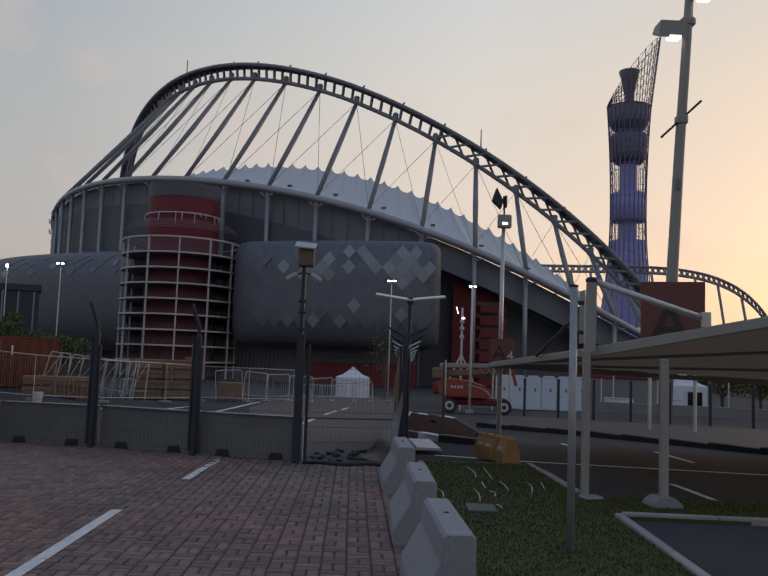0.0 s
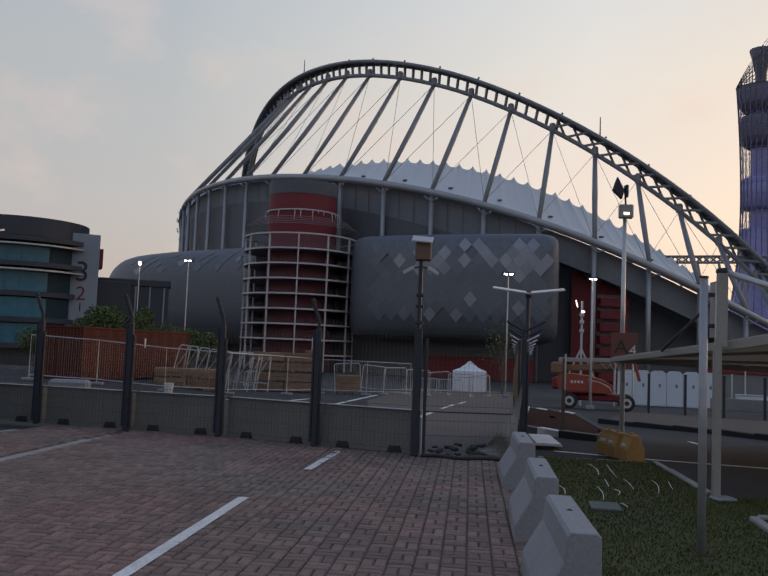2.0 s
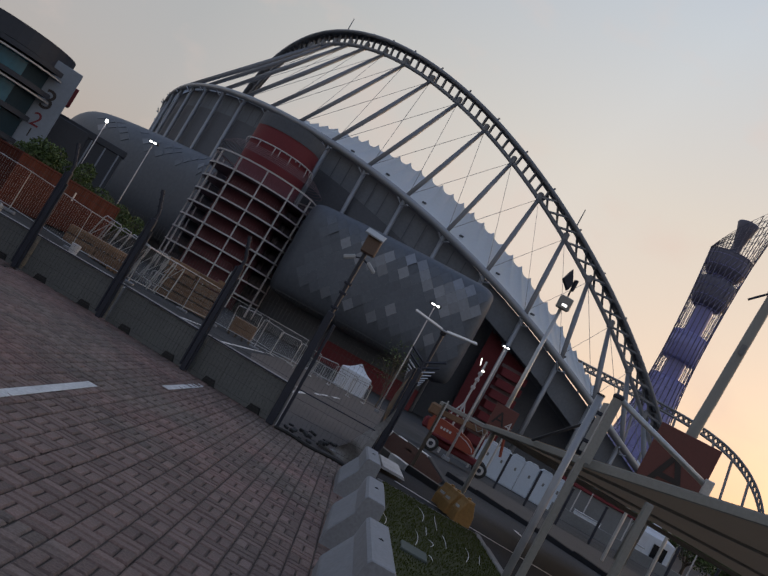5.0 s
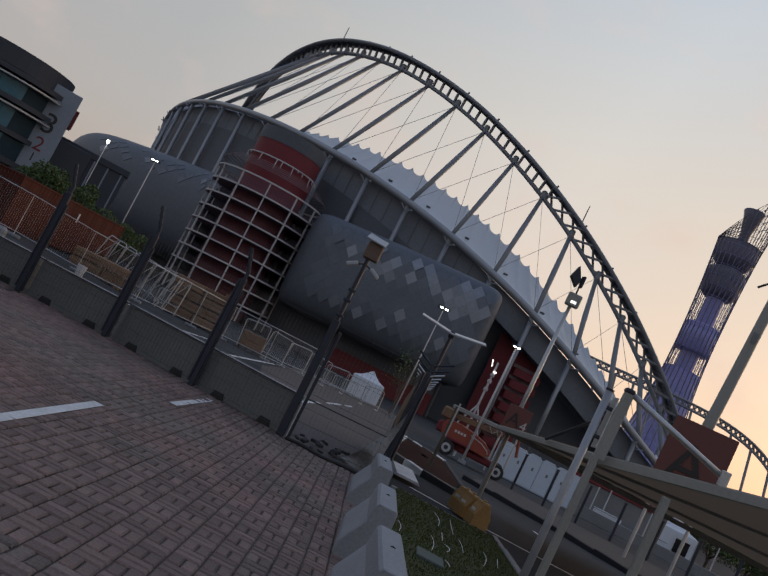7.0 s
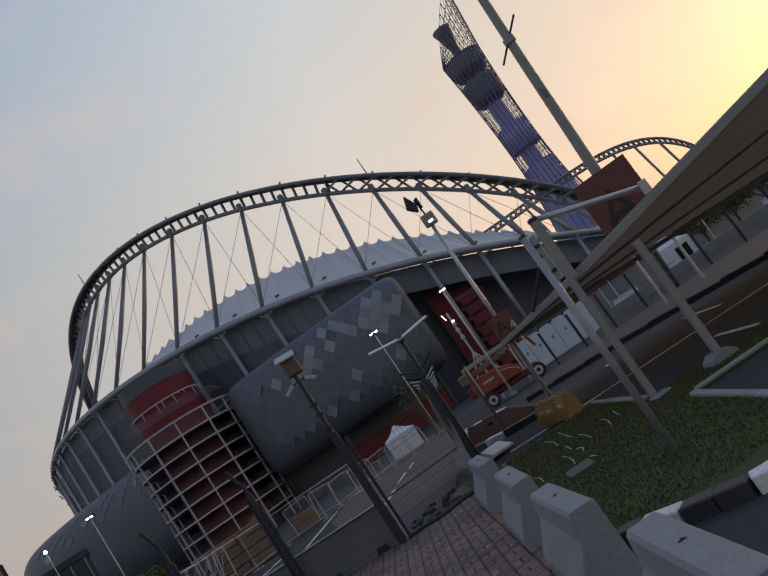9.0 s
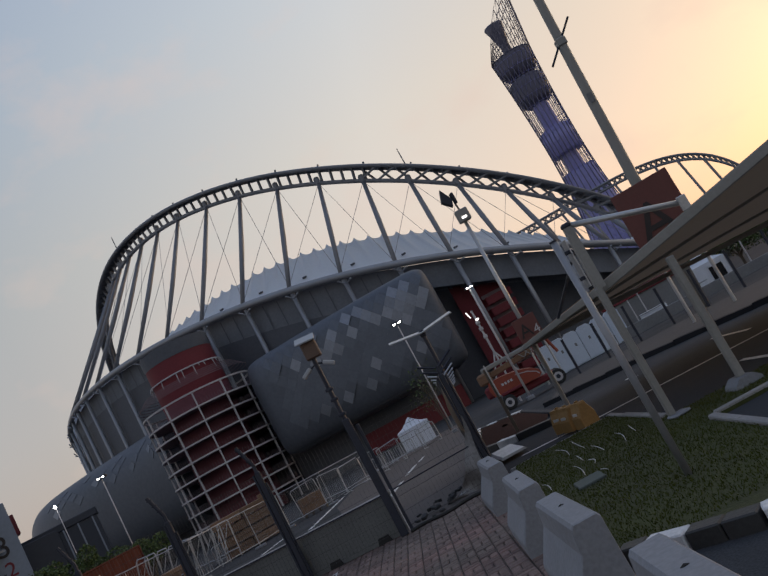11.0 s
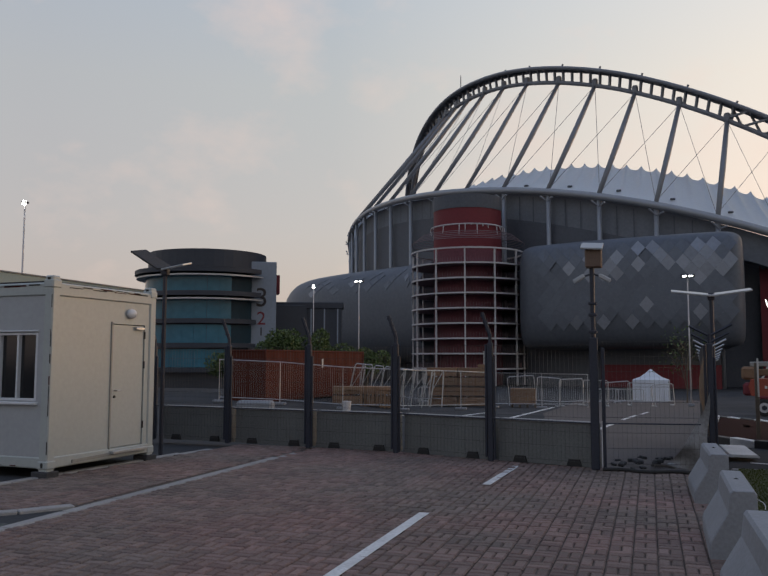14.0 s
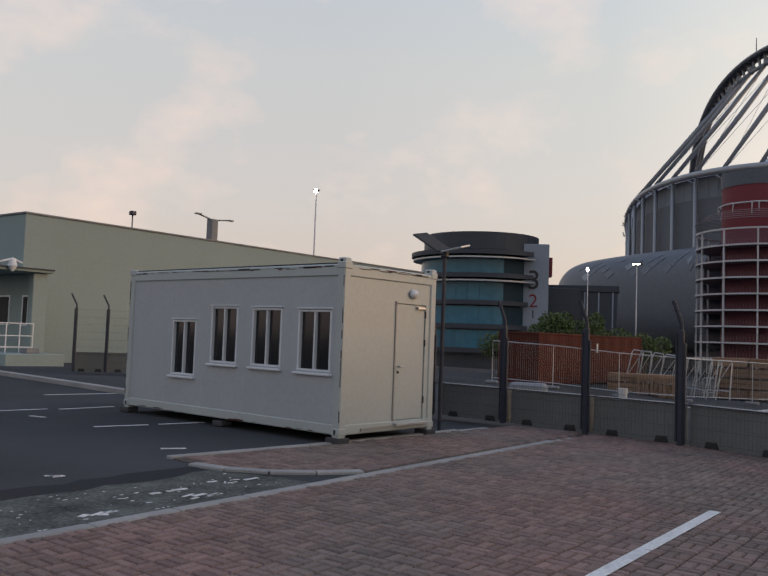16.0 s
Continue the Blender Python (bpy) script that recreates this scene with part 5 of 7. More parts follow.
def letter_sign(name, at, w, h, z0, label, extra=None):
    ob = thing(name, label, "sign", at=at)
    part("board", Mesh().box((0, 0, z0 + h / 2), (w, 0.14, h), bev=0.02), SIGN_BROWN, ob)
    zg = 0
    for s in (-0.35, 0.35):
        part("leg", Mesh().tube([(s * w, 0.02, 0), (s * w, 0.02, z0 + 0.1)], 0.06, 8), GALV, ob)
    text_mesh("A", h * (0.95 if not extra else 0.8), "letter", SIGN_BLACK, ob, pose(-0.05 * w if not extra else -0.12 * w, -0.09, z0 + h * (0.30 if not extra else 0.42), 90, 0, 0))
    if extra:
        text_mesh(extra, h * 0.55, "numeral", PALE_SIGN, ob, pose(0.33 * w, -0.09, z0 + h * 0.3, 90, 0, 0))
    return ob


g1, g2 = ground_z(11, 28), ground_z(9, 49)
letter_sign("zone_sign", pose(11.05, 27.9, g1, 0, 0, -21), 2.12, 2.2, 4.78 - 2.2 - g1, "red brown board with a black letter A")
letter_sign("zone_sign", pose(9.0, 49.2, g2, 0, 0, -10), 1.47, 1.5, 3.22 - 1.5 - g2, "small red brown board with letter A and numeral 4", "4")

# ---- tall floodlight mast ----
gm = ground_z(15, 37)
mast = thing("floodlight_mast", "tall pale grey floodlight mast with lit lamp heads", "mast", at=pose(14.8, 37.2, gm))
H0 = -gm
part("pole", Mesh().tube([(-0.4, 0, 0), (-0.08, 0, H0 + 6.25), (0.22, 0, H0 + 12), (0.55, 0, H0 + 17.3), (0.78, 0, H0 + 21.3)], [0.30, 0.27, 0.24, 0.22, 0.2], 12), POST_CREAM, mast, smooth=True)
part("cross_bar", Mesh().tube([(-0.62, 0.1, H0 + 12.7), (1.15, -0.3, H0 + 14.45)], 0.06, 6), BLACK_METAL, mast)
part("clamp", Mesh().box((0.3, -0.03, H0 + 13.55), (0.5, 0.5, 0.42), bev=0.05), POST_CREAM, mast)
part("number_plate", Mesh().box((0.05, -0.3, H0 + 10.4), (0.26, 0.03, 0.5)), PLINTH_GREY, mast)
part("top_rod", Mesh().tube([(0.78, 0, H0 + 21.2), (0.86, 0, H0 + 23.0)], [0.12, 0.07], 8), BLACK_METAL, mast)
part("collar", Mesh().box((0.64, 0, H0 + 18.4), (0.62, 0.5, 0.5), bev=0.12), POST_CREAM, mast)
for x0, x1, z in ((-0.92, 0.42, 17.85), (0.5, 1.95, 19.85)):
    hd = part("lamp_head", Mesh().prism([(x0 + 0.08, 0.42), (x1, 0.42), (x1, -0.34), (x1 - 0.1, -0.42), (x0, -0.42), (x0 - 0.04, -0.3)], lambda u, w: (u, -0.42, H0 + z + w), lambda u, w: (u, 0.42, H0 + z + w * 0.5 + 0.2)), POST_CREAM, mast, "boxy floodlight head")
    part("lens", Mesh().box(((x0 + x1) / 2 + 0.1, -0.2, H0 + z - 0.36), (0.62, 0.5, 0.16), bev=0.05), LAMP_SOFT, hd)
    part("bracket", Mesh().tube([(0.66, 0, H0 + z + 0.9), ((x0 + x1) / 2 + 0.2, 0.1, H0 + z + 0.2)], [0.14, 0.12], 6), POST_CREAM, mast)


# ---- street lamps ----
def street_lamp(x, y, top, label, round_head=False, r=0.07, k=1.0):
    z = ground_z(x, y)
    ob = thing("street_lamp", label, "street lamp", group="lamps of the yard", at=pose(x, y, z))
    part("pole", Mesh().tube([(0, 0, 0), (0, 0, top - z)], [r, r * 0.65], 8), RAMP_WHITE, ob, smooth=True)
    part("base", Mesh().box((0, 0, 0.1), (0.4, 0.4, 0.2), bev=0.03), CONCRETE, ob)
    hz = top - z
    if round_head:
        part("head", Mesh().box((0, 0, hz + 0.05), (0.5, 0.5, 0.16), bev=0.07), BLACK_METAL, ob)
        part("lens", Mesh().grid([[(0.2 * math.sin(a) * math.cos(b), 0.2 * math.sin(a) * math.sin(b) - 0.06, hz + 0.02 + 0.2 * math.cos(a)) for b in [math.pi * k / 6 for k in range(13)]] for a in [math.pi * k / 8 for k in range(9)]]), LAMP_GLOW, ob, smooth=True)
    else:
        part("head", Mesh().box((0, 0, hz + 0.05), (0.95 * k, 0.42 * k, 0.22 * k), bev=0.05 * k), BLACK_METAL, ob)
        for s in (-0.2 * k, 0.2 * k):
            part("lens", Mesh().box((s, -0.2 * k, hz + 0.02), (0.26 * k, 0.06, 0.11 * k), bev=0.02 * k), LAMP_GLOW, ob)
    return ob


street_lamp(-25.53, 70.54, 8.9, "white lamp post with a lit twin head by the ramp tower")
street_lamp(2.6, 59.98, 7.5, "white lamp post with a lit twin head by the metal podium", r=0.06)
street_lamp(-37.26, 87.4, 10.2, "white lamp post with a lit round head", True)
street_lamp(-47.1, 51.8, 14.1, "tall lamp post with a lit round head behind the white building", True, r=0.09)
street_lamp(6.0, 41.6, 5.6, "lamp post with lit head beside the lifting machine", r=0.07, k=0.55)

# speaker mast
gs = ground_z(10.7, 59)
sm = thing("speaker_mast", "grey steel mast with loudspeaker and lit floodlight", "mast", at=pose(10.65, 59.1, gs))
part("pole", Mesh().tube([(0, 0, 0), (0.05, 0, 12.2 - gs)], [0.19, 0.13], 10), GALV, sm, smooth=True)
part("lamp_box", Mesh().box((0.1, -0.1, 12.2 - gs), (1.0, 0.5, 1.0), bev=0.08), POST_CREAM, sm)
part("lens", Mesh().box((0.1, -0.37, 12.02 - gs), (0.4, 0.05, 0.18), bev=0.02), LAMP_SOFT, sm)
part("speaker", Mesh().prism([(-0.55, 0.2), (0.1, -0.5), (0.25, 0.1), (-0.25, 1.2)], lambda u, w: (u - 0.3, -0.35, 13.6 - gs + w * 0.9), lambda u, w: (u - 0.3, 0.35, 13.6 - gs + w * 0.9)), BLACK_METAL, sm, "black loudspeaker")
part("stem", Mesh().tube([(0.1, 0, 12.6 - gs), (0.0, 0, 14.1 - gs)], 0.07, 6), BLACK_METAL, sm)
part("speaker", Mesh().box((0.15, 0, 13.7 - gs), (0.22, 0.4, 0.9), bev=0.04), BLACK_METAL, sm, "black loudspeaker")

# portable light tower with struts
lt = thing("light_tower", "portable light tower with white lamp arms", "light tower", at=pose(6.3, 47.6, ground_z(6, 47.6)))
lz = -ground_z(6, 47.6)
part("mast", Mesh().tube([(0, 0, 0), (0, 0, lz + 4.9)], 0.07, 6), RAMP_WHITE, lt)
for z in (3.2, 3.7, 4.1):
    part("collar", Mesh().box((0, 0, lz + z), (0.24, 0.24, 0.2), bev=0.03), RAMP_WHITE, lt)
part("lamp", Mesh().box((0, 0, 0), (0.06, 0.07, 0.42), m=pose(-0.3, 0, lz + 4.75, 0, -14, 0), bev=0.015), LAMP_SOFT, lt)
part("lamp", Mesh().box((0.05, -0.05, lz + 4.3), (0.2, 0.14, 0.11), bev=0.02), LAMP_SOFT, lt)
for s in (-1, 1):
    part("strut", Mesh().tube([(0, 0, lz + 2.2), (s * 0.8, 0, lz + 0.4)], 0.05, 6), RAMP_WHITE, lt)

# ---- lifting machine ----
gb = ground_z(6.7, 43)
boom = thing("boom_lift", "orange red boom lift on four black wheels", "boom lift", at=pose(6.62, 43.0, gb, 0, 0, -8))


def wheel(x, y, r, w):
    t = part("tyre", Mesh().tube([(x, y - w / 2, r), (x, y - w * 0.4, r), (x, y + w * 0.4, r), (x, y + w / 2, r)], [r * 0.88, r, r, r * 0.88], 20), RUBBER, boom)
    part("rim", Mesh().tube([(x, y - w / 2 - 0.02, r), (x, y + w / 2 + 0.02, r)], r * 0.6, 14), RAMP_WHITE, t, "pale wheel rim")
    part("hub", Mesh().tube([(x, y - w / 2 - 0.05, r), (x, y + w / 2 + 0.05, r)], r * 0.3, 8), BLACK_METAL, t)


for x in (-1.45, 1.35):
    for y in (-0.8, 0.8):
        wheel(x, y, 0.40, 0.32)
part("chassis", Mesh().box((-0.05, 0, 0.60), (2.9, 1.0, 0.36), bev=0.08), RED_WALL, boom, "dark red chassis")
part("axle_guard", Mesh().box((-1.0, -0.86, 0.88), (1.3, 0.14, 0.16), bev=0.04), RED_WALL, boom)
hood = [(-2.0, 0.95), (-0.6, 0.82), (0.55, 0.84), (0.72, 0.98), (0.66, 1.2), (0.3, 1.45), (-0.4, 1.66), (-1.3, 1.76), (-2.0, 1.74), (-2.12, 1.4)]
part("engine_hood", Mesh().prism(hood, lambda u, w: (u, -0.85, w), lambda u, w: (u, -0.2, w)), ORANGE, boom, "rounded orange red engine hood")
part("engine_hood", Mesh().prism(hood, lambda u, w: (u * 0.97, 0.1, w), lambda u, w: (u * 0.97, 0.8, w)), ORANGE, boom)
part("hood_stripe", Mesh().tube([(-0.55, -0.862, 1.50), (0.1, -0.862, 1.36), (0.5, -0.862, 1.15), (0.6, -0.862, 0.98)], 0.022, 5), RAMP_WHITE, boom, "thin pale stripe")
for k in range(4):
    part("maker_mark", Mesh().box((-1.35 + 0.17 * k, -0.862, 1.36), (0.11, 0.02, 0.13)), PALE_SIGN, boom)
part("counterweight", Mesh().box((-2.05, 0, 2.02), (0.75, 1.1, 0.62), bev=0.1), TIMBER, boom, "beige counterweight")
part("counterweight", Mesh().box((-2.12, 0, 1.25), (0.5, 1.5, 0.6), bev=0.1), RED_WALL, boom)
part("boom_arm", Mesh().box((0, 0, 0), (2.6, 0.3, 0.32), m=pose(-0.5, 0.0, 2.12, 0, -4, 0), bev=0.04), TIMBER, boom, "beige boom arm")
part("boom_arm", Mesh().box((0, 0, 0), (3.9, 0.24, 0.24), m=pose(-0.1, -0.05, 2.48, 0, -1, 0), bev=0.04), POST_CREAM, boom, "pale upper boom arm")
for x0, x1 in ((0.1, 0.6), (0.5, 0.9), (0.8, 1.1)):
    part("hose_loop", Mesh().tube([(x0, -0.2, 2.35), ((x0 + x1) / 2, -0.24, 2.05), (x1, -0.2, 2.3)], 0.03, 5), POST_CREAM, boom)
part("jib", Mesh().tube([(1.75, -0.05, 2.45), (2.0, 0, 1.5)], 0.09, 6), ORANGE, boom)

# ---- white portable toilets ----
for i in range(6):
    x = 10.3 + 1.0 * i
    y = 55.6 - 0.22 * i
    z = ground_z(x, y)
    t = thing("portable_toilet", "white plastic portable toilet cubicle", "toilet cabin", group="row of portable toilets", at=pose(x, y, z, 0, 0, -12))
    hh = 2.15
    part("body", Mesh().box((0, 0, hh / 2), (1.0, 0.94, hh), bev=0.03), TOILET_WHITE, t)
    part("roof", Mesh().prism([(-0.47, 0), (0.47, 0), (0.3, 0.14), (-0.3, 0.14)], lambda u, w: (u, -0.47, hh + w), lambda u, w: (u, 0.47, hh + w)), TOILET_WHITE, t)
    part("door", Mesh().box((0, -0.475, 1.0), (0.72, 0.03, 1.85), bev=0.01), TOILET_WHITE, t)
    part("vent", Mesh().box((0.1, -0.495, 1.35), (0.14, 0.01, 0.22)), PLINTH_GREY, t)

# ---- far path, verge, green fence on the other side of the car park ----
# near-black colour of these stones stands for the kerb's shadow line
strip("verge_kerb", [(4.4, 28.2), (7.2, 24.8), (9.9, 19.4), (13.5, 12.0)], 0.25, -0.06, 0.12, ASPHALT_NEW_KERB_SHADE, "low kerb at the far side of the car park, coloured as its shadow line", "kerb", pieces=1.5)
fp_near, fp_far = [(4.6, 28.6), (7.45, 25.1), (10.2, 19.6), (14.0, 12.2)], [(7.3, 38.6), (12.2, 35.0), (17.5, 31.8), (30.0, 24.0)]
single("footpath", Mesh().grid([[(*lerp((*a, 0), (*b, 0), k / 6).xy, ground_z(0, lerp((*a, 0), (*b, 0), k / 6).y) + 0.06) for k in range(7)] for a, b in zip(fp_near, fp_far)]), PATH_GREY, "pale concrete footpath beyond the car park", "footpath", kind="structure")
for i in range(9):
    x = 8.55 + 1.45 * i
    y = 40.3 - 0.95 * i
    z = ground_z(x, y)
    o = thing("boundary_post", "dark boundary fence post", "post", group="boundary fence posts", at=pose(x, y, z))
    part("post", Mesh().box((0, 0, 0.92), (0.11, 0.11, 1.84), bev=0.015), BLACK_METAL, o)
    part("cap", Mesh().box((0, 0, 1.86), (0.14, 0.14, 0.05), bev=0.01), BLACK_METAL, o)
single("boundary_wall", Mesh().box((21, 52.6, -1.0), (26, 0.25, 0.9), rz=-15, bev=0.03), PLINTH_GREY, "low dark wall under the boundary fence", "wall", kind="structure")


# ---- plants ----
def tree(name, x, y, h, spread, label, seed, leaves=900, trunk=0.25, bare=False, group=""):
    z = ground_z(x, y)
    r = random.Random(seed)
    ob = thing(name, label, "tree" if trunk else "shrub", group=group, at=pose(x, y, z))
    tips = []
    wood = Mesh()
    if trunk:
        wood.tube([(0, 0, 0), (0.05, 0, h * 0.25), (0, 0.05, h * 0.45)], [trunk * 0.5, trunk * 0.4, trunk * 0.3], 7)
    for k in range(9):
        a, e = r.uniform(0, 6.3), r.uniform(0.35, 1.0)
        p = Vector((0, 0, h * r.uniform(0.15, 0.45)))
        q = p + Vector((math.cos(a) * spread * 0.6 * (1.2 - e), math.sin(a) * spread * 0.6 * (1.2 - e), h * 0.45 * e))
        wood.tube([p, lerp(p, q, 0.5) + Vector((0, 0, 0.05 * h)), q], [0.06 * (trunk or .3) / .3, 0.04, 0.015], 5)
        tips.append(q)
        for _ in range(5):
            b = q + Vector((r.uniform(-1, 1) * spread * 0.35, r.uniform(-1, 1) * spread * 0.35, r.uniform(-0.1, 0.25) * h))
            wood.tube([lerp(p, q, r.uniform(.5, 1)), b], [0.025, 0.008], 4)
            tips.append(b)
    part("trunk", wood, BARK, ob)
    if not bare:
        m = Mesh()
        for _ in range(leaves):
            c = r.choice(tips) + Vector((r.gauss(0, 0.13) * spread, r.gauss(0, 0.13) * spread, r.gauss(0, 0.07) * h))
            c.z = max(c.z, 0.1)
            s = r.uniform(0.06, 0.13) * (0.7 + 0.1 * h)
            u = Vector((r.uniform(-1, 1), r.uniform(-1, 1), r.uniform(-1, 1))).normalized() * s
            w = u.cross(Vector((r.uniform(-1, 1), r.uniform(-1, 1), r.uniform(-1, 1)))).normalized() * s * 0.5
            m.add([c - u, c + w, c + u, c - w], [(0, 1, 2, 3)])
        tagged(part("crown", m, LEAF, ob, fix=False), kind="stuff")
    return ob


def shrub(x, y, w, h, label, seed, leaves):
    """A clipped round bush: short stems and lumps of small leaves."""
    z = ground_z(x, y)
    r = random.Random(seed)
    ob = thing("shrub", label, "shrub", group="shrubs behind the container", at=pose(x, y, z))
    lumps = [(Vector((r.gauss(0, 0.24) * w, r.gauss(0, 0.16) * w, h * (0.55 + 0.32 * r.random() * (1 - abs(r.gauss(0, 0.3)))))), r.uniform(0.12, 0.22) * w) for _ in range(16)]
    stems = Mesh()
    for c, _ in lumps:
        stems.tube([(c.x * 0.15, c.y * 0.15, 0), (c.x * 0.5, c.y * 0.5, h * 0.35), c], [0.06, 0.04, 0.015], 5)
    part("stem", stems, BARK, ob)
    m = Mesh()
    for _ in range(leaves):
        c, rad = r.choice(lumps)
        d = Vector((r.gauss(0, 1), r.gauss(0, 1), r.gauss(0, 1))).normalized()
        p = c + d * rad * r.uniform(0.75, 1.06)
        p.z = max(p.z, 0.1)
        s = r.uniform(0.05, 0.11)
        u = Vector((r.uniform(-1, 1), r.uniform(-1, 1), r.uniform(-1, 1))).normalized() * s
        w2 = u.cross(Vector((r.uniform(-1, 1), r.uniform(-1, 1), r.uniform(-1, 1)))).normalized() * s * 0.6
        m.add([p - u, p + w2, p + u, p - w2], [(0, 1, 2, 3)])
    tagged(part("crown", m, LEAF, ob, fix=False), kind="stuff")
    return ob


shrub(-25.2, 46.8, 3.4, 2.6, "dark green bush beside the red container", 30, 6000)
shrub(-22.6, 48.4, 4.2, 4.2, "tall rounded olive green bush behind the red container", 31, 9000)
shrub(-21.0, 49.6, 3.2, 3.8, "rounded olive green bush behind the red container", 32, 6000)
shrub(-18.4, 52.0, 3.4, 3.1, "low olive green bush behind the red container", 33, 6000)
for i, (x, y, h, s) in enumerate([(28.5, 69, 4.2, 3.6), (31, 67.5, 4.4, 3.8), (33.5, 66, 4.6, 3.8), (36, 65, 4.4, 3.6), (39, 64, 4.6, 3.8), (42.5, 62.5, 4.8, 4.0), (46, 61, 4.6, 4.0), (51, 58, 4.6, 4.0)]):
    tree("tree", x, y, h, s, "dark broadleaf tree beyond the boundary fence", 50 + i, 3600, 0.3, group="trees beyond the car park")
tree("bare_tree", 2.9, 74, 6.2, 3.4, "thin tree with sparse leaves beside the white tent", 71, 260, 0.15)

# ---- planting bed with striped kerb ----
bed = [(1.50, 21.8), (2.25, 20.3), (2.90, 19.6), (3.36, 21.8), (3.95, 32.4), (2.7, 36.3), (1.78, 26.5)]
rows = []
for k in (1.0, 0.8, 0.5, 0.1):
    rows.append([(2.6 + (x - 2.6) * k, 26.0 + (y - 26.0) * k, ground_z(0, 26.0 + (y - 26.0) * k) + 0.10 + 0.10 * (1 - k) ** 0.6) for x, y in bed + bed[:1]])
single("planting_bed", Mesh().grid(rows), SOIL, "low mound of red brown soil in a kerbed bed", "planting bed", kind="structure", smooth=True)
strip("kerb_bed", [(1.62, 26.5), (1.38, 21.7), (2.2, 20.05), (2.98, 19.25)], 0.2, -0.06, 0.14, BLACK_PAINT, "black and white painted kerb round the soil bed", "kerb", pieces=0.85, alt=WHITE_PAINT)
strip("kerb_bed_side", [(2.98, 19.25), (3.52, 21.7), (4.12, 32.4)], 0.16, -0.06, 0.10, PATH_GREY, "low grey kerb along the soil bed", "kerb", pieces=1.2)
strip("kerb_bed_far", [(1.62, 26.5), (2.6, 36.9), (4.1, 32.6)], 0.2, -0.06, 0.13, BLACK_PAINT, "black and white painted kerb behind the soil bed", "kerb", pieces=1.3, alt=WHITE_PAINT)
single("rubber_ramp", Mesh().prism([(-0.5, 0), (0.5, 0), (0.42, 0.05), (-0.42, 0.05)], lambda u, w: (1.55 + u * 0.55, 16.2, w - 0.05), lambda u, w: (1.5 + u * 0.55, 18.0, w - 0.05)), WHITE_PAINT, "white painted patch on the asphalt by the fence", "road marking", kind="structure")
pl = thing("plank_post", "weathered thin timber post standing in the soil bed", "post", at=pose(2.35, 21.0, ground_z(2.3, 21)))
part("post", Mesh().box((0, 0, 0.95), (0.09, 0.05, 1.9), bev=0.008), BARK, pl)
part("splint", Mesh().box((0.03, -0.03, 1.55), (0.04, 0.03, 0.9), bev=0.005), GALV, pl)


def bollard(at, ln=0.22):
    ob = thing("plastic_barrier", "faded orange plastic water barrier", "barrier", group="orange plastic barriers", at=at)
    prof = [(-0.24, 0), (0.24, 0), (0.23, 0.25), (0.12, 0.48), (0.1, 0.56), (-0.1, 0.56), (-0.12, 0.48), (-0.23, 0.25)]
    n = len(prof)
    m = Mesh()
    vs = []
    for y, k in ((-ln, 0.93), (-ln + 0.03, 1), (ln - 0.03, 1), (ln, 0.93)):
        vs += [(u * k, y, w * (1 if w < .1 else k)) for u, w in prof]
    fs = [tuple(range(n)), tuple(range(3 * n, 4 * n))]
    for i in range(3):
        fs += [(i * n + k, i * n + (k + 1) % n, (i + 1) * n + (k + 1) % n, (i + 1) * n + k) for k in range(n)]
    part("shell", m.add(vs, fs), YELLOW_OLD, ob)
    part("label_bar", Mesh().box((-0.20, 0, 0.33), (0.02, 0.2, 0.06), m=pose(0, 0, 0, 0, 0, 0)), PALE_SIGN, ob)
    part("cap", Mesh().tube([(0, 0, 0.55), (0, 0, 0.6)], 0.05, 8), YELLOW_OLD, ob)
    return ob


b0 = bollard(pose(2.78, 14.5, -0.03, 0, 0, 14) @ Matrix.Diagonal((0.72, 0.8, 0.78, 1)))
copy_thing(b0, pose(2.66, 15.1, -0.05, 0, 0, 20))
copy_thing(b0, pose(2.6, 15.6, -0.06, 0, 0, 28))

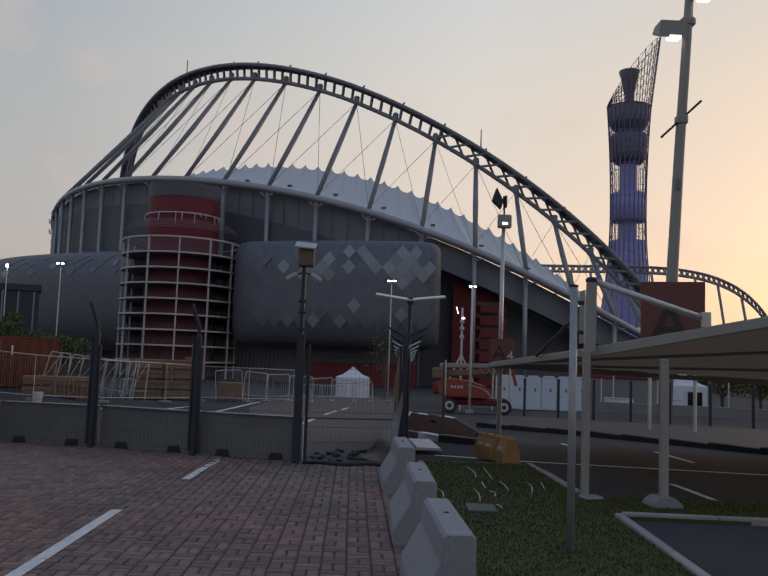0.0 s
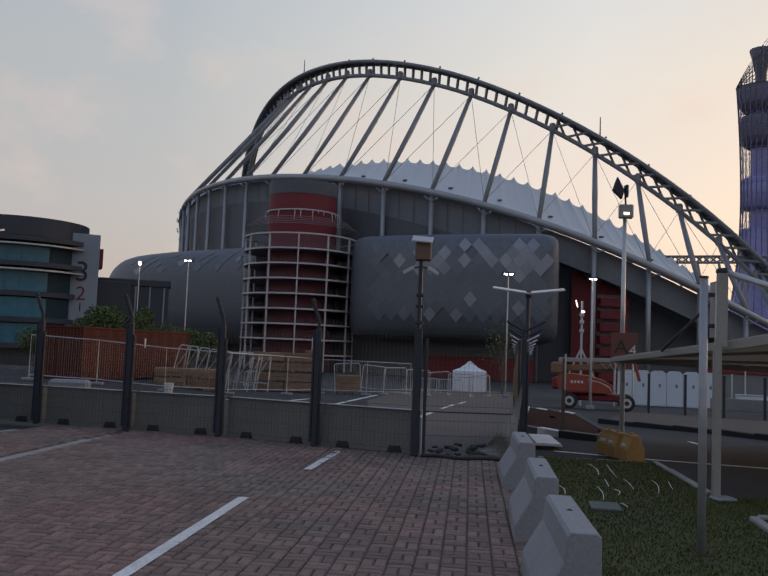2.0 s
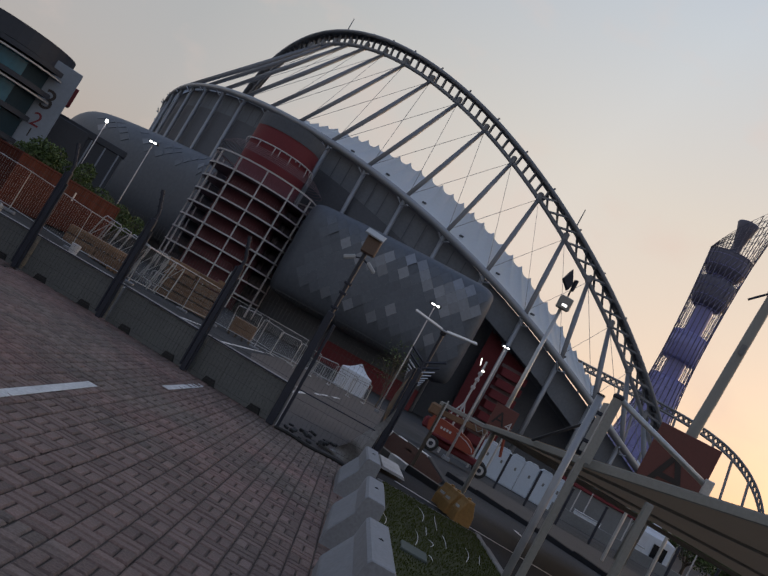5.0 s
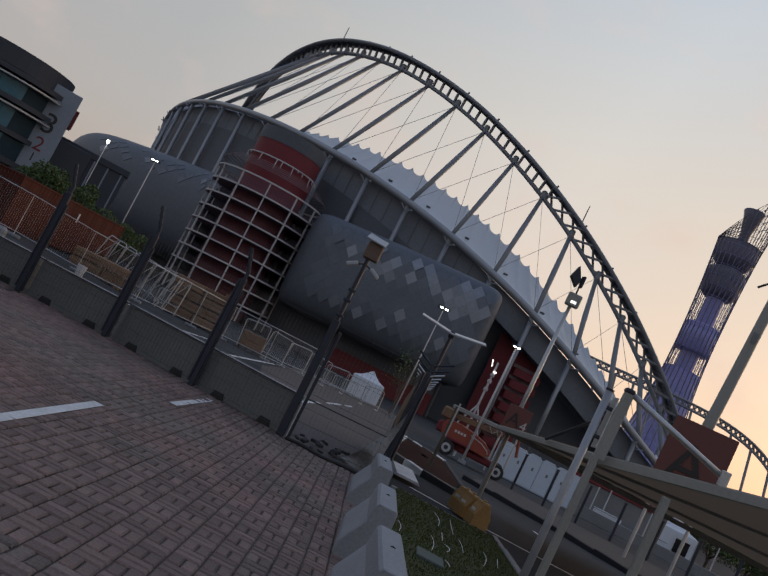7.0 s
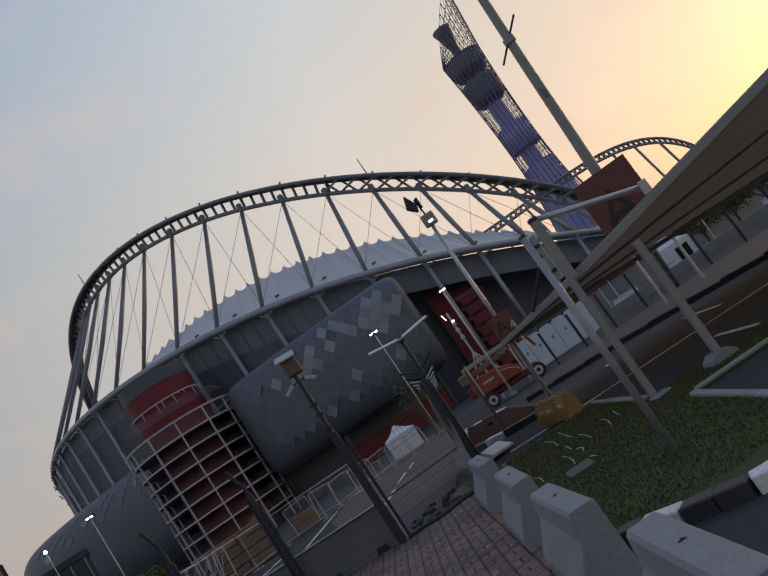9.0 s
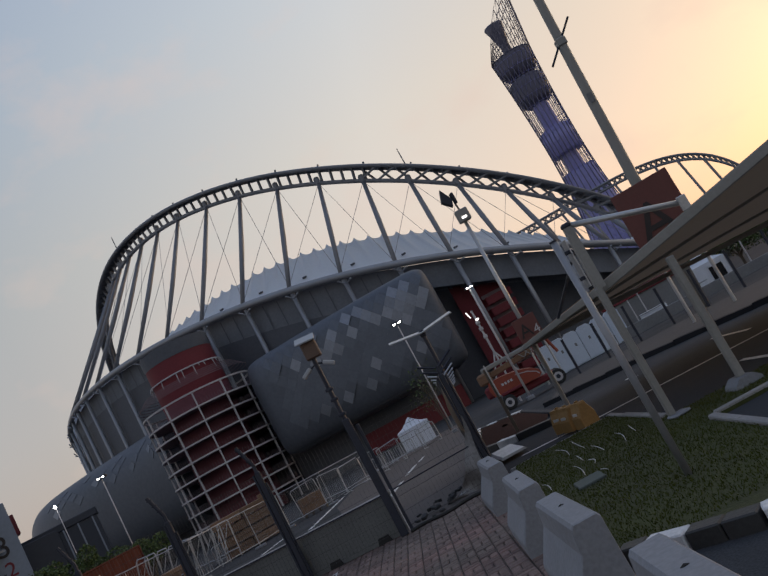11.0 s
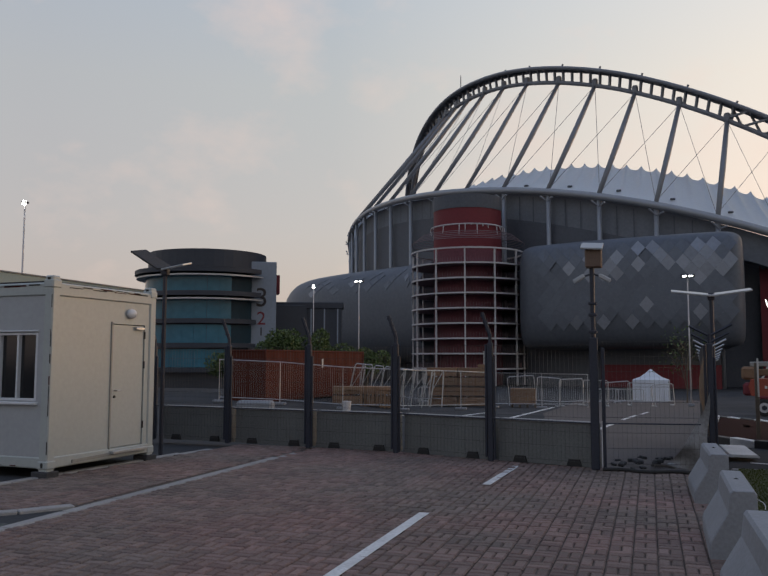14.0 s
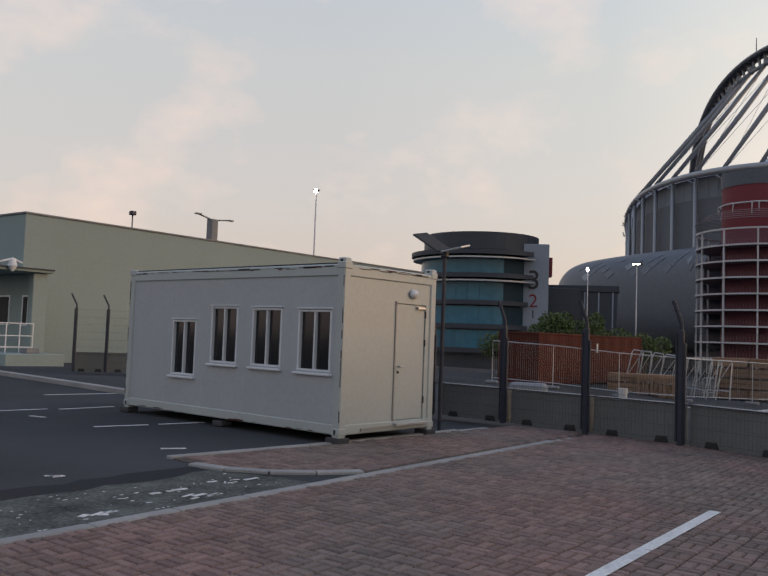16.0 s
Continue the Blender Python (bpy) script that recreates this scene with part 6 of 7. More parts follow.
# ---- inner yard: tent, containers, crates, barriers ----
def gazebo(x, y, w, h, label):
    z = ground_z(x, y)
    ob = thing("tent", label, "tent", at=pose(x, y, z))
    m = Mesh()
    a = w / 2
    rows = []
    for k, zz in ((1.0, h * 0.66), (0.62, h * 0.74), (0.3, h * 0.87), (0.1, h * 0.97), (0.01, h)):
        rows.append([(a * k * c, a * k * s, zz) for c, s in ((-1, -1), (1, -1), (1, 1), (-1, 1), (-1, -1))])
    part("roof", m.grid(rows), TENT_WHITE, ob)
    part("valance", Mesh().grid([[(a * c, a * s, zz) for c, s in ((-1, -1), (1, -1), (1, 1), (-1, 1), (-1, -1))] for zz in (h * 0.56, h * 0.665)]), TENT_WHITE, ob)
    for k, (c, s) in enumerate(((-1, -1), (1, -1), (1, 1), (-1, 1))):
        c2, s2 = ((1, -1), (1, 1), (-1, 1), (-1, -1))[k]
        rows = [[(lerp((a * c * .97, a * s * .97, 0), (a * c2 * .97, a * s2 * .97, 0), t).x + 0.03 * math.sin(19 * t), lerp((a * c * .97, a * s * .97, 0), (a * c2 * .97, a * s2 * .97, 0), t).y + 0.03 * math.sin(17 * t), zz) for zz in (0, h * 0.57)] for t in [i / 12 for i in range(13)]]
        part("side_curtain", Mesh().grid(rows), TENT_WHITE, ob)
        part("leg", Mesh().tube([(a * c, a * s, 0), (a * c, a * s, h * 0.66)], 0.04, 6), GALV, ob)
    return ob


gazebo(0.0, 82, 3.3, 3.0, "white pointed gazebo tent with closed sides")
far_tent = gazebo(26.6, 65, 2.9, 3.2, "white pointed tent with dark doorway beyond the boundary fence")
for s in (0.1, 0.75):
    part("doorway", Mesh().box((s, -1.43, 0.85), (0.5, 0.05, 1.6)), DARK_GLASS, far_tent)
shed = thing("storage_shed", "long dark storage shed with a red fascia", "shed", at=pose(21.5, 66, ground_z(21, 66)))
part("wall", Mesh().box((0, 0, 1.3), (6.5, 3, 2.6), rz=-14, bev=0.04), PLINTH_GREY, shed)
part("fascia", Mesh().box((0, -0.1, 2.75), (6.8, 3.1, 0.5), rz=-14, bev=0.04), RED_WALL, shed, "dark red fascia")
for i_, xx in enumerate((18.6, 19.4, 22.6, 27.8, 36.5)):
    yy = 60.5 - 0.35 * i_
    wp = thing("marker_pole", "slim white pole beyond the boundary fence", "pole", group="white poles", at=pose(xx, yy, ground_z(xx, yy)))
    part("pole", Mesh().tube([(0, 0, 0), (0, 0, 2.4 + 0.2 * (i_ % 2))], 0.05, 6), RAMP_WHITE, wp)
    part("foot", Mesh().box((0, 0, 0.05), (0.3, 0.3, 0.1), bev=0.02), CONCRETE, wp)
for xx, yy, ww in ((19.6, 59.5, 2.0), (24.2, 61, 1.1), (34.5, 60.5, 2.6)):
    bx = thing("white_crate", "low white crate standing by the boundary fence", "crate", group="white crates", at=pose(xx, yy, ground_z(xx, yy), 0, 0, -12))
    part("body", Mesh().box((0, 0, 0.45), (ww, 0.9, 0.9), bev=0.05), TENT_WHITE, bx)
    part("lid", Mesh().box((0, 0, 0.93), (ww + 0.06, 0.96, 0.07), bev=0.02), CABIN_SIDE, bx)
gazebo(-27.5, 33.5, 3.0, 2.6, "white tent behind the cabin")


def container(at, ln, label):
    ob = thing("shipping_container", label, "container", group="red containers", at=at)
    h, w = 2.6, 2.44
    for y, nm in ((-w / 2, "front_wall"), (w / 2, "back_wall")):
        pts = []
        n = int(ln / 0.28)
        for i in range(n + 1):
            x = -ln / 2 + ln * i / n
            pts.append((x, y + (0.05 if i % 4 in (1, 2) else 0.0) * (1 if y < 0 else -1)))
        part(nm, Mesh().grid([[(x, yy, 0.15) for x, yy in pts], [(x, yy, h - 0.12) for x, yy in pts]]), RUST_RED, ob)
    part("roof", Mesh().box((0, 0, h - 0.06), (ln, w, 0.12), bev=0.03), RUST_RED, ob)
    part("floor_rail", Mesh().box((0, 0, 0.09), (ln, w, 0.18), bev=0.03), RUST_RED, ob)
    for x in (-ln / 2 + 0.07, ln / 2 - 0.07):
        for y in (-w / 2 + 0.07, w / 2 - 0.07):
            part("corner_post", Mesh().box((x, y, h / 2), (0.16, 0.16, h), bev=0.02), RUST_RED, ob)
        part("end_wall", Mesh().box((x, 0, h / 2), (0.06, w - 0.3, h - 0.2)), RUST_RED, ob)
    part("lock_bar", Mesh().box((ln * 0.02, -w / 2 - 0.03, 1.9), (0.12, 0.03, 0.5)), PALE_SIGN, ob)
    return ob


container(pose(-18.78, 42.35, ground_z(-18.8, 40.0) - 0.02, 0, 0, 83.2), 11.0, "long rust red corrugated shipping container behind the yard fence")



def crate(x, y, w, d, h, n, label, rz=0, cols_=2):
    """Long planks packed in layers, with dark bearers between the layers."""
    z = ground_z(x, y)
    ob = thing("timber_stack", label, "timber", group="stacked timber", at=pose(x, y, z, 0, 0, rz))
    r = random.Random(int(x * 10))
    hh = h / n
    for k in range(n):
        for i in range(cols_):
            ww = w / cols_
            dx = r.uniform(-0.06, 0.06)
            for b in range(2):                   # two courses of boards in a layer
                part("timber_pack", Mesh().box((-w / 2 + ww * (i + 0.5) + dx, r.uniform(-.04, .04), hh * k + hh * (0.36 + 0.42 * b)), (ww - 0.012 - 0.05 * r.random(), d, hh * 0.40), bev=0.012), TIMBER, ob)
        for s in (-0.46, -0.15, 0.15, 0.46):
            part("bearer", Mesh().box((s * w, 0, hh * k + hh * 0.08), (0.1, d * 0.94, hh * 0.15)), BARK, ob)
    return ob


crate(-11.2, 49.2, 3.7, 2.0, 2.35, 4, "tall stack of brown timber packs in four layers", 6)
crate(-12.4, 49.0, 0.9, 1.2, 0.5, 1, "short loose boards beside the tall timber stack", 6, 1)
crate(-14.75, 41.6, 3.4, 1.1, 1.0, 2, "low stack of brown timber beside the steel frames", 16)
crate(-7.35, 49.6, 1.5, 1.1, 1.15, 1, "brown timber crate on the yard", 6, 1)
for i in range(2):
    pc = thing("pallet", "upright brown timber pallet leaning on the low stack", "pallet", group="timber pallets", at=pose(-14.2 + 1.0 * i, 40.85 + 0.28 * i, ground_z(-14.2 + 1.0 * i, 41), 0, 0, 16))
    for k in range(5):
        part("slat", Mesh().box((-0.42 + 0.21 * k, 0, 0.45), (0.1, 0.03, 0.9)), TIMBER, pc)
    for zz in (0.1, 0.8):
        part("crossbar", Mesh().box((0, 0.04, zz), (1.0, 0.05, 0.1)), TIMBER, pc)
stool = thing("timber_block", "small block with an upright stick on the timber stack", "timber", at=pose(-9.75, 49.2, ground_z(0, 49.2) + 2.35))
part("block", Mesh().box((0, 0, 0.1), (0.55, 0.4, 0.2), bev=0.02), TIMBER, stool)
part("stick", Mesh().box((0.1, 0, 0.55), (0.09, 0.06, 0.9), bev=0.01), GALV, stool)


def crowd_barrier(at):
    ob = thing("crowd_barrier", "pale steel crowd control barrier", "barrier", group="steel crowd barriers", at=at)
    part("hoop", Mesh().tube([(-1.1, 0, 0.1), (-1.1, 0, 1.0), (-0.95, 0, 1.1), (0.95, 0, 1.1), (1.1, 0, 1.0), (1.1, 0, 0.1)], 0.035, 6), GALV, ob)
    part("lower_rail", Mesh().tube([(-1.1, 0, 0.22), (1.1, 0, 0.22)], 0.03, 6), GALV, ob)
    for i in range(9):
        part("bar", Mesh().tube([(-0.88 + 0.22 * i, 0, 0.22), (-0.88 + 0.22 * i, 0, 1.08)], 0.014, 5), GALV, ob)
    for s in (-0.8, 0.8):
        part("foot", Mesh().tube([(s, -0.3, 0.02), (s, 0, 0.2), (s, 0.3, 0.02)], 0.025, 5), GALV, ob)
    return ob


cb = crowd_barrier(pose(-13.2, 51, ground_z(-13.2, 51), 0, 0, 12))
rb = random.Random(6)
def hoop_frame(at, w):
    ob = thing("steel_frame", "pale steel hooped frame leaning behind the timber", "frame", group="steel frames behind the timber", at=at)
    part("hoop", Mesh().tube([(-w, 0, 0.02), (-w * 0.8, 0, 1.95), (-w * 0.6, 0, 2.1), (w * 0.75, 0, 2.12), (w * 0.9, 0, 2.0), (w, 0, 0.02)], 0.04, 6), GALV, ob)
    part("lower_rail", Mesh().tube([(-w, 0, 0.5), (w, 0, 0.5)], 0.028, 5), GALV, ob)
    part("brace", Mesh().tube([(-w * 0.9, 0, 0.6), (w * 0.7, 0, 2.0)], 0.022, 5), GALV, ob)


for i in range(9):
    x = -16.3 + 0.55 * i
    y = 44.2 + 0.2 * i
    hoop_frame(pose(x, y, ground_z(x, y), 0, rb.uniform(4, 12), 15 + rb.uniform(-20, 20)), rb.uniform(0.25, 0.45))
def mesh_frame(at, w, h):
    ob = thing("barrier_frame", "pale steel barrier frame standing loosely on the yard", "barrier", group="loose barrier frames", at=at)
    part("frame_tube", Mesh().tube([(-w / 2, 0, 0.04), (-w / 2, 0, h - 0.1), (-w / 2 + 0.1, 0, h), (w / 2 - 0.1, 0, h), (w / 2, 0, h - 0.1), (w / 2, 0, 0.04)], 0.034, 6), GALV, ob)
    part("lower_rail", Mesh().tube([(-w / 2, 0, 0.3), (w / 2, 0, 0.3)], 0.026, 5), GALV, ob)
    m = Mesh()
    for i in range(1, 12):
        x = -w / 2 + w * i / 12
        m.tube([(x, 0, 0.3), (x, 0, h)], 0.007, 3)
    tagged(part("mesh", m, GALV, ob), kind="stuff")
    for k in (-0.4, 0.4):
        part("foot", Mesh().box((k * w, 0, 0.03), (0.12, 0.5, 0.06), bev=0.01), GALV, ob)


for i in range(7):
    x = -7.9 + 1.45 * i
    y = 53.0 + 1.1 * i
    mesh_frame(pose(x, y, ground_z(x, y), rb.uniform(-4, 4), rb.uniform(-5, 5), 18 + rb.uniform(-22, 22)), 1.5 + 0.3 * rb.random(), 1.9 - 0.07 * i)
for i in range(3):
    x, y = 1.0 + 1.9 * i, 66.0 + 0.8 * i
    if x < 3.4:
        copy_thing(cb, pose(x - 4.5, y, ground_z(x, y), 0, 0, 20 + rb.uniform(-8, 8)))


def site_fence(x0, y0, x1, y1):
    a, b = Vector((x0, y0, ground_z(x0, y0))), Vector((x1, y1, ground_z(x1, y1)))
    ob = thing("site_fence", "tall galvanised mesh site fence panel", "fence", group="site fence panels", at=Matrix.Translation(a))
    d = b - a
    part("frame_tube", Mesh().tube([(0, 0, 0.05), (0, 0, 2.0), (d.x, d.y, d.z + 2.0), (d.x, d.y, d.z + 0.05)], 0.028, 6), GALV, ob)
    part("mid_rail", Mesh().tube([(0, 0, 0.25), (d.x, d.y, d.z + 0.25)], 0.02, 5), GALV, ob)
    m = Mesh()
    for i in range(1, 30):
        t = i / 30
        m.add([(d.x * t - .003, d.y * t, d.z * t + .2), (d.x * t + .003, d.y * t, d.z * t + .2), (d.x * t + .003, d.y * t, d.z * t + 2), (d.x * t - .003, d.y * t, d.z * t + 2)], [(0, 1, 2, 3)])
    tagged(part("mesh", m, GALV, ob, fix=False), kind="stuff")
    part("foot_block", Mesh().box((0, 0, 0.06), (0.6, 0.25, 0.13), bev=0.03), CONCRETE, ob)


fl = [(-19.2, 33.9), (-16.6, 35.0), (-13.9, 36.2), (-11.6, 38.5), (-9.5, 42), (-8.6, 46.5), (-6.0, 47.6), (-3.6, 50)]
for (a, b), (c, d) in zip(fl, fl[1:]):
    site_fence(a, b, c, d)
single("concrete_kerb_block", Mesh().box((-15.4, 30.2, ground_z(-15.4, 30) + 0.2), (1.5, 0.6, 0.45), rz=10, bev=0.1), CONCRETE, "rounded concrete block behind the fence", "concrete block")
single("bucket", Mesh().tube([(-13.1, 34.6, ground_z(-13.1, 34.6)), (-13.1, 34.6, ground_z(-13.1, 34.6) + 0.5)], [0.17, 0.22], 12), RAMP_WHITE, "white plastic bucket by the fence", "bucket")
for i in range(12):
    x, y = -23.2 + rb.uniform(-1.4, 1.4), 31.5 + rb.uniform(-1, 1)
    s = rb.uniform(0.15, 0.4)
    single("debris_lump", Mesh().box((0, 0, 0), (s * 2, s * 1.3, s), m=pose(x, y, ground_z(x, y) + s * 0.4, rb.uniform(-20, 20), rb.uniform(-20, 20), rb.uniform(0, 180)), bev=s * 0.2), RAMP_WHITE if i % 3 else RUBBER, "pale lump of building debris", "debris", group="debris heap")

# ---- museum ----
MZ = GZ
mus = thing("museum", "round glass building with dark bands and grey stair slab", "building", at=pose(-74.0, 126.0, MZ))
R = 10.8


def arc_ring(r0, r1, z0, z1, a0, a1, n=40):
    prof = [(r1, z0), (r1, z1), (r0, z1), (r0, z0), (r1, z0)]
    return Mesh().grid([[(r * math.cos(radians(a0 + (a1 - a0) * i / n)), r * math.sin(radians(a0 + (a1 - a0) * i / n)), z) for r, z in prof] for i in range(n + 1)])


TOPZ = 19.95 - MZ
part("roof_drum", arc_ring(0.1, R - 0.6, TOPZ - 2.9, TOPZ, 0, 360), MUSEUM_DARK, mus, "dark curved roof drum", smooth=False)
lev = [TOPZ - 3.2, TOPZ - 7.1, TOPZ - 11.6, TOPZ - 15.6, TOPZ - 19.6]
for i, z in enumerate(lev):
    wide = R + (1.6 if i < 2 else 0.5)
    part("band", arc_ring(R - 1, wide, z - 0.75, z, 185, 346), MUSEUM_DARK, mus)
    if i < 2:
        part("band_fin", arc_ring(R - 1, wide - 0.3, z - 1.35, z - 1.1, 185, 350), GALV, mus)
    if i < len(lev) - 1:
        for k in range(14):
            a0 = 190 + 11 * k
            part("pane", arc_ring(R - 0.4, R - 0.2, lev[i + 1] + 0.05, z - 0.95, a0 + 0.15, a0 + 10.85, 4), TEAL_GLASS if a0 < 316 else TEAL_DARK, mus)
part("core_wall", arc_ring(0.1, R - 1.2, 0, TOPZ - 3, 0, 360), MUSEUM_DARK, mus)
sl = part("stair_slab", Mesh().box((10.6, 0.2, (TOPZ - 1.6) / 2), (4.6, 4.0, TOPZ - 1.6), rz=29, bev=0.1), MUSEUM_GREY, mus, "tall plain grey stair slab")
for ch, z, s in (("3", TOPZ - 7.9, 4.6), ("2", TOPZ - 11.4, 3.2), ("1", TOPZ - 13.6, 2.0)):
    text_mesh(ch, s, "numeral", SIGN_BLACK if ch != "2" else RED_WALL, sl, pose(11.4, -1.67, z, 90, 0, 29), 0.03)
part("red_box", Mesh().box((8.7, 7.9, TOPZ - 4.7), (2.6, 3, 3.4), rz=29, bev=0.08), RED_WALL, mus)
part("rear_wing", Mesh().box((11.5, 9.6, TOPZ / 2 - 4.2), (6, 4, TOPZ - 8.4), rz=29, bev=0.1), MUSEUM_DARK, mus)
for k in range(5):
    part("roof_unit", Mesh().box((-3 + 1.9 * k, -4, TOPZ + 0.2), (0.7, 0.6, 0.5 + 0.4 * (k == 1)), bev=0.05), MUSEUM_DARK, mus)
br = thing("link_bridge", "dark glazed link bridge between museum and stadium", "bridge", at=pose(-60, 137, MZ))
part("deck", Mesh().box((0, 0, 14.6), (14, 4, 1.2), rz=20, bev=0.1), MUSEUM_DARK, br)
part("glazing", Mesh().box((0, 0, 10.6), (13.4, 3.4, 6.8), rz=20), MUSEUM_DARK, br)
for k in range(6):
    t = -6 + 2.4 * k
    part("mullion", Mesh().box((t * math.cos(radians(20)) + 0.6, t * math.sin(radians(20)) - 1.75, 10.6), (0.25, 0.2, 6.8), rz=20), MUSEUM_GREY, br)
part("pier", Mesh().box((0, 0, 3.6), (1.2, 2.4, 7.2), rz=20), MUSEUM_DARK, br)

# ---- tall tower ----
TX, TY = 122.0, 359.9
tw = thing("torch_tower", "tall waisted tower with blue core and steel lattice crown", "tower", at=pose(TX, TY, GZ))


def tw_r(z):
    return 7.9 + (0.00077 if z > 75 else 0.0018) * (z - 75) ** 2


zb = [i * 4 for i in range(32)]
for a in range(0, 360, 15):
    pts = [(tw_r(z) * math.cos(radians(a)), tw_r(z) * math.sin(radians(a)), z) for z in zb]
    part("rib", Mesh().tube(pts, 0.20, 5), TOWER_DARK, tw)
net = Mesh()
for z in range(2, 126, 5):
    net.tube([(tw_r(z) * math.cos(radians(15 * k)), tw_r(z) * math.sin(radians(15 * k)), z) for k in range(24)], 0.10, 4, closed=True)
for z in range(2, 122, 6):
    for k in range(24):
        a, b = radians(15 * k), radians(15 * k + 15)
        net.tube([(tw_r(z) * math.cos(a), tw_r(z) * math.sin(a), z), (tw_r(z + 6) * math.cos(b), tw_r(z + 6) * math.sin(b), z + 6)], 0.08, 3)
tagged(part("lattice", net, TOWER_HAZE_BLUE, tw), kind="stuff")
part("core", Mesh().tube([(0, 0, z) for z in (0, 20, 40, 60, 80, 100, 112)], [6.6, 5.4, 4.6, 4.3, 4.1, 4.1, 4.3], 20), TOWER_HAZE_BLUE, tw, "blue violet core, paled by distance haze in its colour", smooth=True)
for zs, k, m_ in (((0, 20, 40, 52, 60, 62), (0.985, 0.985, 0.985, 0.985, 0.98, 0.97), TOWER_HAZE_BLUE), ((71, 71.6, 78, 83.6, 84.2), (0.9, 0.985, 0.985, 0.985, 0.9), TOWER_HAZE_BLUE),
                  ((97.5, 99.5, 102.5, 105, 109, 111, 112.5), (0.62, 0.9, 0.96, 0.97, 0.97, 0.93, 0.62), TOWER_DARK),
                  ((112.5, 114.5, 116.5, 118.5, 123, 124.4), (0.62, 0.84, 0.98, 0.99, 0.99, 0.97), TOWER_DARK)):
    part("pod", Mesh().tube([(0, 0, z) for z in zs], [tw_r(z) * q for z, q in zip(zs, k)], 28), m_, tw, "enclosed storeys of the tower", smooth=True)
part("beacon", Mesh().tube([(0, 0, z) for z in (124, 127, 130.5, 133, 137.5, 141, 141.5)], [2.5, 2.3, 2.3, 2.9, 3.7, 4.8, 4.6], 20), TOWER_DARK, tw, "cup shaped beacon", smooth=True)
crown = Mesh()
top = [(125 + 32 * ((1 + math.cos(radians(15 * k + 10))) / 2)) for k in range(24)]
for k in range(24):
    a = radians(15 * k)
    rt = tw_r(124) * (1 + 0.0122 * (top[k] - 124))
    crown.tube([(tw_r(124) * math.cos(a), tw_r(124) * math.sin(a), 124), (rt * math.cos(a), rt * math.sin(a), top[k])], 0.20, 4)
    b = radians(15 * k + 15)
    k2 = (k + 1) % 24
    n = 6
    for i in range(n + 1):
        t = i / n
        z1, z2 = 124 + (top[k] - 124) * t, 124 + (top[k2] - 124) * t
        crown.tube([(tw_r(124) * (1 + 0.0122 * (z1 - 124)) * math.cos(a), tw_r(124) * (1 + 0.0122 * (z1 - 124)) * math.sin(a), z1),
                    (tw_r(124) * (1 + 0.0122 * (z2 - 124)) * math.cos(b), tw_r(124) * (1 + 0.0122 * (z2 - 124)) * math.sin(b), z2)], 0.12, 3)
        if i < n:
            z3 = 124 + (top[k2] - 124) * (i + 1) / n
            crown.tube([(tw_r(124) * (1 + 0.0122 * (z1 - 124)) * math.cos(a), tw_r(124) * (1 + 0.0122 * (z1 - 124)) * math.sin(a), z1),
                        (tw_r(124) * (1 + 0.0122 * (z3 - 124)) * math.cos(b), tw_r(124) * (1 + 0.0122 * (z3 - 124)) * math.sin(b), z3)], 0.10, 3)
tagged(part("crown_lattice", crown, TOWER_DARK, tw, "open steel lattice crown rising to one side"), kind="stuff")

# ---- white building behind the cabin ----
wb = thing("service_building", "long low cream building with flat parapet and covered entrance", "building", at=pose(-37.0, 20.2, -0.2))
HB = 7.15
part("wall", Mesh().box((-8, 17, HB / 2), (16, 34, HB), bev=0.03), WALL_CREAM, wb)
part("parapet_cap", Mesh().box((-8, 17, HB + 0.04), (16.12, 34.12, 0.1), bev=0.02), PLINTH_GREY, wb)
part("porch_roof", Mesh().box((-0.55, -1.2, 4.3), (6.1, 2.7, 0.16), bev=0.03), WALL_CREAM, wb)
part("porch_edge", Mesh().box((2.53, -1.2, 4.36), (0.06, 2.74, 0.07), bev=0.015), BLACK_METAL, wb)
part("porch_wall", Mesh().box((2.0, -0.3, 2.1), (0.4, 0.7, 4.2), bev=0.03), WALL_CREAM, wb)
part("porch_back", Mesh().box((-0.6, -0.12, 2.1), (4.8, 0.2, 4.18)), WALL_CREAM, wb)
part("platform", Mesh().box((0.4, -1.35, 0.3), (7.2, 2.7, 0.6), bev=0.03), WALL_CREAM, wb)
for x, w, say in ((-2.0, 3.0, "dark porch window"), (0.95, 0.42, "narrow dark porch window")):
    wd = part("window", Mesh().box((x, -0.25, 2.5), (w, 0.05, 1.3), bev=0.01), RUBBER, wb, say)
    for u, v, du, dv in ((0, 0.68, w + 0.16, 0.08), (0, -0.68, w + 0.16, 0.08), (-w / 2 - 0.04, 0, 0.08, 1.28), (w / 2 + 0.04, 0, 0.08, 1.28)):
        part("frame_bar", Mesh().box((x + u, -0.26, 2.5 + v), (du, 0.08, dv), bev=0.01), UPVC, wd)
for k in range(4):
    part("rail_post", Mesh().tube([(2.4, -2.5 + 0.62 * k, 0.6), (2.4, -2.5 + 0.62 * k, 1.9)], 0.03, 6), UPVC, wb)
for z in (0.85, 1.35, 1.9):
    part("hand_rail", Mesh().tube([(-1.95, -2.5, z), (2.4, -2.5, z), (2.4, -0.62, z)], 0.028, 6), UPVC, wb)
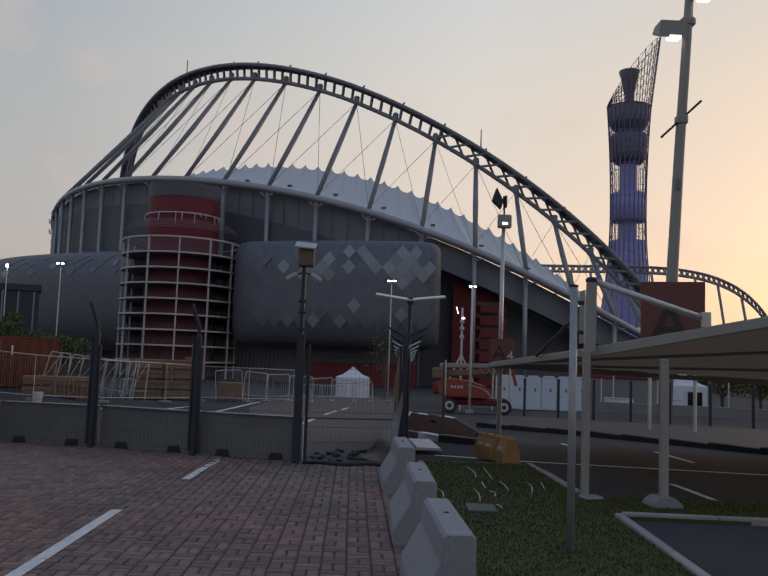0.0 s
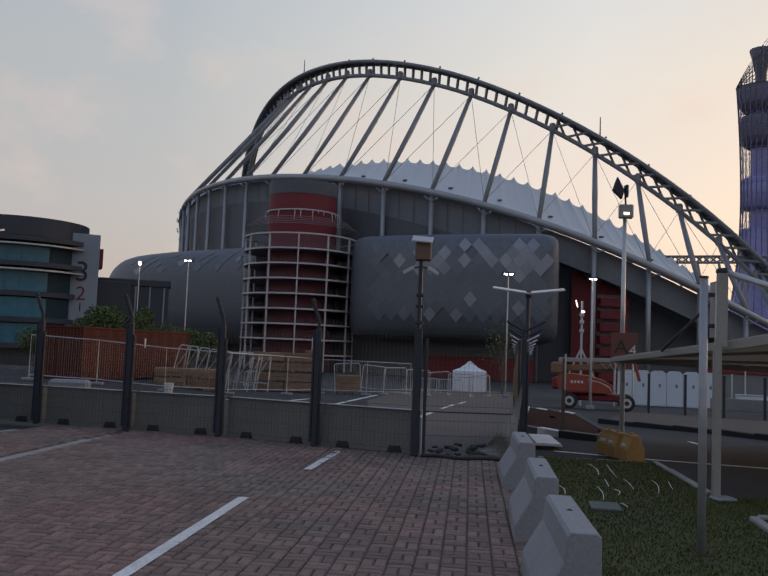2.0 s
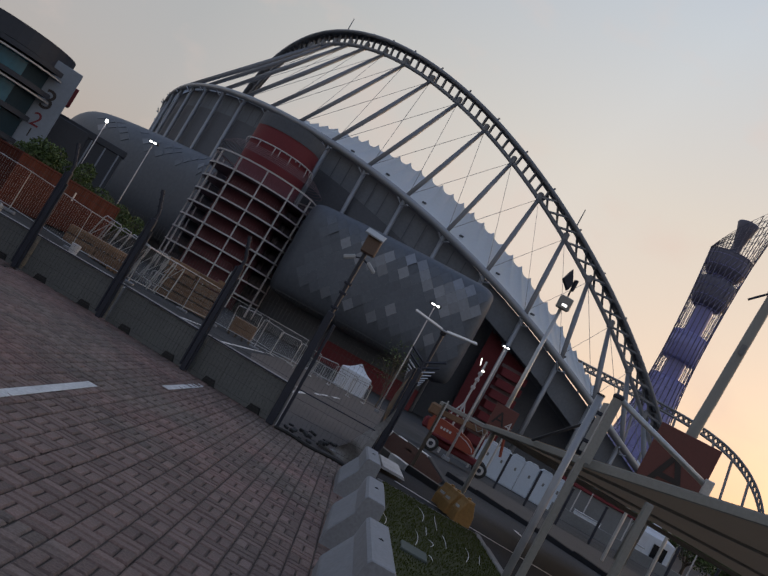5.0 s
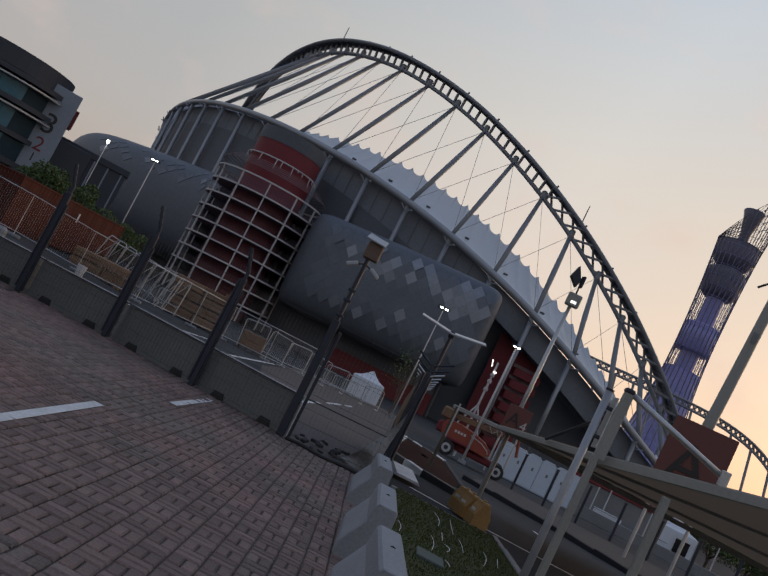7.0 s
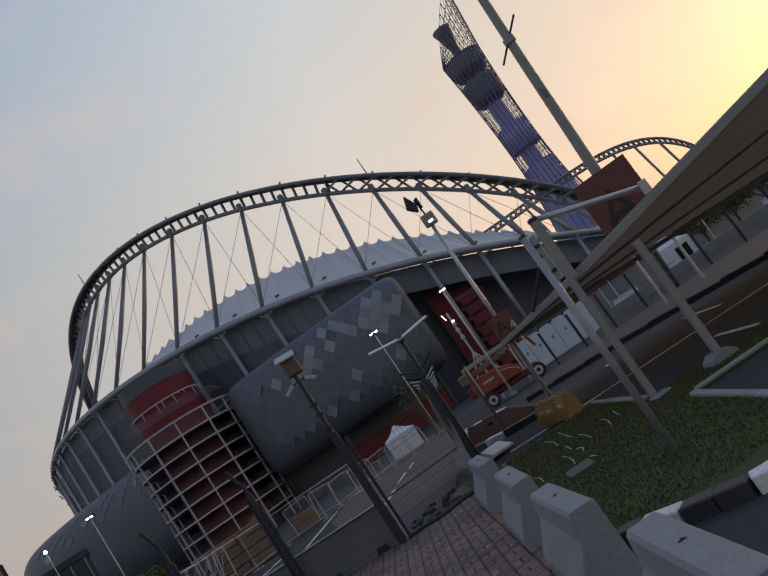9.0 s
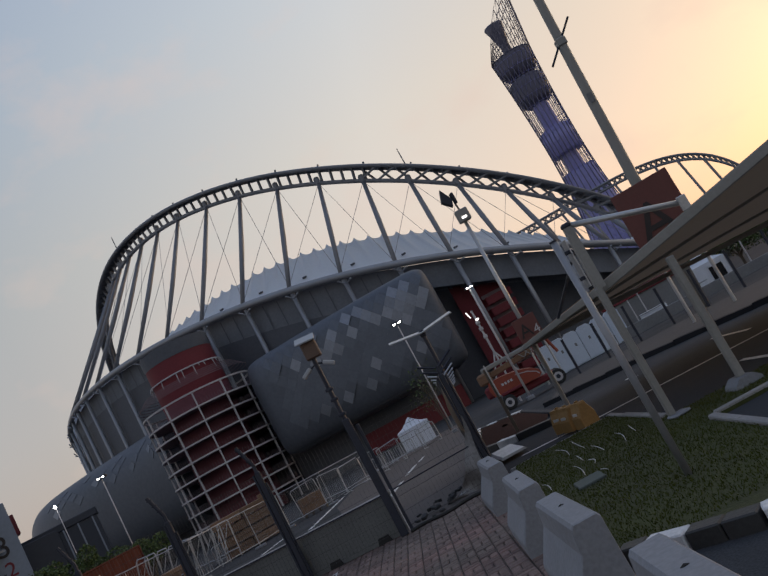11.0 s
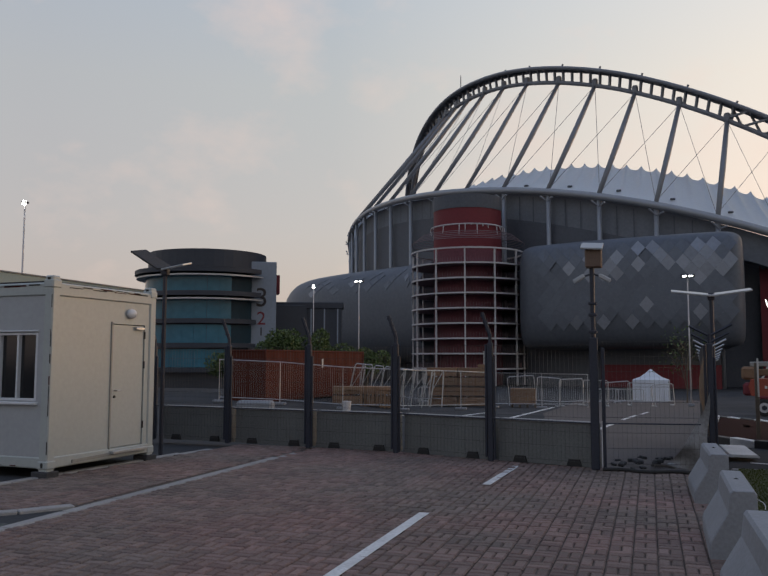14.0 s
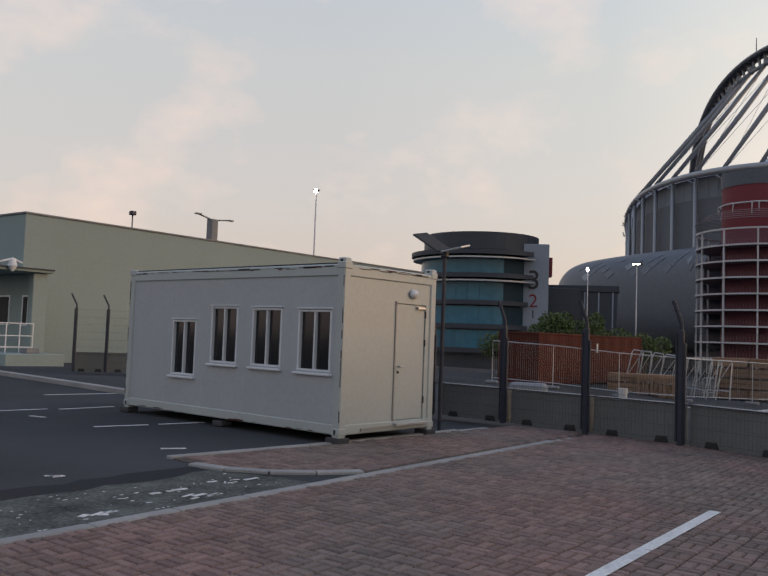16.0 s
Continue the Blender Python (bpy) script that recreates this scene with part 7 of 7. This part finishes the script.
part("step_block", Mesh().box((2.9, -1.0, 0.72), (0.5, 0.6, 0.22), bev=0.02), PLINTH_GREY, wb)
part("dome_camera", Mesh().tube([(2.62, -1.9, 4.7), (2.62, -1.9, 4.4), (2.62, -1.9, 4.16)], [0.12, 0.2, 0.06], 10), UPVC, wb, "white dome camera")
part("camera_arm", Mesh().tube([(2.6, -2.45, 4.55), (2.6, -1.9, 4.72), (2.6, -1.45, 4.55)], 0.05, 6), UPVC, wb)
vent = part("roof_vent", Mesh().box((-0.6, 12.0, HB + 0.7), (0.5, 0.5, 1.4), bev=0.04), PLINTH_GREY, wb, "square roof vent with side arms")
part("vent_arm", Mesh().tube([(-0.5, 10.9, HB + 1.55), (-0.6, 12.0, HB + 1.35), (-0.6, 13.3, HB + 1.5)], 0.05, 6), PLINTH_GREY, vent)
part("vent_lamp", Mesh().box((-0.5, 10.8, HB + 1.57), (0.25, 0.4, 0.08), bev=0.02), PLINTH_GREY, vent)
part("vent_lamp", Mesh().box((-0.6, 13.4, HB + 1.5), (0.25, 0.4, 0.08), bev=0.02), PLINTH_GREY, vent)
part("roof_light_pole", Mesh().tube([(-0.5, 6.3, HB), (-0.5, 6.3, HB + 0.85)], 0.04, 6), PLINTH_GREY, wb)
part("roof_light", Mesh().box((-0.5, 6.3, HB + 0.95), (0.3, 0.3, 0.22), bev=0.03), BLACK_METAL, wb)
LF = [(-27.2, 17.0), (-26.6, 17.95), (-25.6, 19.4), (-24.4, 21.2)]
for x, y in LF:
    fence_post(x, y, 0, h=2.35, lean=-2.2, group="posts of the far fence")
for a, b in zip(LF, LF[1:]):
    bay(a, b, h=2.3)

# ---- brick pavers, basket weave ----
def paver_mesh(w, d):
    t, e = 0.018, 0.012
    vs = [(-w / 2, -d / 2, -t), (w / 2, -d / 2, -t), (w / 2, d / 2, -t), (-w / 2, d / 2, -t),
          (-w / 2, -d / 2, -e), (w / 2, -d / 2, -e), (w / 2, d / 2, -e), (-w / 2, d / 2, -e),
          (-w / 2 + e, -d / 2 + e, 0), (w / 2 - e, -d / 2 + e, 0), (w / 2 - e, d / 2 - e, 0), (-w / 2 + e, d / 2 - e, 0)]
    fs = [(8, 9, 10, 11)]
    for k in range(4):
        j = (k + 1) % 4
        fs += [(k, j, 4 + j, 4 + k), (4 + k, 4 + j, 8 + j, 8 + k)]
    return vs, fs


U = 0.105
BV = {0: paver_mesh(2 * U - 0.012, U - 0.012), 1: paver_mesh(U - 0.012, 2 * U - 0.012)}
single_mesh = {k: Mesh().add(*BV[k]).data("paver", PAVER, fix=False) for k in (0, 1)}
yard_shape = [(-6.2, -2.5), (0.9, -2.5), (0.9, 13.5), (-0.9, 13.55), (-2.6, 14.0), (-4.5, 14.65), (-6.2, 14.9)]
wedge_shape = [(-8.75, 7.15), (-8.2, 7.02), (-7.45, 7.3), (-6.85, 7.85), (-6.5, 8.35), (-6.42, 14.9), (-7.9, 15.0), (-8.45, 9.3)]
rp = random.Random(99)
rest = {"yard": Mesh(), "wedge": Mesh()}
made = 0
for i in range(-96, 20):
    for j in range(-26, 176):
        # basket weave: pairs of bricks, turned in alternate squares
        kind = (i // 2 + j // 2) % 2
        if kind == 0 and i % 2 == 0:
            x, y = (i + 1) * U, (j + 0.5) * U
        elif kind == 1 and j % 2 == 0:
            x, y = (i + 0.5) * U, (j + 1) * U
        else:
            continue
        where = "yard" if inside(x, y, yard_shape) else "wedge" if inside(x, y, wedge_shape) else None
        if not where:
            continue
        dz, tx, ty = rp.gauss(0, 0.0022), rp.gauss(0, 0.9), rp.gauss(0, 0.9)
        if where == "yard" and made < 300 and -2.35 < x < -0.2 and 4.6 < y < 7.6:
            o = new("paver", single_mesh[kind])
            o.parent = yard_bed
            o.matrix_basis = pose(x, y, dz, tx, ty, rp.gauss(0, 0.5))
            made += 1
        else:
            m = pose(x, y, dz, tx, ty, rp.gauss(0, 0.5))
            rest[where].add([m @ Vector(v) for v in BV[kind][0]], BV[kind][1])
for where, bed_ in (("yard", yard_bed), ("wedge", wedge_bed)):
    tagged(part("paver_field", rest[where], PAVER_ISLAND, bed_, fix=False), kind="stuff")
